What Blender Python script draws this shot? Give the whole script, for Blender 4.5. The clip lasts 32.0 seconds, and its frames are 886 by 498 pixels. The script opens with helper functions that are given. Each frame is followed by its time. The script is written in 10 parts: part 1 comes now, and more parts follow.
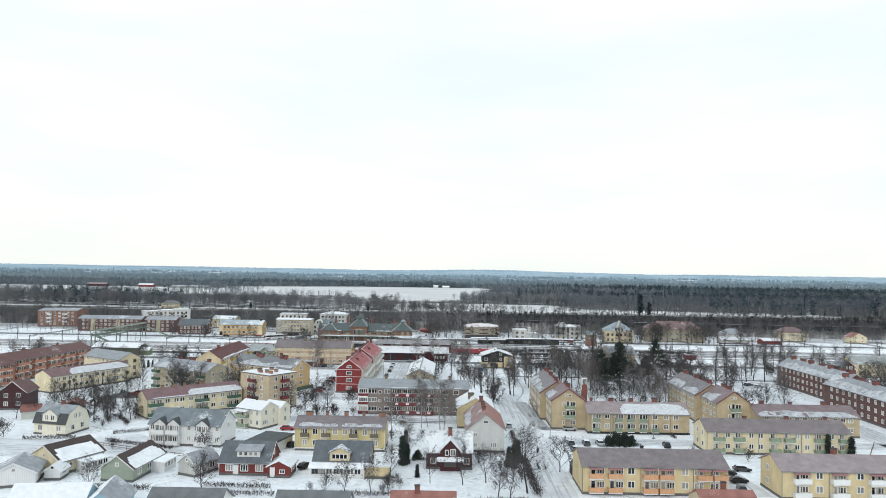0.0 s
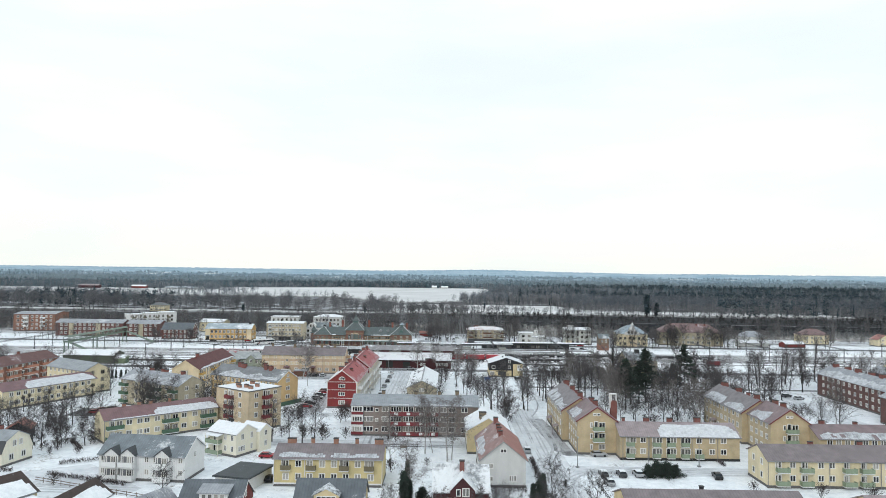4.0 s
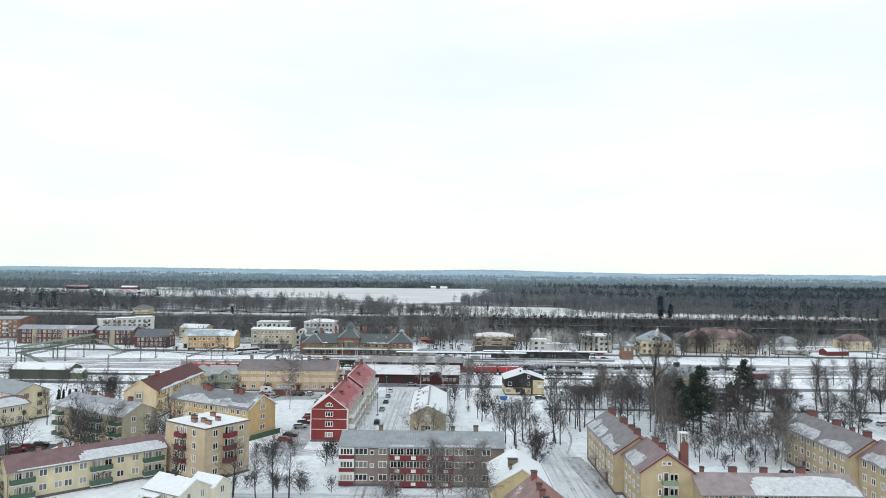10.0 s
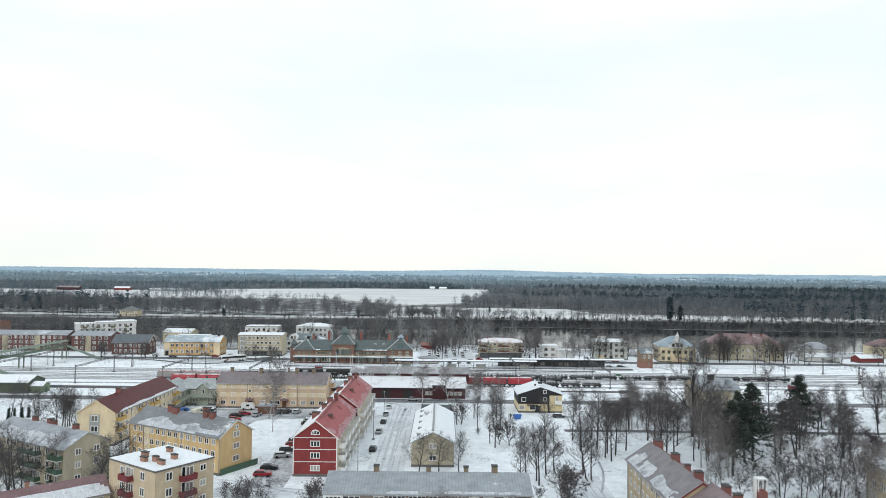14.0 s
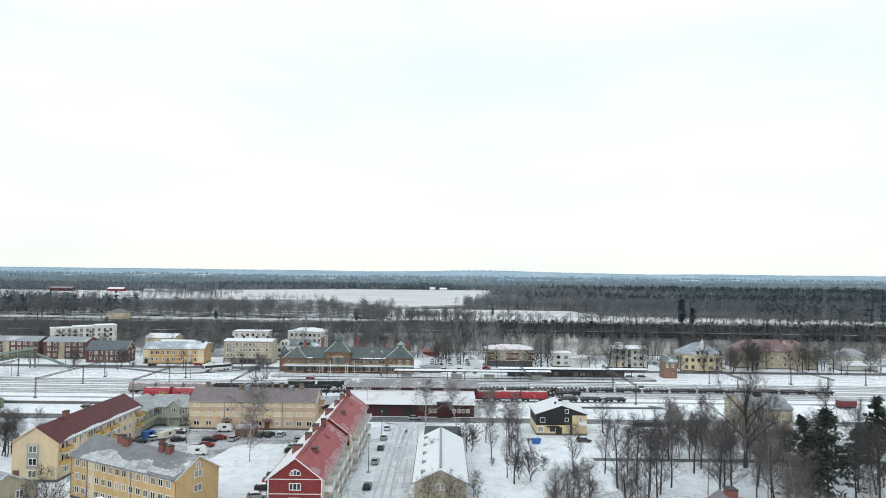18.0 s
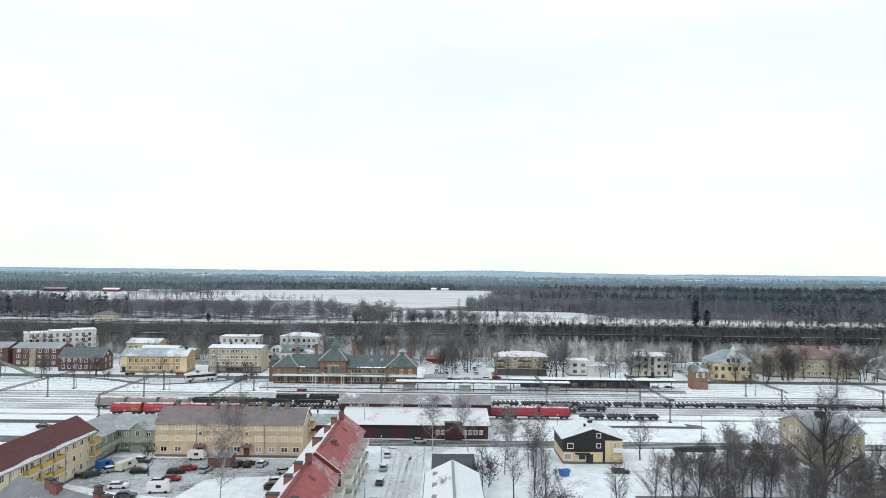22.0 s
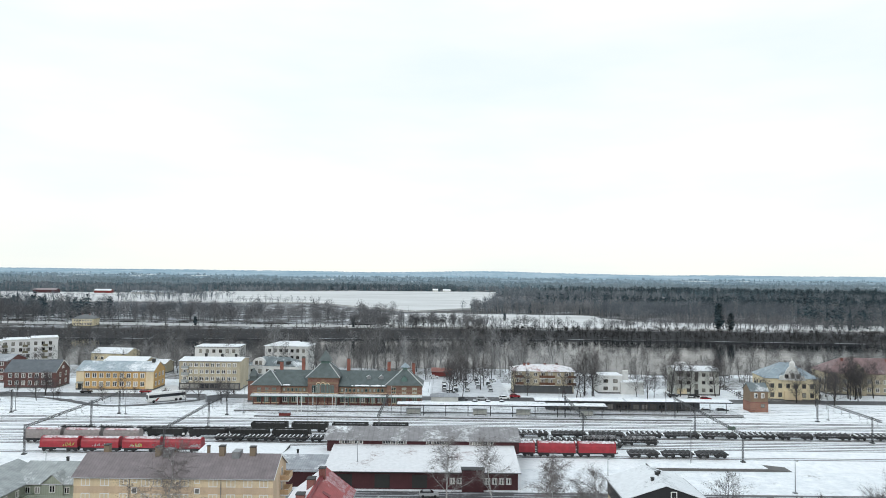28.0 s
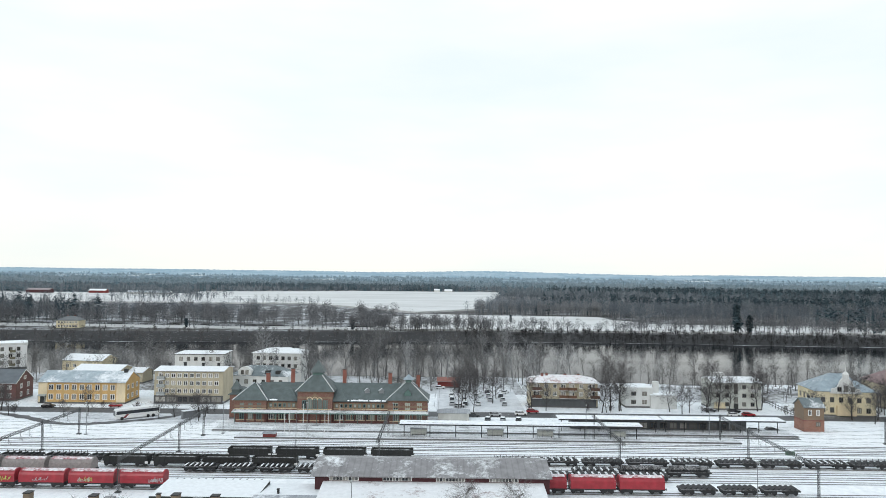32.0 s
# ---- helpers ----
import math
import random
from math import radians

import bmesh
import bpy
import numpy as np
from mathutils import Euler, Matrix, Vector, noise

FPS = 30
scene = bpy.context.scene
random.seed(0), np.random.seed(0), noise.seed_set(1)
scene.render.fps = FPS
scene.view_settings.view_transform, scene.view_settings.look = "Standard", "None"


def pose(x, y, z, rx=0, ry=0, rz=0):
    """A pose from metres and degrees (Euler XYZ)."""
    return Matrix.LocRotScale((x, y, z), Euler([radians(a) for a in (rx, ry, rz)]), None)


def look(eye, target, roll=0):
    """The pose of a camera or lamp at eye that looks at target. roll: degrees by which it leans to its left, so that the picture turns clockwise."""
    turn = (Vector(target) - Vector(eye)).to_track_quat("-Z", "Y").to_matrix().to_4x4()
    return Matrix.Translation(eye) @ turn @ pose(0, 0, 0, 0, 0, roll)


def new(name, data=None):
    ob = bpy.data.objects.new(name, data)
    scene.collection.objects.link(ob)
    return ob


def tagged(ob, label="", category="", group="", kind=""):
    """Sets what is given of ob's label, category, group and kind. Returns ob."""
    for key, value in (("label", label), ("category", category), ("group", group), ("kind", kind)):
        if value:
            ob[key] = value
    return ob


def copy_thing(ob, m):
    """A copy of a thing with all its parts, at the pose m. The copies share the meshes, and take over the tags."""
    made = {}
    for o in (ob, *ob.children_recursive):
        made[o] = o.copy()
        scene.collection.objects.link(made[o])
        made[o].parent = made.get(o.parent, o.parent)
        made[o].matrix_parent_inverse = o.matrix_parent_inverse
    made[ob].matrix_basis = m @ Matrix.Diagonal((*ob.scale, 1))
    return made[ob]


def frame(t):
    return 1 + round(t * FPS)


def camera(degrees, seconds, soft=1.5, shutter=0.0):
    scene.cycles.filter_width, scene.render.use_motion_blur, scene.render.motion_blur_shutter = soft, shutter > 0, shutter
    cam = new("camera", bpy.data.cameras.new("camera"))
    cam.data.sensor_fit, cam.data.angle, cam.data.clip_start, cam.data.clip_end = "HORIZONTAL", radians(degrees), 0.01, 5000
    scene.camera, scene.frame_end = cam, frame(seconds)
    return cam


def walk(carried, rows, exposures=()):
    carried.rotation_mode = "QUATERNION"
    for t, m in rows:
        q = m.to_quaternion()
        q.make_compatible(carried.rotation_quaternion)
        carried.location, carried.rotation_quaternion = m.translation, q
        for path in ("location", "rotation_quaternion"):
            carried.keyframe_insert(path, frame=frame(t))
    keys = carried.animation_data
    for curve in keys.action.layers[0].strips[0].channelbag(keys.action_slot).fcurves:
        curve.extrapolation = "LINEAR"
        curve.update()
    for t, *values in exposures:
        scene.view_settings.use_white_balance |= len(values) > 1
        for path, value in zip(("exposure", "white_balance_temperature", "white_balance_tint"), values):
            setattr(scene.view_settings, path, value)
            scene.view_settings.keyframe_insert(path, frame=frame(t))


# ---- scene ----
cam = camera(66, 32.0, soft=0.9)


def aim(x, y, z, yaw, pitch, roll):
    """The drone's pose from its place, heading, tilt and lean in degrees."""
    a, b = radians(yaw), radians(pitch)
    way = Vector((math.sin(a) * math.cos(b), math.cos(a) * math.cos(b), math.sin(b)))
    return look((x, y, z), Vector((x, y, z)) + way * 100, roll)


PATH = [
    (0, 0.00, 0.00, 45.00, -0.415, 2.049, 0.942),
    (1, -0.62, 7.23, 44.93, -0.359, 2.056, 0.896),
    (2, -1.26, 14.47, 44.86, -0.308, 2.060, 0.850),
    (3, -1.89, 21.71, 44.77, -0.261, 2.062, 0.806),
    (6, -3.65, 43.49, 44.73, -0.132, 2.097, 0.701),
    (7, -4.31, 50.76, 44.76, -0.104, 2.097, 0.681),
    (8, -4.96, 58.04, 44.80, -0.080, 2.092, 0.668),
    (9, -5.61, 65.33, 44.85, -0.057, 2.082, 0.660),
    (10, -6.24, 72.65, 44.93, -0.031, 2.075, 0.655),
    (11, -6.83, 79.99, 45.03, 0.005, 2.074, 0.649),
    (12, -7.38, 87.34, 45.14, 0.046, 2.078, 0.643),
    (13, -7.92, 94.71, 45.25, 0.083, 2.082, 0.635),
    (14, -8.43, 102.10, 45.34, 0.109, 2.087, 0.632),
    (17, -9.79, 124.35, 45.56, 0.143, 2.126, 0.646),
    (18, -10.34, 131.71, 45.57, 0.135, 2.131, 0.645),
    (19, -10.91, 139.04, 45.57, 0.122, 2.131, 0.641),
    (20, -11.49, 146.35, 45.55, 0.108, 2.132, 0.637),
    (21, -12.06, 153.63, 45.55, 0.101, 2.136, 0.636),
    (22, -12.61, 160.90, 45.56, 0.095, 2.147, 0.635),
    (23, -13.16, 168.17, 45.59, 0.088, 2.162, 0.634),
    (24, -13.71, 175.44, 45.64, 0.081, 2.179, 0.634),
    (25, -14.24, 182.72, 45.67, 0.075, 2.192, 0.635),
    (25.5, -14.50, 186.36, 45.68, 0.073, 2.196, 0.635),
    (28, -15.87, 204.67, 45.68, 0.045, 2.202, 0.645),
    (29, -16.47, 212.03, 45.64, 0.030, 2.197, 0.653),
    (30, -17.08, 219.39, 45.60, 0.014, 2.196, 0.660),
    (31, -17.70, 226.76, 45.55, -0.002, 2.197, 0.669),
    (32, -18.33, 234.13, 45.50, -0.019, 2.197, 0.678)
]
walk(cam, [(r[0], aim(*r[1:])) for r in PATH])

# ---- world and sun: bright winter overcast ----
world = bpy.data.worlds.new("overcast")
scene.world = world
world.use_nodes = True
wn, wl = world.node_tree.nodes, world.node_tree.links
wn.clear()
SUN_EL, SUN_ROT = radians(24), radians(205)
sky = wn.new("ShaderNodeTexSky")
sky.sky_type = "NISHITA"
sky.sun_disc = False
sky.sun_elevation, sky.sun_rotation = SUN_EL, SUN_ROT
dim = wn.new("ShaderNodeVectorMath")
dim.operation = "SCALE"
dim.inputs["Scale"].default_value = 0.1
wl.new(sky.outputs[0], dim.inputs[0])
wco = wn.new("ShaderNodeTexCoord")
wmap = wn.new("ShaderNodeMapping")
wmap.inputs["Scale"].default_value = (1.2, 1.2, 5.0)
wmap.inputs["Rotation"].default_value = (0.25, 0.1, 0)
wl.new(wco.outputs["Generated"], wmap.inputs[0])
wnoise = wn.new("ShaderNodeTexNoise")
wnoise.inputs["Scale"].default_value = 1.6
wnoise.inputs["Detail"].default_value = 5
wl.new(wmap.outputs[0], wnoise.inputs["Vector"])
wramp = wn.new("ShaderNodeValToRGB")
wramp.color_ramp.elements[0].position, wramp.color_ramp.elements[0].color = 0.36, (0.84, 0.93, 0.985, 1)
wramp.color_ramp.elements[1].position, wramp.color_ramp.elements[1].color = 0.6, (0.965, 0.992, 1.0, 1)
wl.new(wnoise.outputs[0], wramp.inputs[0])
wsep = wn.new("ShaderNodeSeparateXYZ")
wl.new(wco.outputs["Generated"], wsep.inputs[0])
wlow = wn.new("ShaderNodeValToRGB")
wlow.color_ramp.elements[0].position, wlow.color_ramp.elements[0].color = 0.0, (1.0, 0.978, 0.915, 1)
wlow.color_ramp.elements[1].position, wlow.color_ramp.elements[1].color = 0.22, (1, 1, 1, 1)
wtop = wlow.color_ramp.elements.new(0.40)
wtop.color = (1, 1, 1, 1)
wtop = wlow.color_ramp.elements.new(0.7)
wtop.color = (0.86, 0.95, 1.0, 1)
wl.new(wsep.outputs[2], wlow.inputs[0])
wtint = wn.new("ShaderNodeMixRGB")
wtint.blend_type = "MULTIPLY"
wtint.inputs[0].default_value = 1.0
wl.new(wramp.outputs[0], wtint.inputs[1])
wl.new(wlow.outputs[0], wtint.inputs[2])
wmix = wn.new("ShaderNodeMixRGB")
wmix.inputs[0].default_value = 0.93
wl.new(dim.outputs[0], wmix.inputs[1])
wl.new(wtint.outputs[0], wmix.inputs[2])
wbg = wn.new("ShaderNodeBackground")
wbg.inputs["Strength"].default_value = 1.10
wl.new(wmix.outputs[0], wbg.inputs[0])
wout = wn.new("ShaderNodeOutputWorld")
wl.new(wbg.outputs[0], wout.inputs[0])
sun = new("sun", bpy.data.lights.new("sun", "SUN"))
sun.data.energy, sun.data.angle, sun.data.color = 0.8, radians(25), (1.0, 0.985, 0.96)
sun.matrix_world = look((-60, -120, 90), (0, 0, 0))

# ---- materials ----
def material(name, rough=0.8, metal=0.0):
    m = bpy.data.materials.new(name)
    m.use_nodes = True
    b = m.node_tree.nodes["Principled BSDF"]
    b.inputs["Roughness"].default_value, b.inputs["Metallic"].default_value = rough, metal
    return m, m.node_tree.nodes, m.node_tree.links, b


def coords(n, l, kind="Object", scale=(1, 1, 1), rot=(0, 0, 0)):
    c, mp = n.new("ShaderNodeTexCoord"), n.new("ShaderNodeMapping")
    mp.inputs["Scale"].default_value, mp.inputs["Rotation"].default_value = scale, rot
    l.new(c.outputs[kind], mp.inputs[0])
    return mp.outputs[0]


def noise_of(n, l, vec, scale, detail=4, rough=0.6):
    t = n.new("ShaderNodeTexNoise")
    t.inputs["Scale"].default_value, t.inputs["Detail"].default_value, t.inputs["Roughness"].default_value = scale, detail, rough
    l.new(vec, t.inputs["Vector"])
    return t.outputs[0]


def ramp(n, l, fac, lo, hi, a=(0, 0, 0), b=(1, 1, 1)):
    r = n.new("ShaderNodeValToRGB")
    r.color_ramp.elements[0].position, r.color_ramp.elements[0].color = lo, (*a, 1)
    r.color_ramp.elements[1].position, r.color_ramp.elements[1].color = hi, (*b, 1)
    l.new(fac, r.inputs[0])
    return r.outputs[0]


def mixed(n, l, fac, a, b, mode="MIX"):
    x = n.new("ShaderNodeMixRGB")
    x.blend_type = mode
    for k, v in ((0, fac), (1, a), (2, b)):
        if isinstance(v, (int, float)):
            x.inputs[k].default_value = v
        elif isinstance(v, tuple):
            x.inputs[k].default_value = (*v, 1)
        else:
            l.new(v, x.inputs[k])
    return x.outputs[0]


def bumped(n, l, b, height, strength=0.3, dist=0.05):
    u = n.new("ShaderNodeBump")
    u.inputs["Strength"].default_value, u.inputs["Distance"].default_value = strength, dist
    l.new(height, u.inputs["Height"])
    l.new(u.outputs[0], b.inputs["Normal"])


def plaster(name, col, var=0.12, rough=0.9):
    """Rendered wall: soft stains and fine grain."""
    m, n, l, b = material(name, rough)
    v = coords(n, l)
    dark = tuple(c * (1 - var * 2) for c in col)
    big = ramp(n, l, noise_of(n, l, coords(n, l, scale=(0.5, 0.5, 0.22)), 0.9, 6), 0.35, 0.7, dark, col)
    fine = ramp(n, l, noise_of(n, l, v, 9, 3), 0.3, 0.7, (0.86, 0.86, 0.86), (1, 1, 1))
    l.new(mixed(n, l, 1.0, big, fine, "MULTIPLY"), b.inputs["Base Color"])
    bumped(n, l, b, noise_of(n, l, v, 14), 0.25, 0.02)
    return m


def brickwork(name, col, col2, mortar):
    m, n, l, b = material(name, 0.9)
    v = coords(n, l, rot=(radians(90), 0, 0))
    t = n.new("ShaderNodeTexBrick")
    for k, c in (("Color1", col), ("Color2", col2), ("Mortar", mortar)):
        t.inputs[k].default_value = (*c, 1)
    t.inputs["Scale"].default_value, t.inputs["Mortar Size"].default_value = 1.0, 0.012
    t.inputs["Brick Width"].default_value, t.inputs["Row Height"].default_value = 0.26, 0.075
    l.new(v, t.inputs["Vector"])
    big = ramp(n, l, noise_of(n, l, coords(n, l), 0.35, 5), 0.3, 0.7, (0.72, 0.72, 0.72), (1, 1, 1))
    l.new(mixed(n, l, 1.0, t.outputs[0], big, "MULTIPLY"), b.inputs["Base Color"])
    return m


def boards(name, col, width=0.18, var=0.2):
    """Painted upright boarding."""
    m, n, l, b = material(name, 0.75)
    v = coords(n, l)
    w = n.new("ShaderNodeTexWave")
    w.inputs["Scale"].default_value = 0.314 / width
    w.bands_direction = "DIAGONAL"
    flat = coords(n, l, scale=(1, 1, 0))
    l.new(flat, w.inputs["Vector"])
    g = ramp(n, l, w.outputs[0], 0.02, 0.25, tuple(c * 0.90 for c in col), col)
    big = ramp(n, l, noise_of(n, l, v, 0.8, 5), 0.3, 0.7, (1 - var,) * 3, (1, 1, 1))
    l.new(mixed(n, l, 1.0, g, big, "MULTIPLY"), b.inputs["Base Color"])
    return m


SNOW = (0.88, 0.895, 0.915)


ROOFS, ROOFS_Y = {}, {}


def across(m):
    """The same roof skin with its seams running the other way, for ridges along y."""
    if m.name not in ROOFS:
        return m
    if m.name not in ROOFS_Y:
        col, amount, seams, rough = ROOFS[m.name]
        ROOFS_Y[m.name] = snow_roof(m.name + "_across", col, amount, seams, rough, along="y")
    return ROOFS_Y[m.name]


def snow_roof(name, col, amount, seams=0.55, rough=0.55, streak=(1, 1, 1), metal=0.0, along="x"):
    """A roof skin with lying snow on part of it. amount: 0 bare to 1 all white."""
    m, n, l, b = material(name, rough, metal)
    if along == "x":
        ROOFS[name] = (col, amount, seams, rough)
    v = coords(n, l)
    w = n.new("ShaderNodeTexWave")
    w.bands_direction = "X" if along == "x" else "Y"
    w.inputs["Scale"].default_value = 0.314 / seams
    l.new(v, w.inputs["Vector"])
    line = ramp(n, l, w.outputs[0], 0.03, 0.2, (0.87, 0.87, 0.87), (1, 1, 1))
    tone = ramp(n, l, noise_of(n, l, v, 0.6, 6), 0.3, 0.7, tuple(c * 0.75 for c in col), tuple(min(1, c * 1.12) for c in col))
    bare = mixed(n, l, 1.0, tone, line, "MULTIPLY")
    big = noise_of(n, l, coords(n, l, scale=streak), 0.16, 3, 0.5)
    small = noise_of(n, l, coords(n, l, scale=streak), 1.3, 6, 0.7)
    fine = noise_of(n, l, coords(n, l, scale=(2.5, 2.5, 0.6)), 2.2, 4, 0.7)
    both = mixed(n, l, 0.16, mixed(n, l, 0.42, big, small), fine)
    p = 0.72 - 0.46 * amount
    mask = ramp(n, l, both, p - 0.05, p + 0.05, (0, 0, 0), (0.93,) * 3 if amount > 0.8 else (0.84,) * 3)
    white = ramp(n, l, noise_of(n, l, v, 1.1, 4), 0.3, 0.7, tuple(c * 0.86 for c in SNOW), SNOW)
    l.new(mixed(n, l, mask, bare, white), b.inputs["Base Color"])
    l.new(ramp(n, l, mask, 0, 1, (rough,) * 3, (0.95,) * 3), b.inputs["Roughness"])
    b.inputs["Specular IOR Level"].default_value = 0.22
    bumped(n, l, b, mixed(n, l, 0.6, w.outputs[0], mask), 0.3, 0.04)
    return m


def plain(name, col, rough=0.6, metal=0.0, var=0.18, scale=2.0):
    m, n, l, b = material(name, rough, metal)
    v = coords(n, l)
    a = ramp(n, l, noise_of(n, l, v, scale, 6), 0.3, 0.7, tuple(c * (1 - var) for c in col), tuple(min(1, c * (1 + var * 0.5)) for c in col))
    l.new(a, b.inputs["Base Color"])
    return m


def snow_ground(name, low, high, patch, patch_col, scale=0.05, rough=0.95):
    """Trodden snow with ground showing through. patch: share that is bare."""
    m, n, l, b = material(name, rough)
    v = coords(n, l)
    white = ramp(n, l, noise_of(n, l, v, scale * 3, 6), 0.3, 0.7, low, high)
    trod = ramp(n, l, noise_of(n, l, v, 0.55, 8, 0.78), 0.36, 0.58, (0.82, 0.83, 0.845), (1, 1, 1))
    white = mixed(n, l, 1.0, white, trod, "MULTIPLY")
    mix1 = mixed(n, l, 0.5, noise_of(n, l, v, scale, 4), noise_of(n, l, v, scale * 14, 7, 0.7))
    p = 0.70 - 0.4 * patch
    mask = ramp(n, l, mix1, p - 0.05, p + 0.06)
    soil = ramp(n, l, noise_of(n, l, v, 1.5, 5), 0.3, 0.7, tuple(c * 0.6 for c in patch_col), patch_col)
    l.new(mixed(n, l, mask, white, soil), b.inputs["Base Color"])
    bumped(n, l, b, mixed(n, l, 0.5, noise_of(n, l, v, 0.8, 6), mask), 0.35, 0.15)
    return m


M_GROUND = snow_ground("snowy_ground", (0.77, 0.795, 0.825), (0.935, 0.945, 0.955), 0.22, (0.22, 0.20, 0.175), 0.09)
def field_snow(name, low, high, stubble):
    """Wind-packed field snow in long streaks, stubble showing through."""
    m, n, l, b = material(name, 0.95)
    long_ = coords(n, l, scale=(0.22, 1, 1), rot=(0, 0, 0.12))
    tone = ramp(n, l, noise_of(n, l, long_, 0.016, 6, 0.62), 0.36, 0.62, low, high)
    thin = ramp(n, l, noise_of(n, l, long_, 0.045, 7, 0.72), 0.57, 0.70)
    l.new(mixed(n, l, thin, tone, stubble), b.inputs["Base Color"])
    return m


M_FIELD = field_snow("snow_field", (0.52, 0.52, 0.515), (0.67, 0.672, 0.67), (0.43, 0.422, 0.41))
M_ROAD = snow_ground("packed_snow_road", (0.56, 0.575, 0.60), (0.79, 0.80, 0.82), 0.20, (0.30, 0.30, 0.31), 0.06, 0.7)
M_WETROAD = snow_ground("wet_asphalt", (0.42, 0.43, 0.45), (0.55, 0.56, 0.58), 0.78, (0.10, 0.10, 0.105), 0.12, 0.6)
M_STRIPSNOW = snow_ground("thin_snow_meadow", (0.50, 0.51, 0.53), (0.70, 0.71, 0.73), 0.42, (0.11, 0.10, 0.085), 0.035)
M_YARD = snow_ground("railyard_snow", (0.85, 0.86, 0.875), (0.94, 0.945, 0.955), 0.08, (0.16, 0.145, 0.13), 0.06)
M_SNOW = snow_ground("lying_snow", (0.84, 0.86, 0.88), (0.93, 0.94, 0.95), 0.0, (0.5, 0.5, 0.5))
M_FROST = snow_ground("frosted_roof_snow", (0.48, 0.495, 0.52), (0.68, 0.695, 0.72), 0.42, (0.34, 0.34, 0.355), 0.5)
M_THINSNOW = snow_ground("thin_roof_snow", (0.55, 0.56, 0.58), (0.74, 0.75, 0.77), 0.25, (0.42, 0.40, 0.405), 0.5)
M_SCRUB = snow_ground("scrub_bank", (0.36, 0.37, 0.39), (0.54, 0.55, 0.57), 0.84, (0.030, 0.029, 0.031), 0.3)
M_BROKENSNOW = snow_ground("broken_snow_meadow", (0.50, 0.52, 0.55), (0.70, 0.72, 0.75), 0.60, (0.06, 0.058, 0.056), 0.05)
M_SLUSH = snow_ground("grey_slush", (0.38, 0.39, 0.41), (0.58, 0.59, 0.61), 0.42, (0.14, 0.14, 0.145), 0.2, 0.7)
M_SLUSHLOT = snow_ground("slushy_court", (0.46, 0.47, 0.49), (0.68, 0.69, 0.71), 0.42, (0.20, 0.20, 0.205), 0.09, 0.7)
M_OLIVE = plain("olive_balcony_paint", (0.17, 0.155, 0.10), 0.6)
M_BRIDGEG = plain("dull_green_bridge_paint", (0.15, 0.20, 0.155), 0.6)
# Snow tone greyed a little for branch shade; the dark patches are litter.
M_PARK = snow_ground("branch_shade_park_snow", (0.72, 0.74, 0.765), (0.91, 0.92, 0.935), 0.24, (0.10, 0.09, 0.08), 0.07)
M_WOODFLOOR = snow_ground("wood_floor", (0.42, 0.43, 0.45), (0.56, 0.58, 0.60), 0.66, (0.075, 0.07, 0.068), 0.02)

M_YEL = plaster("yellow_render", (0.76, 0.62, 0.37))
M_YELPALE = plaster("pale_yellow_render", (0.82, 0.715, 0.49))
M_TAN = brickwork("tan_brick", (0.59, 0.46, 0.275), (0.51, 0.40, 0.24), (0.51, 0.43, 0.31))
M_TANLIGHT = brickwork("pale_tan_brick", (0.62, 0.49, 0.33), (0.56, 0.44, 0.29), (0.56, 0.47, 0.35))
M_TANPL = plaster("tan_render", (0.53, 0.465, 0.34))
M_ORANGE = plaster("orange_render", (0.74, 0.52, 0.26))
M_CREAM = plaster("cream_render", (0.836, 0.689, 0.463))
M_PEACH = plaster("peach_render", (0.70, 0.53, 0.37))
M_SIGBRICK = brickwork("buff_tower_brick", (0.27, 0.18, 0.115), (0.21, 0.135, 0.088), (0.24, 0.19, 0.14))
M_REDBRICK = brickwork("red_brick", (0.165, 0.062, 0.055), (0.13, 0.05, 0.046), (0.15, 0.095, 0.085))
M_ORBRICK = brickwork("orange_brick", (0.32, 0.145, 0.10), (0.265, 0.12, 0.084), (0.3, 0.2, 0.16))
M_GREYBRICK = brickwork("grey_brown_brick", (0.285, 0.225, 0.20), (0.24, 0.19, 0.168), (0.29, 0.25, 0.225))
M_RED = plaster("red_render", (0.27, 0.045, 0.045))
M_FALU = boards("red_boards", (0.20, 0.035, 0.03))
M_WHITE = plaster("white_render", (0.72, 0.72, 0.70), 0.08)
M_WHITEB = boards("white_boards", (0.74, 0.74, 0.73), 0.2, 0.1)
M_CREAMB = boards("cream_boards", (0.78, 0.74, 0.61), 0.2, 0.1)
M_GREENB = boards("green_boards", (0.34, 0.39, 0.31), 0.2)
M_GREYGREEN = boards("grey_green_boards", (0.373, 0.407, 0.328), 0.2)
M_BLACKB = boards("black_boards", (0.018, 0.018, 0.02), 0.2)
M_GREYPL = plaster("grey_render", (0.565, 0.565, 0.531))
M_PLINTH = plaster("plinth_concrete", (0.16, 0.155, 0.15))
M_SOCK = plaster("street_stone", (0.11, 0.115, 0.12))

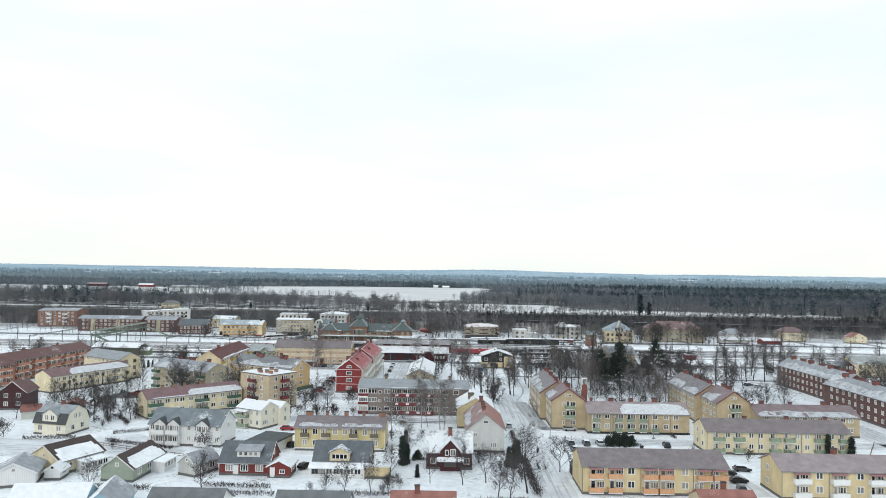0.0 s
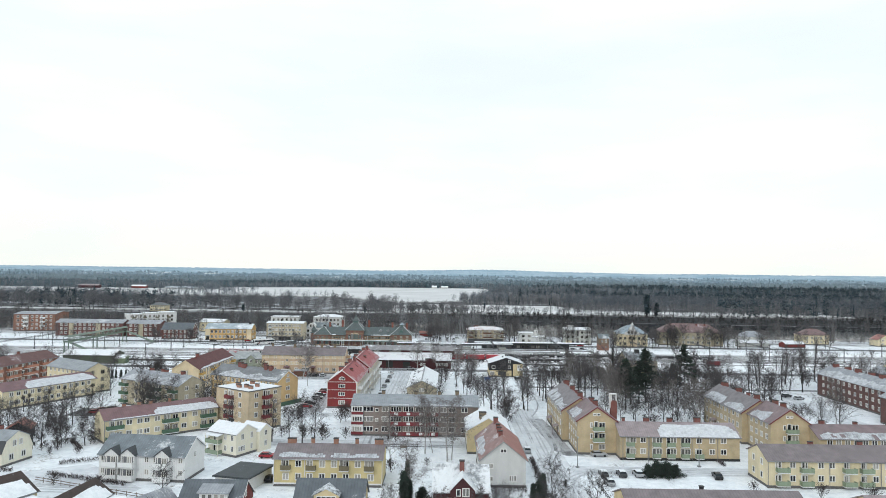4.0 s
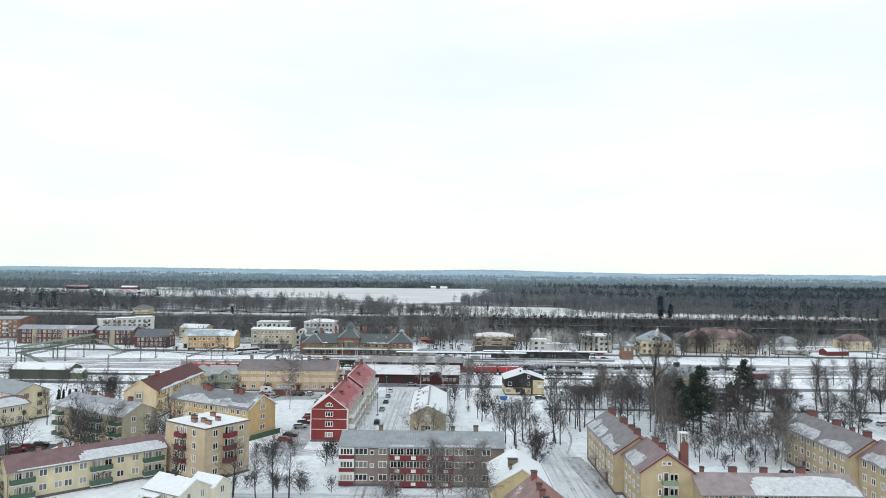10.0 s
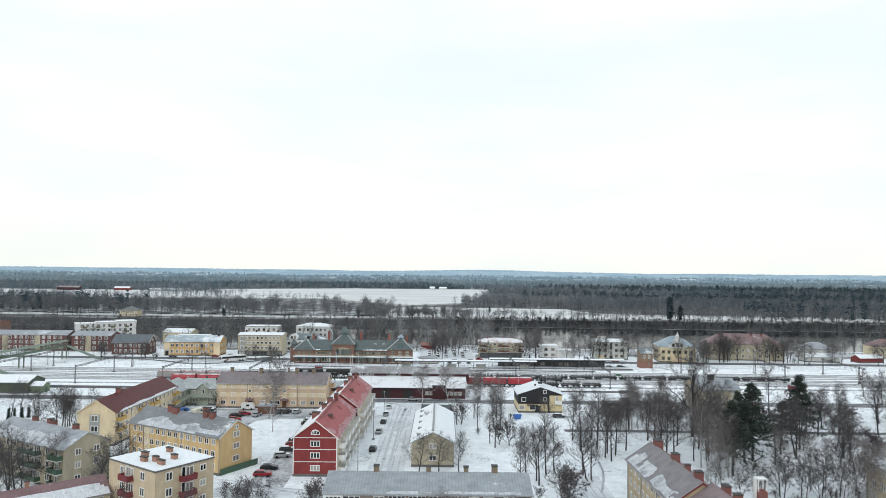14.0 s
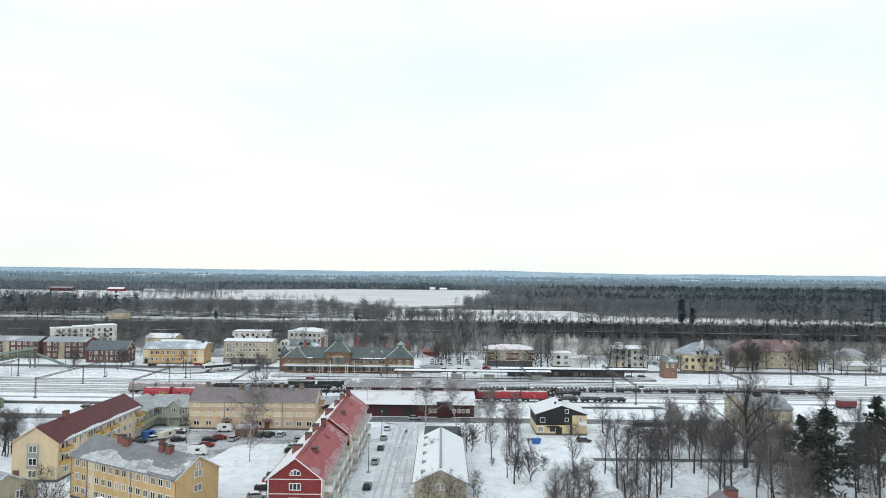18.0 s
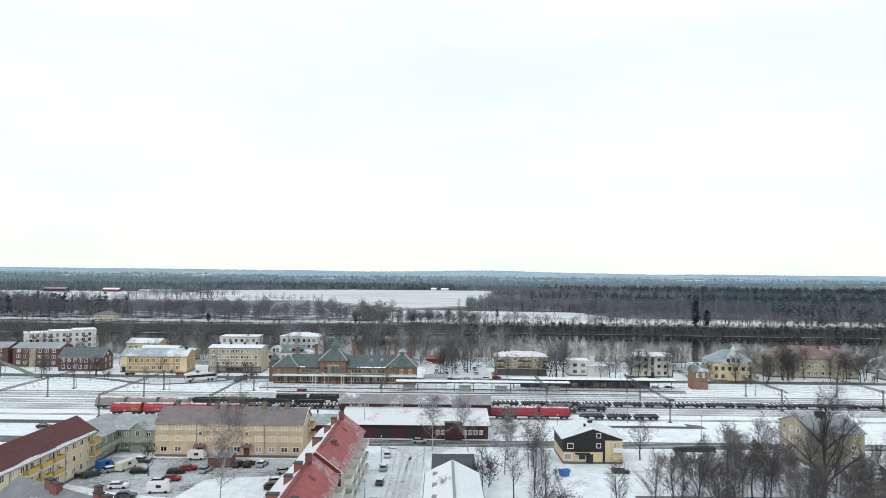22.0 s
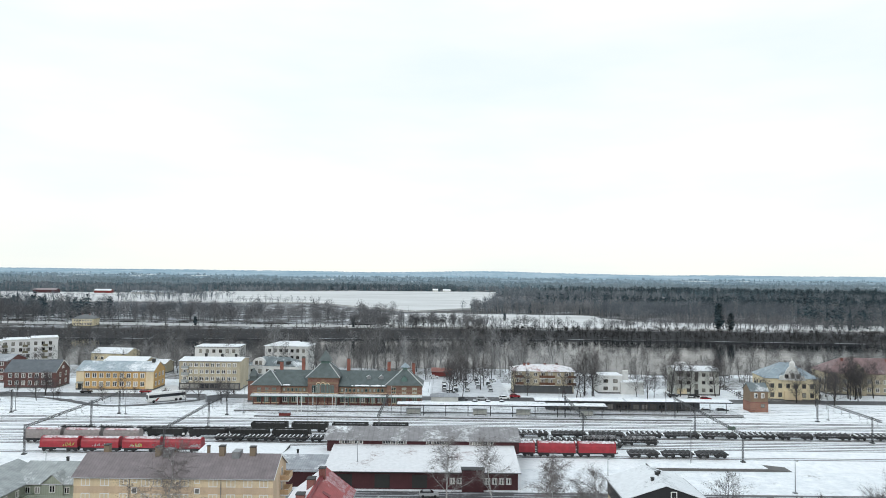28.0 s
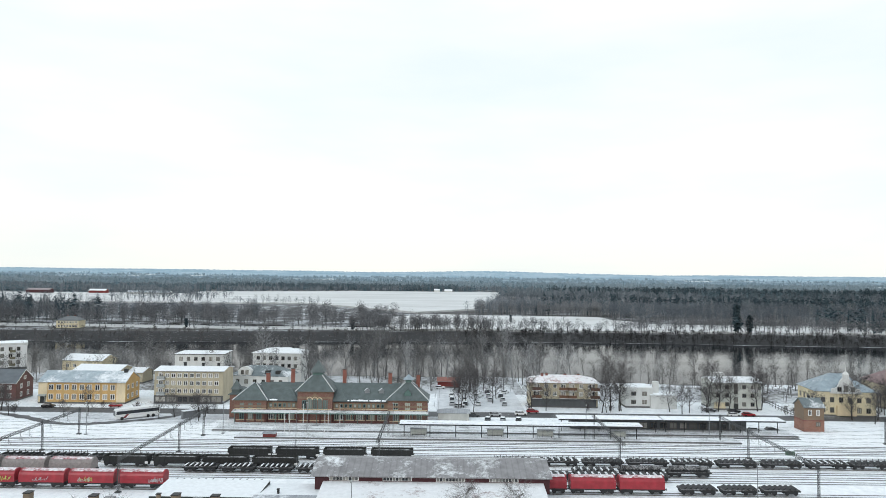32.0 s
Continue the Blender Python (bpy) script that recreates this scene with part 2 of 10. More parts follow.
R_MAUVE = snow_roof("mauve_sheet_roof", (0.33, 0.275, 0.28), 0.08)
R_MAUVE2 = snow_roof("mauve_sheet_roof_snowy", (0.235, 0.18, 0.185), 0.10)
R_BURG = snow_roof("burgundy_sheet_roof", (0.22, 0.135, 0.14), 0.12)
R_GREY = snow_roof("grey_sheet_roof", (0.31, 0.33, 0.35), 0.14)
R_GREY2 = snow_roof("grey_sheet_roof_snowy", (0.33, 0.345, 0.37), 0.28)
R_DARK = snow_roof("dark_sheet_roof", (0.075, 0.08, 0.085), 0.12)
R_DARK2 = snow_roof("dark_sheet_roof_snowy", (0.075, 0.08, 0.085), 0.48)
R_BROWN = snow_roof("brown_tile_roof", (0.115, 0.032, 0.032), 0.04, 0.3)
R_BROWN2 = snow_roof("brown_tile_roof_snowy", (0.07, 0.05, 0.045), 0.08, 0.3)
M_REDFROST = snow_ground("thin_frost_on_red_sheet", (0.45, 0.235, 0.245), (0.55, 0.41, 0.42), 0.5, (0.40, 0.12, 0.124), 0.9)
R_RED = snow_roof("red_sheet_roof", (0.38, 0.09, 0.092), 0.2, along="y")
R_REDW = snow_roof("red_sheet_roof_white", (0.36, 0.16, 0.16), 0.78, along="y")
R_REDOLD = snow_roof("weathered_red_roof", (0.33, 0.15, 0.125), 0.22, along="y")
R_SNOW = snow_roof("snow_covered_roof", (0.3, 0.3, 0.31), 0.93)
R_TEAL = snow_roof("blue_grey_sheet_roof", (0.30, 0.36, 0.40), 0.3)
R_STATION = snow_roof("station_slate_roof", (0.115, 0.138, 0.138), 0.10, 0.24)
R_LGREY = snow_roof("pale_grey_sheet_roof", (0.36, 0.38, 0.38), 0.34)

M_FRAME = plain("white_window_paint", (0.74, 0.73, 0.70), 0.5, 0, 0.08)
M_DFRAME = plain("dark_window_paint", (0.10, 0.085, 0.07), 0.5)
M_GREENFRAME = plain("green_window_paint", (0.10, 0.17, 0.15), 0.5)
m, n, l, b = material("window_glass", 0.06)
_info = n.new("ShaderNodeObjectInfo")
l.new(ramp(n, l, _info.outputs["Random"], 0.30, 0.95, (0.012, 0.015, 0.020), (0.40, 0.385, 0.35)), b.inputs["Base Color"])
b.inputs["Specular IOR Level"].default_value = 0.6
M_GLASS = m
M_CARGLASS, n, l, b = material("car_glass", 0.05)
b.inputs["Base Color"].default_value = (0.015, 0.018, 0.022, 1)
M_CHIM = brickwork("chimney_brick", (0.27, 0.083, 0.07), (0.21, 0.066, 0.056), (0.24, 0.14, 0.12))
M_CHIMY = brickwork("buff_chimney_brick", (0.27, 0.205, 0.135), (0.22, 0.17, 0.115), (0.22, 0.18, 0.14))
M_STEEL = plain("galvanised_steel", (0.28, 0.29, 0.30), 0.45, 0.6)
M_DSTEEL = plain("dark_steel", (0.036, 0.036, 0.038), 0.6, 0.3)
M_GANTRY = plain("grey_gantry_steel", (0.075, 0.078, 0.082), 0.6, 0.2)
M_RAIL = plain("rusty_rail", (0.13, 0.11, 0.10), 0.5, 0.4)
M_GREENP = plain("green_paint", (0.065, 0.125, 0.08), 0.6)
# Olive shed paint, darkened for the shade below the overhanging roof.
M_SHEDSHADE = plain("shaded_olive_paint", (0.075, 0.088, 0.062), 0.65)
M_SHEDL = plain("olive_green_paint", (0.17, 0.22, 0.13), 0.65)
M_GREENPALE = plain("pale_green_paint", (0.24, 0.30, 0.21), 0.6)
M_REDP = plain("dark_red_paint", (0.175, 0.024, 0.030), 0.55)
M_ORP = plain("orange_paint", (0.60, 0.33, 0.18), 0.6)
M_YELP = plain("ochre_paint", (0.55, 0.36, 0.11), 0.6)
M_WHITEP = plain("white_paint", (0.74, 0.74, 0.73), 0.5, 0, 0.06)
M_GREYP = plain("grey_paint", (0.33, 0.35, 0.34), 0.6)
M_BLUEP = plain("blue_paint", (0.04, 0.14, 0.42), 0.5)
M_DOOR = plain("brown_door_paint", (0.14, 0.07, 0.04), 0.5)
M_TANKRED = plain("tank_red_paint", (0.34, 0.024, 0.036), 0.4, 0, 0.3, 0.7)
M_BLACKP = plain("sooty_black_paint", (0.022, 0.023, 0.022), 0.65)
M_WOODPOLE = plain("weathered_wood", (0.16, 0.12, 0.09), 0.85)
M_BARK = plain("bark", (0.052, 0.048, 0.047), 0.95, 0, 0.3)
M_BIRCH = plain("birch_bark", (0.42, 0.41, 0.395), 0.9, 0, 0.5, 1.5)
M_TWIG = plain("bare_twigs", (0.090, 0.082, 0.083), 0.95, 0, 0.3)
M_TWIGBIRCH = plain("birch_twigs", (0.155, 0.137, 0.133), 0.95, 0, 0.3)
M_NEEDLE = plain("pine_needles", (0.038, 0.054, 0.043), 0.9, 0, 0.4)
M_HEDGE = plain("bare_hedge_twigs", (0.072, 0.058, 0.058), 0.95, 0, 0.3)
M_WATER, n, l, b = material("river_water", 0.05)
b.inputs["Base Color"].default_value = (0.008, 0.011, 0.014, 1)
b.inputs["IOR"].default_value = 1.14
bumped(n, l, b, noise_of(n, l, coords(n, l, scale=(0.07, 0.6, 1)), 0.5, 5), 0.12, 0.3)
l.new(ramp(n, l, noise_of(n, l, coords(n, l, scale=(0.1, 1, 1)), 0.06, 5), 0.42, 0.62, (0.02,) * 3, (0.13,) * 3), b.inputs["Roughness"])
R_SLATEBLUE = snow_roof("slate_blue_sheet_roof", (0.135, 0.15, 0.165), 0.16)
R_WING = snow_roof("wing_sheet_roof", (0.215, 0.20, 0.21), 0.14)
R_MAUVEBARE = snow_roof("mauve_sheet_roof_bare", (0.225, 0.192, 0.197), 0.06)
R_BURGDARK = snow_roof("dark_burgundy_roof", (0.15, 0.075, 0.07), 0.2)
R_REDPALE = snow_roof("pale_red_roof", (0.30, 0.19, 0.18), 0.3, along="y")
R_BROWNBARE = snow_roof("dark_brown_roof_bare", (0.075, 0.055, 0.05), 0.06, 0.3)
R_GREYBARE = snow_roof("grey_ribbed_roof_bare", (0.17, 0.18, 0.185), 0.06, 0.35)
R_DARKBARE = snow_roof("dark_ribbed_roof_bare", (0.065, 0.075, 0.08), 0.06, 0.35)
M_YELFLAT = plaster("soft_yellow_render", (0.72, 0.60, 0.32))
M_IRON = plain("brown_iron_railing", (0.16, 0.135, 0.085), 0.6)
M_BLUEW = boards("pale_blue_boards", (0.30, 0.45, 0.52), 0.2, 0.1)
M_CHIMP = brickwork("pale_red_chimney_brick", (0.42, 0.20, 0.13), (0.36, 0.17, 0.11), (0.35, 0.25, 0.2))
M_PEACHP = plain("peach_paint", (0.58, 0.40, 0.24), 0.6)
M_ORBALC = plain("salmon_paint", (0.45, 0.20, 0.13), 0.6)
M_FALUDARK = boards("dark_red_boards", (0.068, 0.019, 0.023))
M_PALEGREY = plaster("pale_grey_render", (0.62, 0.63, 0.58), 0.08)
R_FELTSNOW = snow_roof("thin_snow_on_red_felt", (0.22, 0.13, 0.12), 0.72, 1.2)
R_THINSHEET = snow_roof("thin_snow_on_grey_sheet", (0.33, 0.345, 0.365), 0.70, 0.9, along="y")
R_ROWBLUE = snow_roof("blue_grey_sheet_roof", (0.20, 0.225, 0.245), 0.30)
R_STEELGREY = snow_roof("steel_grey_sheet_roof", (0.215, 0.225, 0.235), 0.24)
# Flat grey standing for shade inside the open balconies.
M_LOGGIASHADE = plain("grey_loggia_shade", (0.16, 0.165, 0.175), 0.7)
R_VILLASNOW = snow_roof("thin_snow_on_slate", (0.27, 0.285, 0.30), 0.62)
R_WARE = snow_roof("worn_felt_roof", (0.26, 0.25, 0.255), 0.33, 1.2)
M_STBRICK = brickwork("station_brick", (0.25, 0.112, 0.082), (0.17, 0.074, 0.056), (0.24, 0.165, 0.135))
M_TANDARK = brickwork("buff_frieze_brick", (0.29, 0.185, 0.12), (0.235, 0.15, 0.1), (0.24, 0.18, 0.13))
M_GREENLIGHT = plain("pale_green_window_paint", (0.36, 0.42, 0.33), 0.5)
R_AWN = snow_roof("ribbed_platform_awning", (0.26, 0.29, 0.28), 0.62, 0.6)
R_REDSNOW = snow_roof("red_sheet_hip_roof", (0.33, 0.14, 0.12), 0.66)
R_TILE = snow_roof("red_tile_roof", (0.225, 0.15, 0.148), 0.26, 0.3)
R_TEALSNOW = snow_roof("blue_grey_snowy_roof", (0.36, 0.42, 0.46), 0.42)
R_TEALDARK = snow_roof("dark_blue_grey_roof", (0.16, 0.19, 0.20), 0.40)
R_SNOWGREY = snow_roof("snowy_flat_roof", (0.3, 0.3, 0.3), 0.85)
M_ORYEL = plaster("warm_yellow_render", (0.64, 0.41, 0.17))


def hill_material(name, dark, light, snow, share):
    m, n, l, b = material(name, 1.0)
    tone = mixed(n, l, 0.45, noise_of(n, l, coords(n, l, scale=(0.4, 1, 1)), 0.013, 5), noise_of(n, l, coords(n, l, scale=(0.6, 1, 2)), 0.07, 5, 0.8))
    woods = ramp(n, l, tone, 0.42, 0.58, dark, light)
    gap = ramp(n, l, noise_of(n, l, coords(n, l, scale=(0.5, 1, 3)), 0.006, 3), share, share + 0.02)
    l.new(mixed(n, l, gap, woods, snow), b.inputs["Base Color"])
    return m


# Haze is painted into the woods, bluer and paler on each further ridge.
M_RIDGE2 = hill_material("middle_ridge_haze", (0.095, 0.140, 0.165), (0.22, 0.275, 0.305), (0.55, 0.58, 0.6), 0.64)
M_RIDGE3 = hill_material("hazed_ridge_woods", (0.135, 0.20, 0.245), (0.29, 0.37, 0.42), (0.55, 0.59, 0.61), 0.63)
M_RIDGE4 = hill_material("far_hazed_ridge", (0.235, 0.345, 0.42), (0.37, 0.47, 0.54), (0.5, 0.55, 0.58), 0.68)


# ---- mesh tools ----
class Shape:
    """Collects the corners and faces of one mesh."""

    def __init__(self):
        self.v, self.f = [], []

    def poly(self, pts, faces):
        k = len(self.v)
        self.v += [tuple(p) for p in pts]
        self.f += [tuple(i + k for i in f) for f in faces]
        return self

    def box(self, x0, y0, z0, x1, y1, z1):
        return self.poly([(x0, y0, z0), (x1, y0, z0), (x1, y1, z0), (x0, y1, z0), (x0, y0, z1), (x1, y0, z1), (x1, y1, z1), (x0, y1, z1)],
                         [(3, 2, 1, 0), (4, 5, 6, 7), (0, 1, 5, 4), (1, 2, 6, 5), (2, 3, 7, 6), (3, 0, 4, 7)])

    def slab(self, quad, t):
        """A plate of thickness t below a quad given counter-clockwise from above."""
        q = [Vector(p) for p in quad]
        nn = (q[1] - q[0]).cross(q[2] - q[0]).normalized() * t
        k = len(q)
        pts = [*q, *[p - nn for p in q]]
        return self.poly(pts, [tuple(range(k)), tuple(reversed(range(k, 2 * k))), *[(i, k + i, k + (i + 1) % k, (i + 1) % k) for i in range(k)]])

    def tube(self, a, b, r0, r1=None, n=6, caps=True):
        a, b = Vector(a), Vector(b)
        r1 = r0 if r1 is None else r1
        w = (b - a).normalized()
        u = w.orthogonal().normalized()
        s = w.cross(u)
        ring = [(u * math.cos(6.2832 * i / n) + s * math.sin(6.2832 * i / n)) for i in range(n)]
        faces = [(i, (i + 1) % n, n + (i + 1) % n, n + i) for i in range(n)]
        if caps:
            faces += [tuple(reversed(range(n))), tuple(range(n, 2 * n))]
        return self.poly([a + d * r0 for d in ring] + [b + d * r1 for d in ring], faces)

    def ring_prism(self, pts, z0, z1):
        """An upright prism over a plan outline, counter-clockwise."""
        k = len(pts)
        return self.poly([(x, y, z0) for x, y in pts] + [(x, y, z1) for x, y in pts],
                         [tuple(reversed(range(k))), tuple(range(k, 2 * k)), *[(i, (i + 1) % k, k + (i + 1) % k, k + i) for i in range(k)]])

    def data(self, name):
        me = bpy.data.meshes.new(name)
        me.from_pydata(self.v, [], self.f)
        return me


def part(name, shape, mat, parent=None, label="", m=None, smooth=False):
    """Links a Shape (or a mesh that others share) as one object under a thing or a part."""
    me = shape
    if isinstance(shape, Shape):
        me = shape.data(name)
        me.materials.append(mat)
        if smooth:
            me.shade_smooth()
    ob = new(name, me)
    if parent:
        ob.parent = parent
    if m is not None:
        ob.matrix_basis = m
    if label:
        ob["label"] = label
    return ob


def thing(name, label, category, m, group="", kind=""):
    ob = new(name)
    ob.empty_display_size = 0.5
    ob.matrix_basis = m
    return tagged(ob, label, category, group, kind)


_cache = {}


def shared(key, make, mat):
    if key not in _cache:
        me = make().data(key[0])
        me.materials.append(mat)
        _cache[key] = me
    return _cache[key]


def window_frame(w, h, bars):
    """One welded casing: a front with an opening for each light, its reveals and outer edges."""
    w, h = w + 0.14, h + 0.12
    d, t = 0.07, 0.15
    xs = [-w / 2]
    for i in range(bars):
        a, b = -w / 2 + w * i / bars, -w / 2 + w * (i + 1) / bars
        xs += [a + (t if i == 0 else t / 2), b - (t if i == bars - 1 else t / 2)]
    xs.append(w / 2)
    zs = [0, t, h - t, h]
    k = len(xs)
    s = Shape()
    s.v = [(x, y, z) for y in (-d, 0.0) for z in zs for x in xs]

    def at(i, j, back=0):
        return back * 4 * k + j * k + i
    for j in range(3):
        for i in range(k - 1):
            if j == 1 and i % 2 == 1:
                c = [(i, 1), (i + 1, 1), (i + 1, 2), (i, 2)]
                for (p, q) in zip(c, c[1:] + c[:1]):
                    s.f.append((at(*q), at(*p), at(*p, 1), at(*q, 1)))
            else:
                s.f.append((at(i, j), at(i + 1, j), at(i + 1, j + 1), at(i, j + 1)))
    rim = [(i, 0) for i in range(k)] + [(k - 1, j) for j in range(1, 4)] + [(i, 3) for i in range(k - 2, -1, -1)] + [(0, 2), (0, 1)]
    for p, q in zip(rim, rim[1:] + rim[:1]):
        s.f.append((at(*p), at(*p, 1), at(*q, 1), at(*q)))
    return s


def window_pane(w, h):
    return Shape().box(-w / 2 + 0.08, -0.02, 0.08, w / 2 - 0.08, 0.0, h - 0.08)


FACES = {"f": lambda L, D, u: (u, 0, 0), "r": lambda L, D, u: (L, u, 90), "b": lambda L, D, u: (L - u, D, 180), "l": lambda L, D, u: (0, D - u, -90)}


def add_window(house, L, D, face, u, z, w=1.3, h=1.4, bars=2, mat=None, out=0.0):
    mat = mat or M_FRAME
    x, y, a = FACES[face](L, D, u)
    m = pose(x, y, z, 0, 0, a) @ pose(0, -out, 0)
    fr = part("window", shared(("window", w, h, bars, mat.name), lambda: window_frame(w, h, bars), mat), None, house, m=m)
    part("pane", shared(("pane", w, h), lambda: window_pane(w, h), M_GLASS), None, fr)
    return fr


def add_balcony(house, L, D, face, u, z, w=3.0, d=1.3, mat=None, h=1.0, slab=None):
    mat = mat or M_WHITEP
    x, y, a = FACES[face](L, D, u)
    s = shared(("balcony", w, d), lambda: Shape().box(-w / 2, -d, -0.16, w / 2, 0, 0), slab or M_WHITEP)
    ob = part("balcony", s, None, house, m=pose(x, y, z, 0, 0, a))

    def rail():
        r = Shape().box(-w / 2, -d - 0.03, 0.06, w / 2, -d + 0.02, h).box(-w / 2, -d + 0.02, 0.06, -w / 2 + 0.05, -0.02, h)
        return r.box(w / 2 - 0.05, -d + 0.02, 0.06, w / 2, -0.02, h).box(-w / 2 - 0.02, -d - 0.05, h, w / 2 + 0.02, -d + 0.04, h + 0.06)
    part("railing", shared(("railing", w, d, h, mat.name), rail, mat), None, ob)
    dr = part("balcony_door", shared(("balcony_door", 0.9, 2.1), lambda: window_frame(0.9, 2.1, 1), M_FRAME), None, house, m=pose(x, y, z, 0, 0, a) @ pose(-0.5, 0, 0.02))
    part("pane", shared(("pane", 0.9, 2.1), lambda: window_pane(0.9, 2.1), M_GLASS), None, dr)


def add_door(house, L, D, face, u, w=1.2, h=2.2, mat=None, canopy=None, z=0.25):
    x, y, a = FACES[face](L, D, u)
    m = pose(x, y, z, 0, 0, a)
    dr = part("door", shared(("door", w, h, (mat or M_DOOR).name), lambda: Shape().box(-w / 2, -0.08, 0, w / 2, 0, h).box(-w / 2 - 0.1, -0.05, 0, -w / 2, 0, h + 0.1).box(w / 2, -0.05, 0, w / 2 + 0.1, 0, h + 0.1), mat or M_DOOR), None, house, m=m)
    if canopy:
        part("door_canopy", shared(("door_canopy", canopy.name), lambda: Shape().slab([(-1.3, -1.4, 2.5), (1.3, -1.4, 2.5), (1.3, 0, 2.95), (-1.3, 0, 2.95)], 0.14).box(-1.25, -1.35, 0, -1.15, -1.25, 2.4).box(1.15, -1.35, 0, 1.25, -1.25, 2.4), canopy), None, dr)


def gable_shell(L, D, ze, rise, ridge):
    s = Shape()
    if ridge == "x":
        s.poly([(0, 0, 0), (L, 0, 0), (L, D, 0), (0, D, 0), (0, 0, ze), (L, 0, ze), (L, D, ze), (0, D, ze), (0, D / 2, ze + rise), (L, D / 2, ze + rise)],
               [(0, 1, 5, 4), (2, 3, 7, 6), (1, 2, 6, 9, 5), (3, 0, 4, 8, 7), (4, 5, 9, 8), (6, 7, 8, 9), (3, 2, 1, 0)])
    else:
        s.poly([(0, 0, 0), (L, 0, 0), (L, D, 0), (0, D, 0), (0, 0, ze), (L, 0, ze), (L, D, ze), (0, D, ze), (L / 2, 0, ze + rise), (L / 2, D, ze + rise)],
               [(0, 1, 5, 8, 4), (1, 2, 6, 5), (2, 3, 7, 9, 6), (3, 0, 4, 7), (4, 8, 9, 7), (5, 6, 9, 8), (3, 2, 1, 0)])
    return s


def gable_slopes(L, D, ze, rise, ridge, o=0.45, g=0.3):
    """The two roof planes as quads, front or left one first."""
    lift = 0.22
    if ridge == "x":
        k = rise / (D / 2)
        return ([(-g, -o, ze - o * k + lift), (L + g, -o, ze - o * k + lift), (L + g, D / 2, ze + rise + lift), (-g, D / 2, ze + rise + lift)],
                [(L + g, D + o, ze - o * k + lift), (-g, D + o, ze - o * k + lift), (-g, D / 2, ze + rise + lift), (L + g, D / 2, ze + rise + lift)])
    k = rise / (L / 2)
    return ([(-o, D + g, ze - o * k + lift), (-o, -g, ze - o * k + lift), (L / 2, -g, ze + rise + lift), (L / 2, D + g, ze + rise + lift)],
            [(L + o, -g, ze - o * k + lift), (L + o, D + g, ze - o * k + lift), (L / 2, D + g, ze + rise + lift), (L / 2, -g, ze + rise + lift)])


def chimney(house, x, y, z0, h=1.2, w=0.9, d=0.7, mat=None):
    c = part("chimney", Shape().box(x - w / 2, y - d / 2, z0 - 1.0, x + w / 2, y + d / 2, z0 + h), mat or M_CHIM, house)
    part("chimney_cap", Shape().box(x - w / 2 - 0.08, y - d / 2 - 0.08, z0 + h, x + w / 2 + 0.08, y + d / 2 + 0.08, z0 + h + 0.12), M_DSTEEL, c)


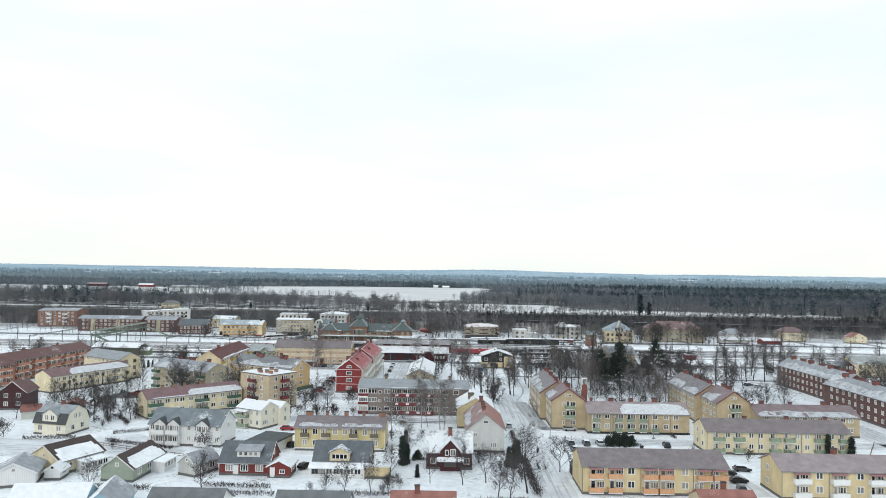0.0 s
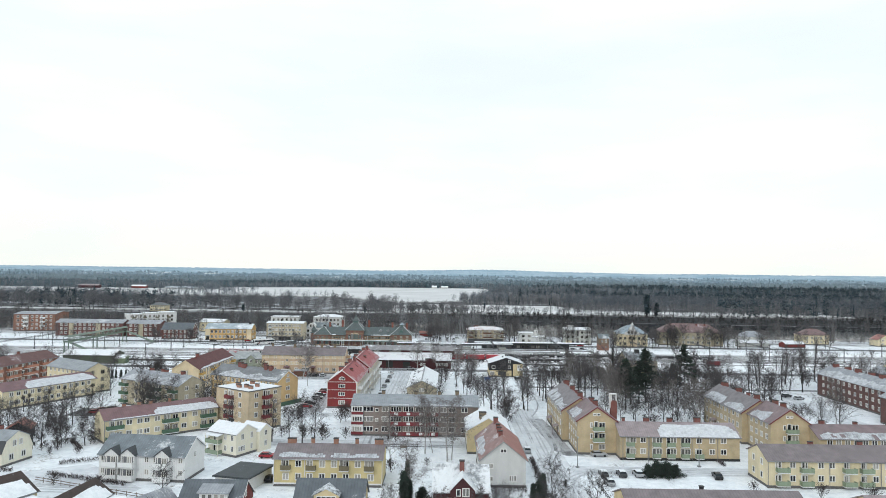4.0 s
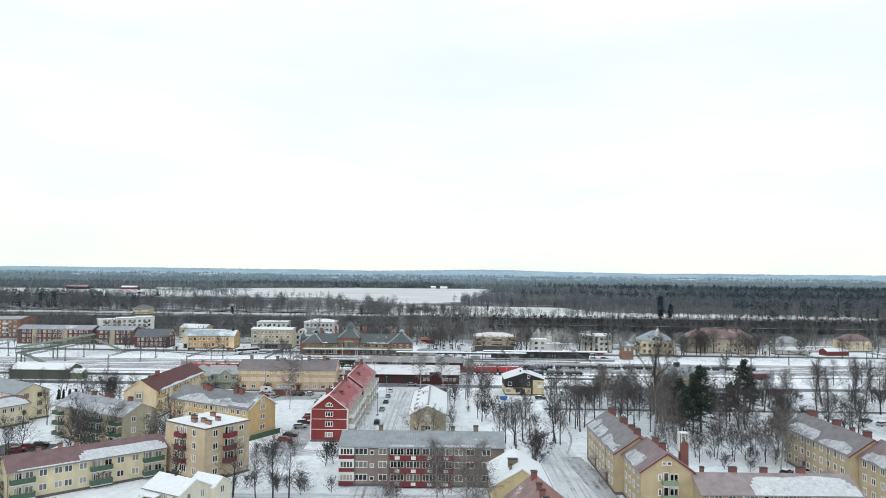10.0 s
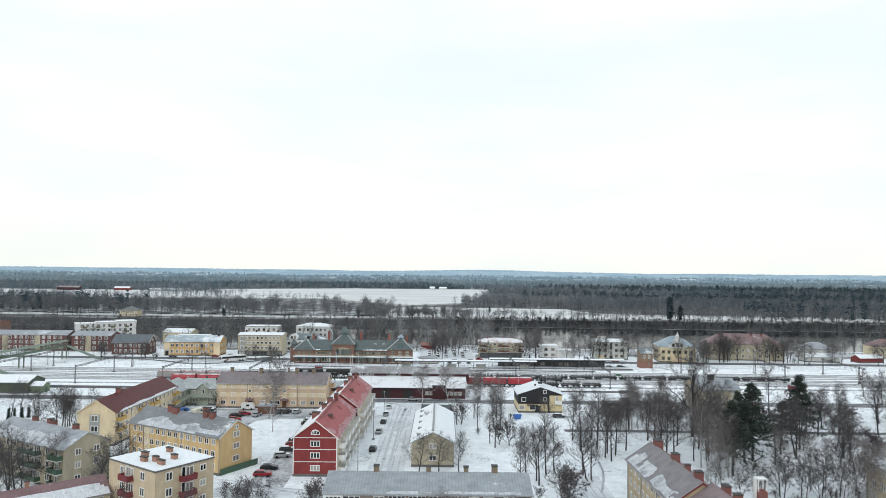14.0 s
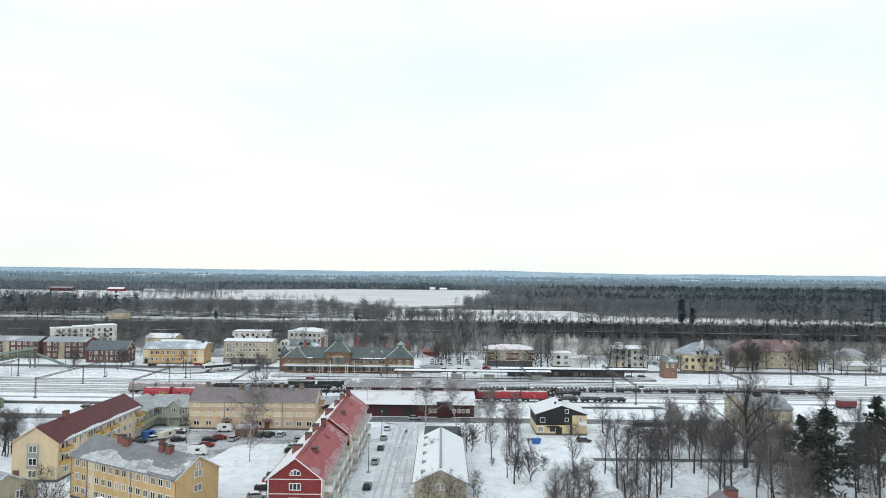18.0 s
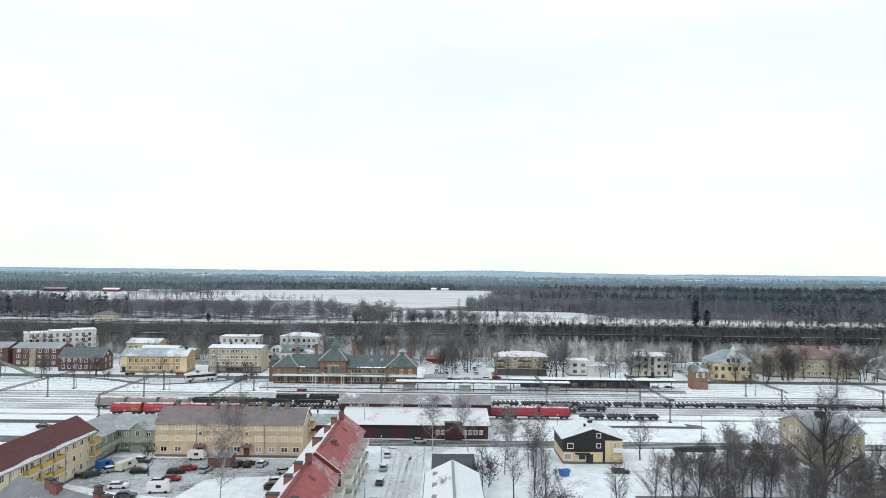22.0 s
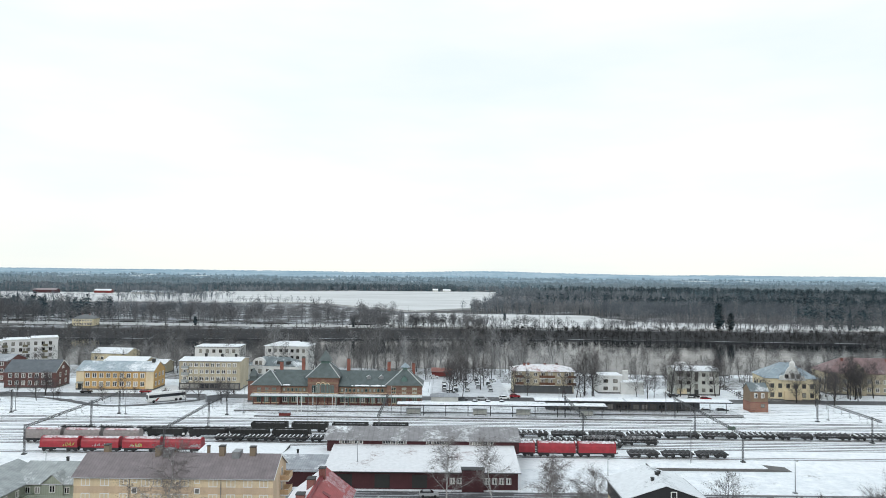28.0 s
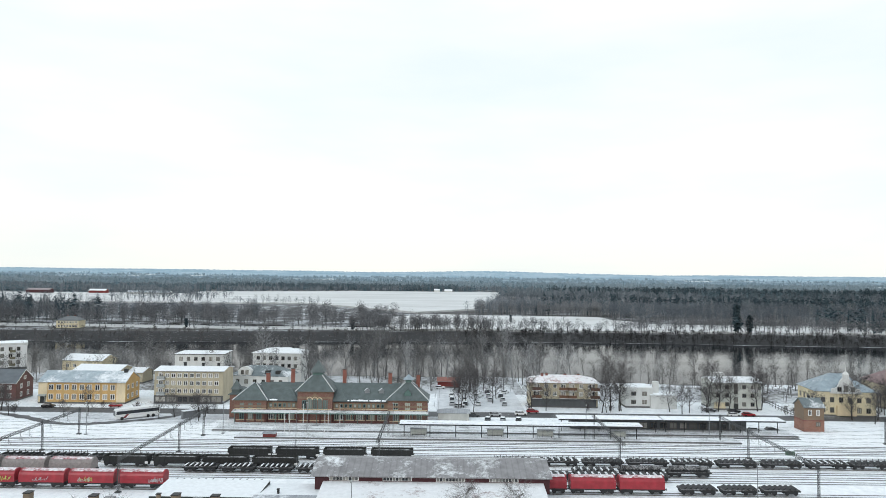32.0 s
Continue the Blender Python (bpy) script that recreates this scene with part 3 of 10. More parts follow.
def house(name, label, cat, x, y, ang, L, D, ze, rise, wall, roof, ridge="x", roof2=None, kind="gable", group="", plinth=True, chims=(), chim_mat=None, o=0.45, trim=True):
    """A building with walls, plinth, roof planes, eaves trim and chimneys; (x, y) is its front left corner."""
    h = thing(name, label, cat, pose(x, y, 0, 0, 0, ang), group)
    h["L"], h["D"], h["ze"], h["rise"], h["o"] = L, D, ze, rise, o
    if kind == "gable" and ridge == "y":
        roof, roof2 = across(roof), across(roof2) if roof2 else None
    if kind == "gable":
        part("wall", gable_shell(L, D, ze, rise, ridge), wall, h)
        a, b2 = gable_slopes(L, D, ze, rise, ridge, o)
        part("roof", Shape().slab(a, 0.18), roof, h)
        part("roof", Shape().slab(b2, 0.18), roof2 or roof, h)
        if trim:
            for q in (a, b2):
                p0, p1 = Vector(q[0]), Vector(q[1])
                w = (p1 - p0).normalized()
                side = Vector((w.y, -w.x, 0)) * 0.1
                s = Shape().tube(p0 + side - Vector((0, 0, 0.1)), p1 + side - Vector((0, 0, 0.1)), 0.09, n=5)
                part("gutter", s, M_STEEL, h)
        top = ze + rise + 0.2
        for c in chims:
            cx, cy = (c[0] * L, D / 2 + c[1]) if ridge == "x" else (L / 2 + c[1], c[0] * D)
            chimney(h, cx, cy, top - abs(c[1]) * rise / ((D if ridge == "x" else L) / 2), *(c[2:] or (1.2,)), mat=chim_mat)
    elif kind == "flat":
        part("wall", Shape().box(0, 0, 0, L, D, ze), wall, h)
        part("roof", Shape().box(-o, -o, ze, L + o, D + o, ze + 0.25), roof, h)
        part("roof_snow", Shape().box(-o + 0.15, -o + 0.15, ze + 0.25, L + o - 0.15, D + o - 0.15, ze + 0.33), roof2 or R_SNOW, h)
        for c in chims:
            chimney(h, c[0] * L, c[1] * D, ze + 0.3, *(c[2:] or (1.2,)), mat=chim_mat)
    elif kind == "hip":
        part("wall", Shape().box(0, 0, 0, L, D, ze), wall, h)
        k = min(L, D) / 2
        z0, z1 = ze + 0.05, ze + rise
        e = [(-o, -o, z0), (L + o, -o, z0), (L + o, D + o, z0), (-o, D + o, z0)]
        r = [(k, D / 2, z1), (L - k, D / 2, z1)] if L >= D else [(L / 2, k, z1), (L / 2, D - k, z1)]
        if L >= D:
            qs = ([e[0], e[1], r[1], r[0]], [e[1], e[2], r[1]], [e[2], e[3], r[0], r[1]], [e[3], e[0], r[0]])
        else:
            qs = ([e[0], e[1], r[0]], [e[1], e[2], r[1], r[0]], [e[2], e[3], r[1]], [e[3], e[0], r[0], r[1]])
        for i, q in enumerate(qs):
            part("roof", Shape().slab(q, 0.15), (roof2 or roof) if i in (1, 2) else roof, h)
        for c in chims:
            chimney(h, c[0] * L, c[1] * D, ze + rise * 0.7, *(c[2:] or (1.6,)), mat=chim_mat)
    if plinth:
        t = 0.05
        part("plinth", Shape().box(-t, -t, 0, L + t, D + t, 0.55), M_PLINTH, h)
    return h


def snow_sheet(h, side, u0, u1, v0, v1, seed, rag=0.07, mat=None):
    """A ragged sheet of snow on one roof slope. u runs along the eaves, v from the eaves (0) to the ridge (1)."""
    L, D, ze, rise, o = h["L"], h["D"], h["ze"], h["rise"], h["o"]
    run, half = (L, D / 2) if side in "fb" else (D, L / 2)
    k = rise / half

    def at(u, v, up):
        d = -o + v * (half + o)
        z = ze + d * k + 0.22 + up
        a = u * run
        return {"f": (a, d, z), "b": (run - a, D - d, z), "l": (d, run - a, z), "r": (L - d, a, z)}[side]
    slope = math.hypot(half + o, (half + o) * k)
    whole = mat is M_SNOW
    nu, nv = max(6, int((u1 - u0) * run / 0.55)), max(3, int(slope / 0.62))
    gu, gv = (0.0, 0.0) if whole else (0.022 / run, 0.018 / slope) if mat is M_FROST else (0.008 / run, 0.006 / slope)
    rg = random.Random(seed * 31 + nu)
    s = Shape()
    for i in range(nu):
        ua, ub = u0 + (u1 - u0) * i / nu, u0 + (u1 - u0) * (i + 1) / nu
        um = (ua + ub) / 2 * run
        e = min(1.0, 0.5 + 6.0 * min(i + 0.5, nu - i - 0.5) / nu)
        lo = v0 + (rag * 0.8 * noise.noise(Vector((um * 0.3, seed, 1))) if v0 > 0.02 else 0.0)
        hi = min(0.985, v0 + (v1 - v0) * e + 1.6 * rag * noise.noise(Vector((um * 0.16, seed, 7))) + rg.uniform(-0.12, 0.12) * rag)
        for j in range(nv):
            a, b = j / nv, (j + 1) / nv
            if b <= lo or a >= hi:
                continue
            a, b = max(a, lo, 0.0), min(b, hi)
            if b - a < 0.02 or (mat is M_FROST and noise.noise(Vector((um * 0.4, a * slope * 0.5, seed + 5))) > 0.5):
                continue
            c = [(ua + gu, a + gv), (ub - gu, a + gv), (ub - gu, b - gv), (ua + gu, b - gv)]
            s.poly([at(u, v, 0.03) for u, v in c] + [at(u, v, 0.004) for u, v in c], [(0, 1, 2, 3), (0, 4, 5, 1), (1, 5, 6, 2), (2, 6, 7, 3), (3, 7, 4, 0)])
    part("roof_snow", s, mat or M_THINSNOW, h)


def balconies(h, face, us, zs, mat, w=3.0, d=1.3):
    L, D = h["L"], h["D"]
    for u in us:
        for z in zs:
            add_balcony(h, L, D, face, u * (L if face in "fb" else D), z, w, d, mat)


Z2, Z3 = (1.2, 4.0), (1.2, 4.0, 6.8)


# ---- the ground, river and far land ----
RIVER_Z = -6.0


def bank_near(x):
    u = min(1, max(0, (x - 20) / 60))
    return 565 - 22 * u * u * (3 - 2 * u) + 0.02 * x + 6 * math.sin(x * 0.013)


def bank_far(x):
    return 752 + 0.05 * min(x, 100) + 7 * math.sin(x * 0.009 + 1)


def land(x, y):
    """Height of the ground: a flat town, the river's trough, woods and low hills far off."""
    n, f = bank_near(x), bank_far(x)
    if y < n - 22:
        return 0.0
    if y < n:
        return -8.0 * ((y - n + 22) / 22) ** 1.3
    if y < f:
        return -8.0
    if y < f + 30:
        return -8.0 + 7.0 * ((y - f) / 30) ** 0.7
    d = y - f - 30
    z = -1.0 + 2.0 * (1 - math.exp(-d / 500)) + 4.0 * min(1.0, max(0.0, (y - 1900) / 1100)) ** 1.4
    return z


def ground_sheet():
    ys = [-900, -300, -100, 0, 60, 120, 240, 340, 440, 500] + list(range(505, 600, 5)) + [620, 660, 700] + list(range(725, 800, 5)) + [830, 900, 1000, 1150, 1300, 1500, 1700] + list(range(1900, 4950, 110)) + [4960]
    xs = [-4900, -4200] + list(range(-3600, -1200, 120)) + list(range(-1200, 1201, 40)) + list(range(1320, 3700, 120)) + [4200, 4900]
    k = len(xs)
    s = Shape()
    s.v = [(x, y, land(x, y)) for y in ys for x in xs]
    s.f = [(j * k + i, j * k + i + 1, (j + 1) * k + i + 1, (j + 1) * k + i) for j in range(len(ys) - 1) for i in range(k - 1)]
    ob = part("ground", s, M_GROUND)
    me = ob.data
    me.materials.append(M_SCRUB)
    me.materials.append(M_WOODFLOOR)
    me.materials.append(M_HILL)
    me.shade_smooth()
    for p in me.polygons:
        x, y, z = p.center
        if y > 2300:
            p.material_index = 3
        elif y > bank_far(x) + 40:
            p.material_index = 2
        elif y > bank_near(x) - 24:
            p.material_index = 1
    tagged(ob, "snow-covered ground of the town and river valley", "ground", kind="structure")


# Far hill ground with blue-grey haze put into its base colour.
M_HILL, n, l, b = material("hazed_wooded_hills", 0.95)
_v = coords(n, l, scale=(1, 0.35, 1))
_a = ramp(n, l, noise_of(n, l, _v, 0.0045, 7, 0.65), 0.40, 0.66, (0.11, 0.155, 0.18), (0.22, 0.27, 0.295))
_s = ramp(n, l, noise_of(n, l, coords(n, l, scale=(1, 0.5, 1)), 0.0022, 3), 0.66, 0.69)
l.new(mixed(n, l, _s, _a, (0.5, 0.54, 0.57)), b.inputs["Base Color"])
ground_sheet()
water = part("water", Shape().poly([(-2500, 530, RIVER_Z), (2500, 530, RIVER_Z), (2500, 800, RIVER_Z), (-2500, 800, RIVER_Z)], [(0, 1, 2, 3)]), M_WATER)
tagged(water, "dark slow river water reflecting the sky", "river", kind="structure")


def ragged(pts, step, amp, seed):
    """An outline cut into short steps and made uneven."""
    out = []
    for (x0, y0), (x1, y1) in zip(pts, pts[1:] + pts[:1]):
        k = max(1, int(math.hypot(x1 - x0, y1 - y0) / step))
        for i in range(k):
            x, y = x0 + (x1 - x0) * i / k, y0 + (y1 - y0) * i / k
            out.append((x + amp * noise.noise(Vector((x * 0.06, y * 0.06, seed))), y + amp * noise.noise(Vector((x * 0.06, y * 0.06, seed + 9)))))
    return out


def strip(name, label, cat, pts, mat, z=0.02, t=0.3):
    """A flat patch of paving or snow laid over the ground, given by its outline."""
    s = Shape().ring_prism(pts, z - t, z)
    return tagged(part(name, s, mat), label, cat, kind="structure")


def rect(x0, y0, x1, y1):
    return [(x0, y0), (x1, y0), (x1, y1), (x0, y1)]


strip("road", "wet asphalt road along the railway yard", "road", rect(-700, 343.5, 700, 350.5), M_WETROAD, 0.03)
strip("road", "street of packed snow between the apartment houses", "road", rect(18, 60, 27.5, 258), M_ROAD, 0.024)
strip("road", "street of packed snow beside the red houses", "road", rect(-25, 200, -16.5, 343.4), M_ROAD, 0.028)
strip("road", "cross street of packed snow", "road", rect(-60, 206, 18, 213), M_ROAD, 0.02)
strip("road", "cross street of packed snow", "road", rect(27.5, 184, 160, 191), M_ROAD, 0.02)
strip("park_ground", "park snow greyed for branch shade, with leaf litter showing", "park", rect(28, 236, 186, 342), M_PARK, 0.012)
strip("riverside_ground", "snowy undergrowth ground above the river", "ground", rect(-420, 498, 14, 540), M_STRIPSNOW, 0.014)
strip("riverside_ground", "snowy undergrowth ground above the river", "ground", rect(16, 486, 420, 520), M_STRIPSNOW, 0.014)
strip("road", "widened street mouth of packed snow at the junction", "road", [(-16.6, 322), (-16.6, 343.4), (-6, 343.4), (-10, 340.5), (-13, 336), (-15.4, 330)], M_ROAD, 0.028)
strip("railway_yard", "snowy railway yard", "railway yard", rect(-900, 368, 900, 440), M_YARD, 0.035)
FIELD = [(-48, 1040), (30, 1139), (85, 1592), (150, 2044), (-250, 2010), (-575, 1780), (-535, 1627), (-215, 1250)]
strip("snow_field", "wide snow-covered field beyond the river", "field", FIELD, M_FIELD, 2.0, 4.0)
strip("footpath", "dark asphalt footpath through the park", "path", rect(28, 301.5, 185, 304.5), M_WETROAD, 0.022)
strip("footpath", "trodden footpath along the park edge", "path", rect(30, 321.5, 76, 323.5), M_ROAD, 0.022)
strip("car_park", "slushy parking court behind the peach house", "car park", [(-93, 309), (-79, 303), (-66, 300), (-64, 313.5), (-46.5, 316), (-46.5, 329.6), (-93, 329.6)], M_SLUSHLOT, 0.022)
strip("car_park", "dark parking lane beside the red house", "car park", [(-49.5, 247), (-41.2, 247), (-41.4, 262), (-44.6, 292), (-48.6, 292)], M_SLUSHLOT, 0.021)
strip("road", "lane of packed snow past the point block", "road", [(-60, 241), (-26, 241), (-26, 247), (-60, 247)], M_ROAD, 0.019)
strip("road", "garden street of packed snow between villas", "road", [(-125, 166), (-100, 162), (-84, 171), (-66, 165), (-64, 170), (-83, 187), (-98, 178.5), (-125, 180)], M_ROAD, 0.02)
strip("car_park", "slushy yard between yellow houses", "car park", rect(60, 143, 68, 172), M_ROAD, 0.02)
strip("road", "lane of packed snow past the brick houses", "road", rect(119, 186, 129, 300), M_ROAD, 0.02)
strip("road", "lane of slush beside the tan house", "road", [(-118, 238), (-104, 238), (-104, 250), (-118, 250)], M_WETROAD, 0.02)
strip("footpath", "dark wet verge beside the tan brick house", "path", ragged([(24.2, 243), (28.8, 243), (29.5, 216), (31.2, 203), (33.5, 199.8), (28.6, 200.2), (25.6, 206), (24.2, 222)], 1.2, 1.3, 21), M_SLUSH, 0.03)
strip("footpath", "narrow path beside the black house", "path", [(32.6, 323), (33.6, 323), (33.2, 305), (32.2, 305)], M_SLUSH, 0.027)
strip("footpath", "narrow path to the waste skip", "path", [(13.8, 318), (14.5, 318), (13.4, 297), (12.6, 297)], M_SLUSH, 0.027)


def ruts(x0, y0, x1, y1, gaps, seed):
    """Pairs of slushy wheel tracks along a road, uneven and broken."""
    L = math.hypot(x1 - x0, y1 - y0)
    ux, uy = (x1 - x0) / L, (y1 - y0) / L
    rg = random.Random(seed)
    s = Shape()
    for g in gaps:
        for d in (-0.75, 0.75):
            a = rg.uniform(0, 6)
            while a < L - 4:
                b2 = min(L, a + rg.uniform(9, 30))
                k = max(2, int((b2 - a) / 3))
                pts = []
                for i in range(k + 1):
                    t = a + (b2 - a) * i / k
                    o = g + d + 0.35 * noise.noise(Vector((t * 0.05, g, seed)))
                    w = 0.20 * math.sin(math.pi * min(1, max(0.02, i / k))) ** 0.5 + 0.03
                    pts.append((x0 + ux * t - uy * o, y0 + uy * t + ux * o, w))
                base = len(s.v)
                for px, py, w in pts:
                    s.v += [(px - uy * w, py + ux * w, 0.05), (px + uy * w, py - ux * w, 0.05)]
                s.f += [(base + 2 * i, base + 2 * i + 1, base + 2 * i + 3, base + 2 * i + 2) for i in range(k)]
                a = b2 + rg.uniform(0.5, 8)
    tagged(part("wheel_tracks", s, M_RUT), "slushy wheel tracks pressed into the snow", "wheel tracks", kind="structure")


M_RUT = snow_ground("slush_track", (0.44, 0.45, 0.47), (0.62, 0.63, 0.65), 0.28, (0.22, 0.22, 0.225), 0.3, 0.7)
for k, r in enumerate(((22.7, 60, 22.7, 256, (-2.2, 0.2, 2.3)), (-20.8, 202, -20.8, 342, (-2, 0.3, 2)), (-60, 209.5, 18, 209.5, (-1.5, 1.5)), (28, 187.5, 160, 187.5, (-1.6, 1.5)), (-124, 173, -98, 170, (-1.5, 1.5)), (-98, 170, -64, 168, (-1.2, 1.6)), (124, 188, 124, 298, (-1.6, 1.4)), (-120, 346.8, 180, 346.8, (-1.6, 1.6)), (-92, 316, -48, 322, (-3, 0, 3)), (-150, 449, -60, 450, (-2, 1.5)), (64, 144, 64, 172, (-1, 1)), (-60, 244, -26, 244, (0,)), (-14, 466, -14, 516, (0, 6, 12, 18)))):
    ruts(*r, seed=k)


def sweep(name, label, pts, w, mat, z=0.055):
    """A slushy track along a bent line."""
    s, k = Shape(), 6
    line = []
    for a, b, c, d in zip([pts[0]] + pts[:-2], pts[:-1], pts[1:], pts[2:] + [pts[-1]]):
        for i in range(k):
            t = i / k
            line.append(tuple(0.5 * (2 * b[q] + (c[q] - a[q]) * t + (2 * a[q] - 5 * b[q] + 4 * c[q] - d[q]) * t * t + (3 * b[q] - a[q] - 3 * c[q] + d[q]) * t ** 3) for q in (0, 1)))
    line.append(pts[-1])
    for i, (x, y) in enumerate(line):
        x0, y0 = line[max(0, i - 1)]
        x1, y1 = line[min(len(line) - 1, i + 1)]
        L = math.hypot(x1 - x0, y1 - y0) or 1
        ww = w * (0.75 + 0.5 * noise.noise(Vector((x * 0.3, y * 0.3, 2))))
        s.v += [(x - (y1 - y0) / L * ww, y + (x1 - x0) / L * ww, z), (x + (y1 - y0) / L * ww, y - (x1 - x0) / L * ww, z)]
    s.f = [(2 * i, 2 * i + 1, 2 * i + 3, 2 * i + 2) for i in range(len(line) - 1)]
    tagged(part(name, s, mat), label, "wheel tracks", kind="structure")


for d in (0.0, 1.7):
    sweep("wheel_tracks", "dark wet wheel tracks turning in from the railway road", [(-21.9 + d, 250), (-22.0 + d, 294), (-21.9 + d, 320), (-21.6 + d, 331), (-23.0 + d, 339), (-28, 343.6 - d)], 0.42, M_RUT)
    sweep("wheel_tracks", "dark wet wheel tracks turning towards the junction", [(-21.0 + d, 300), (-20.6 + d, 322), (-19.8 + d, 332), (-16.5 + d, 339.5), (-8, 343.6 - d)], 0.36, M_RUT)
    sweep("wheel_tracks", "slushy wheel tracks bending along the street", [(21.5 + d, 150), (22.4 + d, 180), (24.2 + d, 198), (26.2 + d, 212), (25.4 + d, 240)], 0.5, M_RUT)
    sweep("wheel_tracks", "slushy wheel tracks turning into the cross street", [(22.0 + d, 160), (23.6 + d, 176), (27.5 + d, 184), (36, 188.0 - d), (60, 188.4 - d)], 0.4, M_RUT)
    sweep("wheel_tracks", "slushy wheel tracks across the parking court", [(-47, 321 + d), (-58, 319 + d), (-67, 310 + d), (-80, 309.6 + d), (-92, 316 + d)], 0.5, M_RUT)
    sweep("wheel_tracks", "slushy wheel tracks past the point block", [(-26, 243 + d), (-40, 245 + d), (-46.5 - d, 252), (-46.8 - d, 270), (-46.6 - d, 290)], 0.45, M_RUT)

sweep("wheel_tracks", "narrow dark path trodden across the park", [(25.5, 246), (29.5, 262), (30.6, 280), (29.4, 300)], 0.35, M_SLUSH)
sweep("wheel_tracks", "narrow dark kerb path beside the hedge", [(18.8, 150), (19.2, 170), (19.6, 186), (18.6, 196)], 0.5, M_SLUSH)

# ---- buildings south of the railway ----
A = "apartment house"


def bargeboards(h, ze, rise, ridge, mat=None, o=0.45, ends="f"):
    """Painted boards along the gable edges."""
    L, D, lift = h["L"], h["D"], 0.2
    for e in ends:
        if ridge == "y":
            k, y = rise / (L / 2), -0.34 if e == "f" else D + 0.30
            for sx in (0, 1):
                x0, x1 = (-o, L / 2) if sx == 0 else (L + o, L / 2)
                p, q = Vector((x0, y, ze - o * k + lift)), Vector((x1, y, ze + rise + lift))
                dn = Vector((0, 0, -0.26))
                part("bargeboard", Shape().poly([p, q, q + dn, p + dn] + [v + Vector((0, 0.05, 0)) for v in (p, q, q + dn, p + dn)],
                     [(0, 1, 2, 3), (7, 6, 5, 4), (0, 4, 5, 1), (1, 5, 6, 2), (2, 6, 7, 3), (3, 7, 4, 0)]), mat or M_WHITEP, h)
        else:
            k, x = rise / (D / 2), -0.34 if e == "l" else L + 0.30
            for y0 in (-o, D + o):
                p, q = Vector((x, y0, ze - o * k + lift)), Vector((x, D / 2, ze + rise + lift))
                dn = Vector((0, 0, -0.26))
                part("bargeboard", Shape().poly([p, q, q + dn, p + dn] + [v + Vector((0.05, 0, 0)) for v in (p, q, q + dn, p + dn)],
                     [(0, 1, 2, 3), (7, 6, 5, 4), (0, 4, 5, 1), (1, 5, 6, 2), (2, 6, 7, 3), (3, 7, 4, 0)]), mat or M_WHITEP, h)


def downpipes(h, us, ze, mat=None, face="f"):
    for u in us:
        x, y, a = FACES[face](h["L"], h["D"], u * (h["L"] if face in "fb" else h["D"]))
        part("downpipe", shared(("downpipe", ze, (mat or M_STEEL).name), lambda: Shape().tube((0, -0.1, 0.2), (0, -0.1, ze - 0.1), 0.07, n=5), mat or M_STEEL), None, h, m=pose(x, y, 0, 0, 0, a))


def wins(h, face, us, zs, w=1.3, hh=1.4, bars=2, mat=None):
    run = h["L"] if face in "fb" else h["D"]
    for u in us:
        for z in zs:
            add_window(h, h["L"], h["D"], face, u * run, z, w, hh, bars, mat)


def even(n, a=0.05, b=0.95):
    return [a + (b - a) * (i + 0.5) / n for i in range(n)]


def awning(h, u, z, mat, w=3.2):
    part("awning", shared(("awning", w, mat.name), lambda: Shape().slab([(-w / 2, -1.0, 0), (w / 2, -1.0, 0), (w / 2, 0, 0.5), (-w / 2, 0, 0.5)], 0.05), mat), None, h, m=pose(u * h["L"], 0, z))


M_AWN = plain("faded_red_awning", (0.34, 0.17, 0.17), 0.8)

# yellow two-storey houses near the start
h = house("apartment_house", "yellow two-storey apartment house with orange balconies", A, 28.5, 142.5, 0, 30, 11, 5.8, 2.2, M_YEL, R_MAUVEBARE)
balconies(h, "f", (0.09, 0.22, 0.46, 0.57, 0.83, 0.94), (0.7, 3.5), M_ORP, 2.9)
wins(h, "f", (0.125, 0.255, 0.495, 0.605, 0.795, 0.905), (1.4, 4.2), 1.5, 1.3, 3)
wins(h, "f", (0.335, 0.705), (1.4, 4.2), 1.4, 1.4)
for u in (0.09, 0.22, 0.46, 0.57, 0.83, 0.94):
    awning(h, u, 5.3, M_AWN, 2.8)
downpipes(h, (0.0, 0.4, 0.76), 5.8)
chimney(h, 14, 6.5, 7.6, 0.8, 0.6, 0.6, M_DSTEEL)
h = house("apartment_house", "long yellow two-storey apartment house with green balconies", A, 67, 176.5, 0, 36.5, 9.5, 5.8, 2.2, M_YELPALE, R_MAUVEBARE, chims=((0.32, 0.3, 0.6), (0.62, 0.3, 0.8), (0.9, 0.3, 0.8)))
balconies(h, "f", (0.08, 0.22, 0.47, 0.57, 0.78, 0.95), (0.7, 3.5), M_GREENPALE, 2.6)
wins(h, "f", (0.06, 0.145, 0.215, 0.31, 0.375, 0.46, 0.56, 0.63, 0.70, 0.78, 0.87, 0.94), (1.4, 4.2), 1.2, 1.3)
wins(h, "l", (0.3, 0.7), (1.4, 4.2), 1.0, 1.3, 1)
downpipes(h, (0.0, 0.36, 0.66), 5.8)
h = house("apartment_house", "yellow two-storey apartment house with white balconies and red awnings", A, 69, 141.5, 0, 32, 9.5, 5.8, 2.2, M_YEL, R_MAUVE, chims=((0.42, 0.3, 1.2, 1.0, 0.9), (0.8, 0.3, 1.2, 1.0, 0.9)), chim_mat=M_CHIM)
balconies(h, "f", (0.12, 0.36, 0.6, 0.75, 0.93), (0.7, 3.5), M_WHITEP, 3.4)
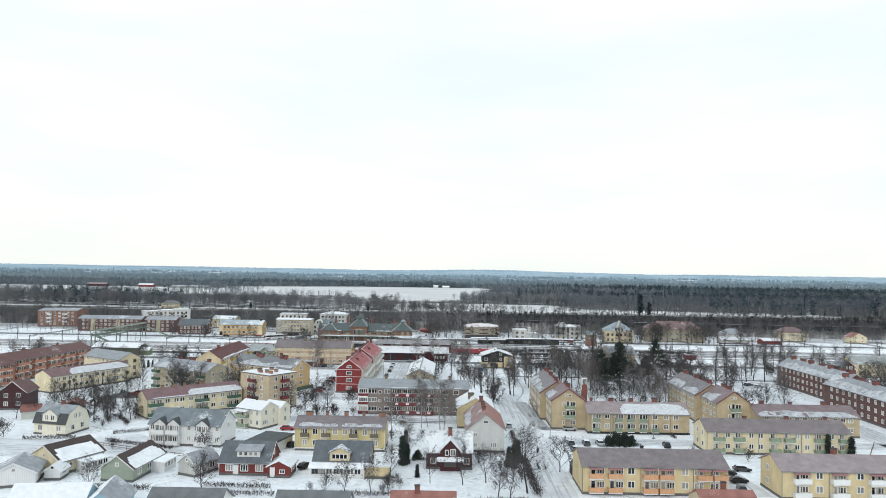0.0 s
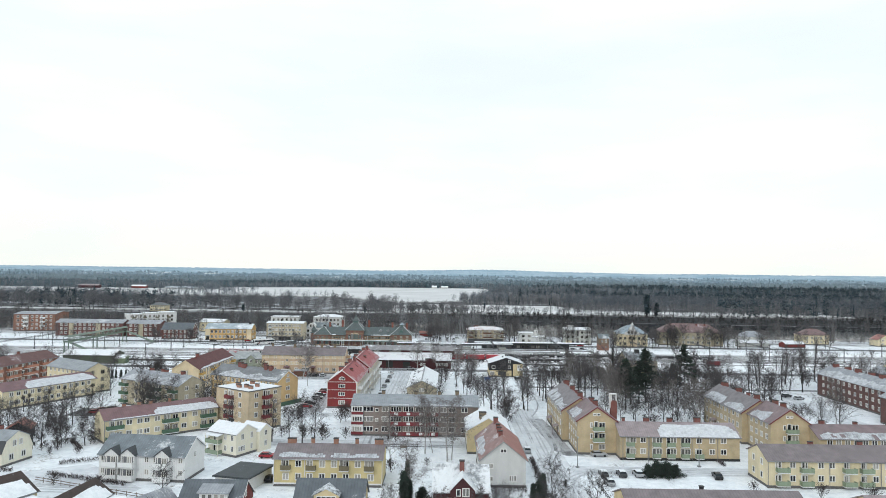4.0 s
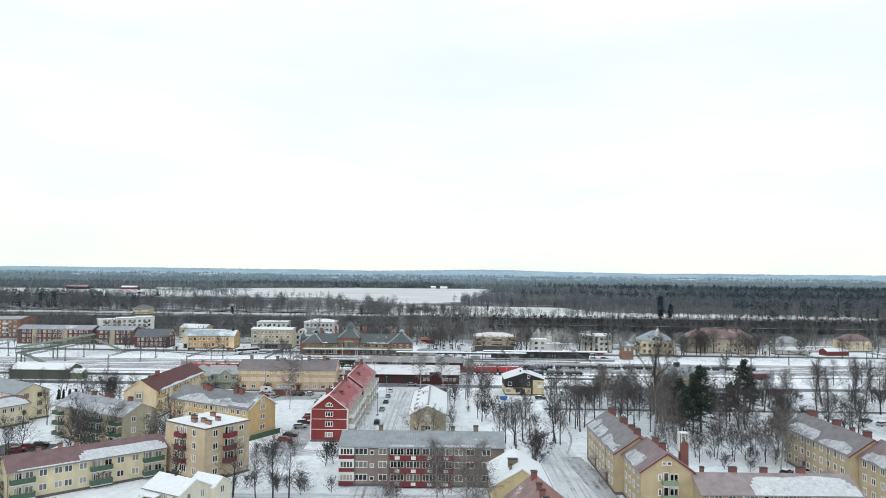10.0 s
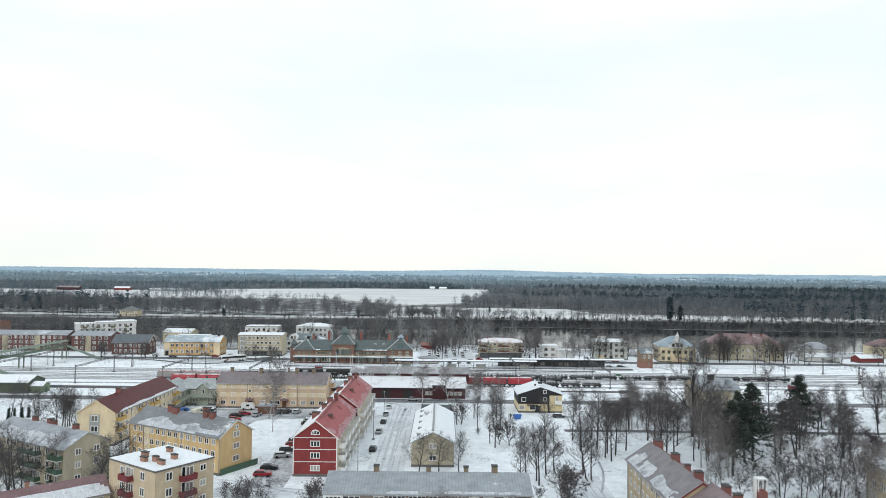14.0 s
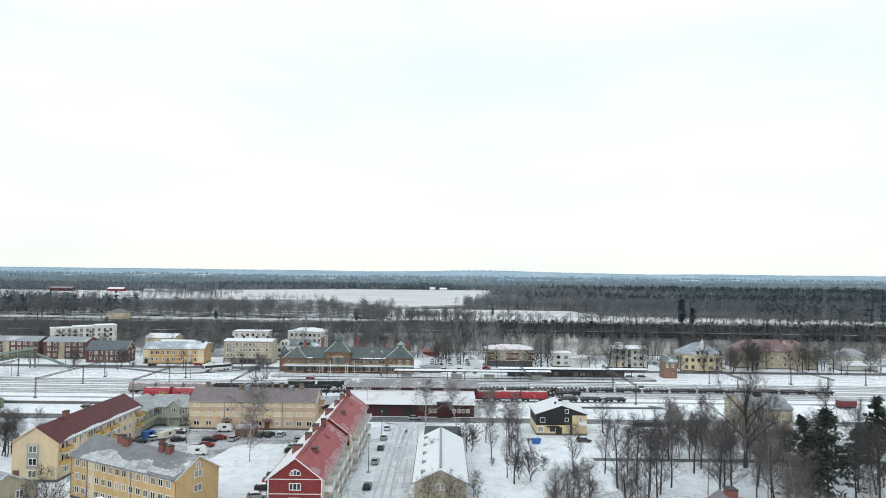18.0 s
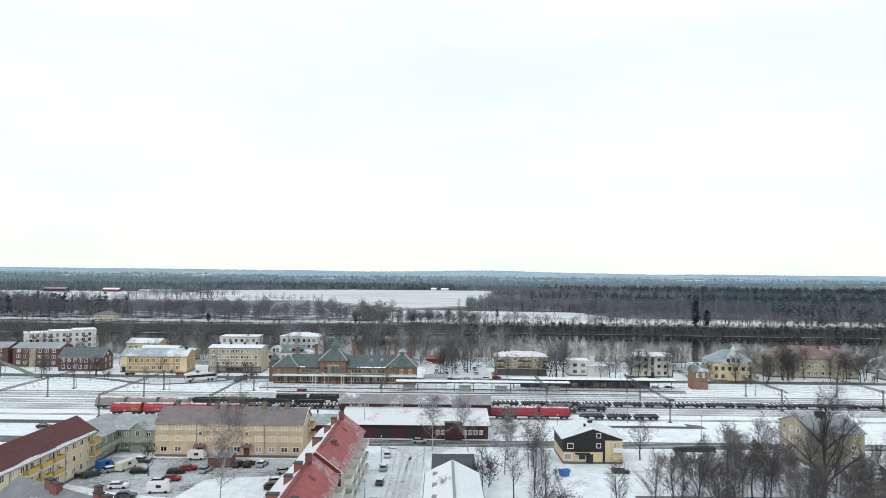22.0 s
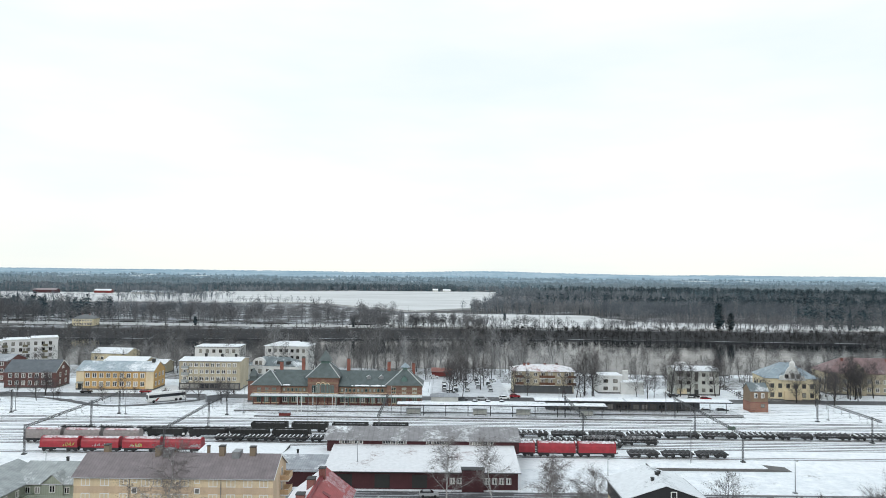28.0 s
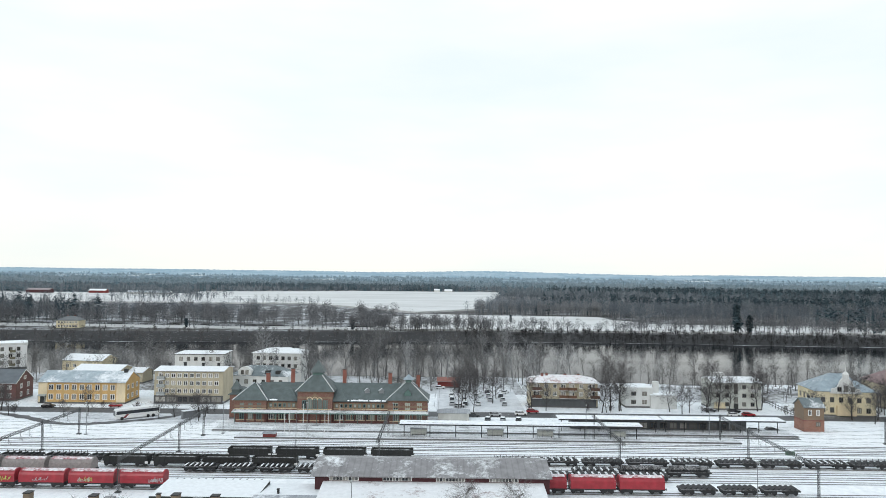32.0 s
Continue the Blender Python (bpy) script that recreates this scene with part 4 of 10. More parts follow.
wins(h, "f", (0.14, 0.38, 0.62, 0.77), (1.4, 4.2), 1.8, 1.3, 3)
wins(h, "f", (0.24, 0.50, 0.85), (1.4, 4.2), 1.4, 1.4)
wins(h, "l", (0.35,), (1.4, 4.2), 1.0, 1.3)
for u in (0.12, 0.36, 0.6, 0.75, 0.93):
    awning(h, u, 5.3, M_AWN, 3.3)
downpipes(h, (0.0, 0.3), 5.8)
h = house("house", "small tan house with a weathered red roof and chimney", "house", 47, 124, 0, 10, 9, 3.4, 2.2, M_TAN, R_REDOLD, chims=((0.5, 0.4, 1.4, 0.8, 0.8),))
wins(h, "f", (0.25, 0.7), (1.0,), 1.3, 1.2)


def brick_court(x0, x1, lab):
    """The tan brick gable house with its wing and chimneys."""
    h = house("apartment_house", "tan brick three-storey gabled house with green balconies, " + lab, A, x0 + 1.2, 201.5, 0, 9.7, 12.7, 8.4, 3.3, M_TAN, R_MAUVE2, "y", R_BURG, chims=((0.35, 0.5, 1.1, 1.2, 1.0), (0.7, 0.6, 1.1, 1.0, 1.6)))
    snow_sheet(h, "l", 0.1, 0.75, 0.03, 0.5, int(x0), 0.1, M_FROST)
    bargeboards(h, 8.4, 3.3, "y", M_REDP)
    wins(h, "f", (0.63,), (1.3, 4.0, 6.7), 1.5, 1.3)
    wins(h, "f", (0.36,), (1.3, 4.0, 6.7), 0.6, 1.2, 1)
    wins(h, "f", (0.44, 0.54), (9.6,), 0.7, 0.6, 1)
    balconies(h, "f", (0.53,), (3.4, 6.1), M_GREENPALE, 2.8)
    wins(h, "l", even(4), (1.3, 4.0, 6.7), 1.2, 1.3)
    g = house("apartment_house", "tan brick three-storey wing under a snowy sheet roof, " + lab, A, x0 - 0.4, 214.4, 0, 9.7, 27, 8.4, 3.3, M_TAN, R_WING, "y", R_BURG, chims=((0.1, 0.4, 1.2, 1.2, 1.4), (0.3, 0.5, 0.9), (0.52, 0.4, 1.2, 1.2, 1.6), (0.9, 0.5, 1.3, 1.4, 2.2)))
    bargeboards(g, 8.4, 3.3, "y", M_REDP)
    snow_sheet(g, "l", 0.04, 0.5, 0.02, 0.5, int(x0) + 1, 0.12, M_FROST)
    snow_sheet(g, "l", 0.56, 0.97, 0.04, 0.38, int(x0) + 2, 0.1, M_FROST)
    wins(g, "l", even(9), (1.3, 4.0, 6.7), 1.2, 1.3)
    downpipes(g, (0.02, 0.36, 0.7), 8.4, face="l")
    add_door(g, 9.7, 27, "l", 9, canopy=R_MAUVE)
    add_door(g, 9.7, 27, "l", 20, canopy=R_MAUVE)
    return h


brick_court(30, 40, "beside the street")
brick_court(78.3, 88, "beside the park")
h = house("apartment_house", "tan brick two-storey row with green balconies on a dark plinth", A, 40.8, 197, 0, 29, 10, 5.8, 2.3, M_TAN, R_MAUVE, roof2=R_MAUVE, chims=((0.07, 0.4, 1.0, 0.7, 0.6), (0.27, 0.4, 1.0, 1.4, 0.8), (0.47, 0.4, 1.0, 1.2, 0.8), (0.71, 0.4, 1.2, 1.4, 1.0)))
snow_sheet(h, "f", 0.33, 0.995, 0.0, 0.82, 5, 0.05)
us = (0.08, 0.30, 0.42, 0.54)
part("basement_band", Shape().box(-0.08, -0.09, 0.0, 29.08, -0.05, 0.62), M_BLACKP, h)
balconies(h, "f", us, (0.75, 3.45), M_GREENPALE, 1.9, 1.0)
wins(h, "f", [u + 0.025 for u in us], (1.5, 4.2), 1.4, 1.3)
wins(h, "f", (0.19, 0.66, 0.77, 0.865), (1.5, 4.2), 1.3, 1.3)
add_balcony(h, 29, 10, "f", 0.66 * 29, 0.75, 1.9, 1.0, M_GREENPALE)
downpipes(h, (0.02, 0.245, 0.60, 0.815), 5.8)
h = house("apartment_house", "tan brick two-storey row under snow and red chimneys", A, 89.2, 197, 0, 29, 10, 5.8, 2.3, M_TAN, R_MAUVE2, chims=((0.12, 0.4, 1.0, 1.2, 0.8), (0.41, 0.4, 0.7), (0.75, 0.4, 1.0, 1.4, 1.0)))
snow_sheet(h, "f", 0.02, 0.98, 0.0, 0.42, 6, 0.16, M_FROST)
wins(h, "f", even(12), (1.5, 4.2), 1.3, 1.3)
# brick flue stack
f = thing("chimney_stack", "tall square brick flue stack with an open steel top", "chimney", pose(42.6, 211.5, 0))
part("shaft", Shape().box(-0.75, -0.75, 0, 0.75, 0.75, 11.6), M_CHIM, f)
part("frame", Shape().box(-0.75, -0.75, 11.6, -0.6, -0.6, 13.5).box(0.6, -0.75, 11.6, 0.75, -0.6, 13.5).box(-0.75, 0.6, 11.6, -0.6, 0.75, 13.5).box(0.6, 0.6, 11.6, 0.75, 0.75, 13.5).box(-0.8, -0.8, 13.4, 0.8, 0.8, 13.55), M_WHITEP, f)
part("ladder_duct", Shape().box(-1.1, -0.35, 9.8, -0.78, 0.35, 13.6), M_WHITEP, f)

for (x, y, L, n) in ((141.6, 246, 48, 13), (134, 186, 58, 15)):
    h = house("apartment_house", "dark red brick three-storey apartment house under a snowy roof", A, x, y, 0, 10, L, 8.3, 2.9, M_REDBRICK, R_GREY2, "y", chims=[(0.06 + 0.145 * i, 0.2 + 0.5 * (i % 2), 1.2, 1.5, 1.9) for i in range(7)], group="dark red brick houses")
    snow_sheet(h, "l", 0.03, 0.6, 0.0, 0.55, int(x), 0.16, M_FROST)
    snow_sheet(h, "l", 0.6, 0.97, 0.1, 0.5, int(x) + 1, 0.16, M_FROST)
    wins(h, "l", even(n), (1.2, 3.8, 6.4), 1.1, 1.2)
    wins(h, "f", (0.3, 0.7), (1.2, 3.8, 6.4), 1.1, 1.2)
    downpipes(h, (0.0, 0.33, 0.66), 8.3, face="l")
h = house("house", "pale yellow two-storey house with dark-framed windows", "house", 189, 319, 0, 18, 11, 6.4, 2.8, M_YELPALE, R_LGREY, "x")
wins(h, "f", even(4), (1.2, 4.2), 1.3, 1.5, mat=M_DFRAME)
h = house("house", "dark red wooden house beside a yellow one", "house", 182.5, 317, 0, 5.5, 9, 5.2, 2.2, M_FALUDARK, R_GREY2, "y")
wins(h, "f", (0.3, 0.7), (1.2, 4.0), 1.2, 1.4)

h = house("house", "white gabled house with a weathered red sheet roof", "house", 5.6, 174, 0, 9.4, 21, 5.8, 3.7, M_WHITE, R_REDPALE, "y", R_REDOLD, chims=((0.28, -0.2, 0.9), (0.45, -0.2, 0.9), (0.62, -0.2, 0.8), (0.9, -0.3, 1.2, 1.0, 1.0)))
snow_sheet(h, "l", 0.2, 0.9, 0.05, 0.35, 16, 0.1, M_FROST)
bargeboards(h, 5.8, 3.7, "y", M_GREYP)
wins(h, "f", (0.22,), (1.3, 3.9), 0.9, 1.0)
wins(h, "f", (0.68, 0.74), (1.3,), 0.9, 1.2)
wins(h, "f", (0.5,), (7.2,), 1.2, 0.8)
wins(h, "l", even(5), (1.3, 3.9), 1.2, 1.2)
h = house("house", "yellow house under a snow-covered roof with a buff chimney", "house", 3.6, 200.5, 0, 10.4, 15, 5.8, 3, M_YEL, R_SNOW, "y", chims=((0.35, -1.2, 1.0, 1.8, 1.2), (0.2, -1.8, 0.9, 0.5, 0.5)), chim_mat=M_CHIMY)
wins(h, "f", (0.55,), (4.6,), 2.2, 1.2, 3)
wins(h, "f", (0.3, 0.75), (1.3,), 1.2, 1.2)
wins(h, "l", even(4), (1.3, 4.0), 1.2, 1.2)

# dark red wooden villa
h = house("villa", "dark red wooden villa with a gabled front bay and snowy roof", "house", -4.2, 158.5, 0, 10.5, 9.5, 4.0, 3.6, M_FALUDARK, R_VILLASNOW, "x", chims=((0.52, -1.0, 1.6, 0.9, 0.9),))
bay = part("bay", gable_shell(4.6, 3.5, 4.6, 2.4, "y"), M_FALUDARK, h, m=pose(3.2, -1.4, 0))
a_, b_ = gable_slopes(4.6, 3.5, 4.6, 2.4, "y", 0.4)
part("bay_roof", Shape().slab(a_, 0.15).slab(b_, 0.15), R_VILLASNOW, bay)
add_window(bay, 4.6, 3.5, "f", 2.9, 3.4, 1.2, 1.5, 2)
add_window(bay, 4.6, 3.5, "f", 1.5, 3.5, 0.7, 1.2, 1)
add_window(bay, 4.6, 3.5, "f", 2.3, 1.0, 2.6, 1.1, 4, M_DFRAME)
part("porch_roof", Shape().slab([(-0.8, -2.0, 2.7), (5.4, -2.0, 2.7), (5.4, 0, 3.2), (-0.8, 0, 3.2)], 0.12), R_SNOWGREY, bay)
wins(h, "f", (0.15, 0.88), (1.2,), 1.2, 1.3)

# grey-brown brick block
h = house("apartment_house", "grey-brown brick three-storey block with red and white balconies", A, -27.7, 218, 0, 34.8, 12, 8.3, 1.9, M_GREYBRICK, R_GREY, chims=((0.235, 0.3, 1.0, 0.9, 1.1), (0.5, 0.3, 0.9, 0.8, 0.9), (0.69, 0.3, 0.9, 0.8, 0.9), (0.835, 0.3, 1.1, 1.0, 1.2)), chim_mat=M_CHIMY)
snow_sheet(h, "f", 0.3, 0.52, 0.03, 0.14, 15, 0.06, M_FROST)
snow_sheet(h, "f", 0.58, 0.95, 0.04, 0.15, 17, 0.06, M_FROST)
part("loggia", Shape().box(-0.06, -0.5, 0.5, 3.2, 0.0, 8.2), M_WHITEP, h)
for z in (1.2, 3.9, 6.6):
    add_window(h, 34.8, 12, "f", 1.6, z + 0.1, 2.6, 1.3, 4, out=0.5)
    part("loggia_panel", shared(("loggia_panel", 3.2), lambda: Shape().box(-1.6, -0.62, 0, 1.6, -0.52, 0.75), M_REDP), None, h, m=pose(1.6, 0, z - 0.75))
    for u, w, bars in ((4.6, 2.6, 3), (6.9, 0.8, 1), (9.2, 1.7, 2), (25.2, 1.7, 2), (27.6, 1.7, 2), (31, 1.7, 2)):
        add_window(h, 34.8, 12, "f", u, z, w, 1.3 if w > 1 else 0.8, bars)
    for i in range(4):
        add_window(h, 34.8, 12, "f", 12.2 + i * 3.4, z, 2.8, 1.4, 4)
    part("balcony", shared(("long_balcony", 13), lambda: Shape().box(0, -1.3, -0.75, 13.2, -1.2, 0.2).box(0, -1.2, -0.85, 13.2, 0, -0.7).box(0, -1.2, -0.7, 0.1, 0, 0.2).box(13.1, -1.2, -0.7, 13.2, 0, 0.2), M_REDP), None, h, m=pose(10.7, 0, z))
    for i in range(4):
        part("balcony_screen", shared(("balcony_screen", 1), lambda: Shape().box(-0.05, -1.2, -0.7, 0.05, 0, 1.7).box(-0.5, -1.34, -0.6, 0.5, -1.31, 0.1), M_WHITEP), None, h, m=pose(12.3 + i * 3.4, 0, z))
downpipes(h, (0.095, 0.3, 0.69), 8.3)

h = house("apartment_house", "yellow two-storey flats with brick chimneys and iron balconies", A, -37.7, 172.8, 0, 22.6, 9, 5.8, 1.9, M_YELFLAT, R_MAUVEBARE, chims=((0.12, 0.2, 1.0, 1.8, 0.8), (0.32, 0.2, 1.1, 0.7, 0.7), (0.54, 0.2, 1.1, 1.0, 0.9), (0.74, 0.2, 1.1, 0.7, 0.7), (0.95, 0.2, 1.0, 1.8, 0.8)), chim_mat=M_CHIMP)
snow_sheet(h, "f", 0.04, 0.47, 0.1, 0.34, 8, 0.1, M_FROST)
snow_sheet(h, "f", 0.52, 0.97, 0.1, 0.36, 9, 0.1, M_FROST)
wins(h, "f", (0.11, 0.225, 0.33, 0.445, 0.555, 0.665, 0.775, 0.895), (1.3, 4.0), 1.2, 1.4)
balconies(h, "f", (0.11, 0.345, 0.65, 0.88), (3.5,), M_IRON, 2.0, 0.9)
downpipes(h, (0.0, 0.285, 1.0), 5.8, M_WHITEP)
part("string_course", Shape().box(-0.03, -0.07, 0.5, 22.63, 0.0, 0.8), M_WHITEP, h)

# four-storey point block
h = house("apartment_block", "tan brick four-storey block with red balconies and flat snowy roof", A, -67.8, 226.3, -34.6, 14.1, 11.7, 11.3, 0, M_TANLIGHT, M_PLINTH, kind="flat", o=0.12, chims=((0.32, 0.35, 0.9, 1.4, 0.8), (0.5, 0.2, 0.8, 1.4, 0.7), (0.62, 0.3, 0.9, 1.2, 0.7), (0.7, 0.55, 0.8, 1.2, 0.7), (0.8, 0.25, 0.8, 1.6, 0.6), (0.35, 0.75, 0.8, 1.4, 0.6)), chim_mat=M_CHIMP)
for z in (0.9, 3.6, 6.3, 9.0):
    add_window(h, 14.1, 11.7, "f", 4.2, z + 0.4, 1.1, 1.4)
    add_window(h, 14.1, 11.7, "f", 6.6, z + 0.4, 2.2, 1.5, 3)
    add_window(h, 14.1, 11.7, "f", 10.4, z + 0.4, 1.2, 1.4)
    add_window(h, 14.1, 11.7, "r", 2.6, z + 0.4, 1.2, 1.4)
    add_window(h, 14.1, 11.7, "r", 9.4, z + 0.6, 1.2, 1.1)
    if z > 1:
        add_balcony(h, 14.1, 11.7, "f", 6.3, z, 2.9, 1.2, M_REDP, 0.85, slab=M_REDP)
        add_balcony(h, 14.1, 11.7, "r", 6.0, z, 2.9, 1.2, M_REDP, 0.85, slab=M_REDP)
        add_window(h, 14.1, 11.7, "r", 6.6, z + 0.4, 1.6, 1.5, 2)

h = house("apartment_house", "long pale yellow two-storey house with green balconies and a burgundy roof", A, -89, 204.5, 42.1, 30, 8.6, 6.0, 2.1, M_YELPALE, R_BURG, chims=((0.2, 0.3, 0.8, 0.9, 0.6), (0.33, 0.3, 0.9, 0.7, 0.9), (0.43, 0.3, 0.9, 0.7, 0.9), (0.6, 0.2, 1.0, 0.6, 0.8)), chim_mat=M_CHIMP)
snow_sheet(h, "f", 0.42, 1.0, 0.0, 0.6, 3, 0.03)
snow_sheet(h, "f", 0.05, 0.46, 0.0, 0.07, 4, 0.02)
balconies(h, "f", (0.08, 0.55, 0.9), (0.8, 3.6), M_GREENP, 4.2)
wins(h, "f", (0.06, 0.12, 0.20, 0.29, 0.35, 0.44, 0.53, 0.60, 0.68, 0.78, 0.87, 0.94), (1.4, 4.2), 1.4, 1.3)
downpipes(h, (0.0, 0.5, 0.84), 6.0)

h = house("villa", "cream two-storey villa with a corner porch and snowy roof", "house", -60.2, 198.2, -28, 11.8, 10, 5.6, 1.9, M_CREAMB, R_SNOW, "x", chims=((0.35, 0.6, 0.9, 0.9, 0.9),), chim_mat=M_BLACKP)
h.scale = (0.78, 0.70, 0.97)
bargeboards(h, 5.6, 1.9, "x", ends="r")
wins(h, "r", (0.3, 0.74), (3.9,), 1.1, 1.5)
wins(h, "r", (0.16, 0.27, 0.38, 0.74), (1.2,), 0.9, 1.3)
wins(h, "f", (0.62, 0.86), (1.2, 3.9), 1.0, 1.4)
balconies(h, "f", (0.28,), (0.4, 3.0), M_GREENPALE, 5.4, 2.2)
part("porch_post", Shape().box(0.7, -2.2, 0, 0.85, -2.05, 5.2).box(5.9, -2.2, 0, 6.05, -2.05, 5.2), M_CREAMB, h)
part("porch_roof", Shape().slab([(0.3, -2.6, 5.1), (6.4, -2.6, 5.1), (6.4, 0.2, 5.4), (0.3, 0.2, 5.4)], 0.15), R_SNOW, h)
chimney(h, 5.5, 5.0, 7.4, 0.9, 0.8, 0.6, M_BLACKP)
wing = part("wing", gable_shell(8, 6, 5.2, 1.5, "x"), M_CREAMB, h, m=pose(5.0, 10.0, 0))
a_, b_ = gable_slopes(8, 6, 5.2, 1.5, "x", 0.4)
part("wing_roof", Shape().slab(a_, 0.15).slab(b_, 0.15), R_SNOW, wing)
add_window(wing, 8, 6, "r", 3, 3.8, 1.1, 1.4)
add_window(wing, 8, 6, "r", 3, 1.2, 1.1, 1.4)

# white row house with gabled balconies
h = house("row_house", "white wooden row house with gabled balconies and grey roof", "house", -75.8, 175.8, -5, 19, 9.6, 5.4, 3.0, M_WHITEB, R_ROWBLUE)
bargeboards(h, 5.4, 3.0, "x", ends="r")
for u in (0.17, 0.36, 0.76):
    g = part("dormer", gable_shell(3.0, 2.6, 5.6, 1.2, "y"), M_WHITEB, h, m=pose(u * 19 - 1.5, -0.9, 0))
    a_, b_ = gable_slopes(3.0, 2.6, 5.6, 1.2, "y", 0.3)
    part("dormer_roof", Shape().slab(a_, 0.12).slab(b_, 0.12), R_DARK, g)
    for z in (0.5, 3.2):
        add_balcony(g, 3.0, 2.6, "f", 1.5, z, 3.2, 1.0, M_WHITEP)
        # A flat panel stands in for the shaded depth behind the railing.
        part("loggia_opening", shared(("loggia_opening",), lambda: Shape().box(-1.25, -0.03, 0.05, 1.25, 0.0, 2.05), M_LOGGIASHADE), None, g, m=pose(1.5, 0, z))
        add_window(g, 3.0, 2.6, "f", 2.0, z + 0.5, 1.0, 1.5, 2, out=0.04)
wins(h, "f", (0.05, 0.27, 0.56, 0.66, 0.95), (1.3, 3.9), 0.9, 1.2)
wins(h, "r", (0.5,), (4.2,), 1.0, 1.2)

h = house("apartment_house", "orange three-storey gabled house with a grey sheet roof", A, -84.2, 270.6, -29.8, 31, 9.8, 8.4, 3.0, M_ORANGE, R_STEELGREY, chims=((0.3, -0.4, 1.3, 1.6, 1.0), (0.37, -0.8, 1.3, 1.8, 1.0), (0.66, 0.3, 1.7, 0.9, 0.9), (0.7, -0.5, 1.3, 1.3, 1.0), (0.77, -0.6, 1.3, 1.3, 1.0)), chim_mat=M_CHIM)
snow_sheet(h, "f", 0.1, 0.75, 0.0, 0.42, 11, 0.16, M_FROST)
snow_sheet(h, "f", 0.62, 0.98, 0.1, 0.3, 12, 0.12, M_FROST)
bargeboards(h, 8.4, 3.0, "x", ends="r")
wins(h, "f", even(14, 0.03, 0.97), (1.2, 3.9, 6.5), 1.2, 1.3)
wins(h, "r", (0.5,), (2.2, 5.0, 7.6), 1.8, 1.3, 2)
wins(h, "r", (0.5,), (9.4,), 1.0, 0.9)
downpipes(h, (0.0, 0.17, 0.6, 1.0), 8.4)
part("entrance_panel", Shape().box(5.6, -0.06, 0.3, 7.4, 0, 8.2), M_CREAM, h)
part("fence", Shape().box(31.2, 0.2, 0, 31.3, 11.5, 1.4), M_GREENP, h)

h = house("apartment_house", "tan three-storey house with green balconies and a snowy roof", A, -110.3, 258, -30.2, 28.8, 10.2, 8.4, 2.6, M_TANPL, R_GREY2, chims=((0.3, 0.3, 1.0, 1.2, 0.9), (0.5, 0.4, 1.1, 1.4, 0.9), (0.55, 0.4, 0.9, 1.0, 0.9), (0.84, 0.2, 1.0, 1.2, 0.9)))
snow_sheet(h, "f", 0.05, 0.96, 0.0, 0.55, 13, 0.16, M_FROST)
wins(h, "f", (0.09, 0.28, 0.37, 0.47, 0.55, 0.62, 0.69, 0.8, 0.92), (1.3, 4.0, 6.7), 1.2, 1.3)
balconies(h, "f", (0.08, 0.55, 0.66, 0.93), (0.8, 3.5, 6.2), M_GREENP, 3.4)
wins(h, "r", (0.3, 0.7), (1.3, 4.0, 6.7), 1.2, 1.3)

h = house("apartment_house", "cream three-storey gabled house with ochre balconies, dark red roof", A, -102.2, 280.2, 0, 9.8, 41, 8.4, 3.2, M_CREAM, R_BROWN, "y", chims=((0.28, 0.2, 1.2, 0.9, 1.6),))
snow_sheet(h, "r", 0.05, 0.98, 0.0, 0.12, 14, 0.03)
bargeboards(h, 8.4, 3.2, "y", M_CREAM)
part("window_panel", Shape().box(3.2, -0.05, 2.8, 5.8, 0.0, 8.0), M_GREYP, h)
for z in (0.9, 3.5, 6.2):
    add_window(h, 9.8, 41, "f", 4.5, z, 1.7, 1.5, 2, out=0.04)
balconies(h, "r", (0.06, 0.36, 0.47, 0.58, 0.96), (3.4, 6.1), M_YELP, 3.4, 1.2)
wins(h, "r", even(12), (1.3, 3.9, 6.6), 1.2, 1.3)
add_door(h, 9.8, 41, "f", 1.0)
downpipes(h, (0.22, 0.68), 8.4, face="r")

h = house("apartment_house", "long peach three-storey house with pale bands and a mauve roof", A, -82.8, 331, 0, 36.4, 10.6, 8.2, 2.9, M_PEACH, R_MAUVEBARE, chims=((0.09, 0.5, 1.5, 0.9, 1.2), (0.37, -0.4, 1.4, 1.0, 1.2), (0.44, 0.8, 0.7, 0.6, 0.6), (0.62, 0.6, 1.5, 0.5, 0.5), (0.70, -0.2, 1.5, 1.0, 1.2), (0.86, -0.2, 1.4, 1.1, 1.0)), chim_mat=M_CHIMY)
bargeboards(h, 8.2, 2.9, "x", ends="r")
for i, (z0, z1) in enumerate(((3.75, 5.15), (6.45, 7.85))):
    part("pale_band", Shape().box(-0.03, -0.03, z0, 36.43, 0.0, z1), M_CREAM, h)
wins(h, "f", (0.06, 0.155, 0.42, 0.51, 0.555, 0.70, 0.79, 0.875, 0.955), (1.2, 3.8, 6.5), 1.5, 1.3)
wins(h, "f", (0.305, 0.62), (2.6, 5.2, 7.1), 0.9, 1.0, 1)
wins(h, "f", (0.25, 0.36), (3.8, 6.5), 1.4, 1.3)
for u in (0.305, 0.62):
    add_door(h, 36.4, 10.6, "f", u * 36.4, canopy=R_BURG)
part("dormer_box", Shape().box(14.6, 4.0, 9.5, 16.0, 6.4, 12.0), M_STEEL, h)
part("dormer_box", Shape().box(27.6, 4.0, 9.5, 29.0, 6.4, 11.9), M_STEEL, h)
balconies(h, "r", (0.7,), (3.4, 6.1), M_PEACHP, 3.4, 1.6)
downpipes(h, (0.28, 0.74), 8.2)

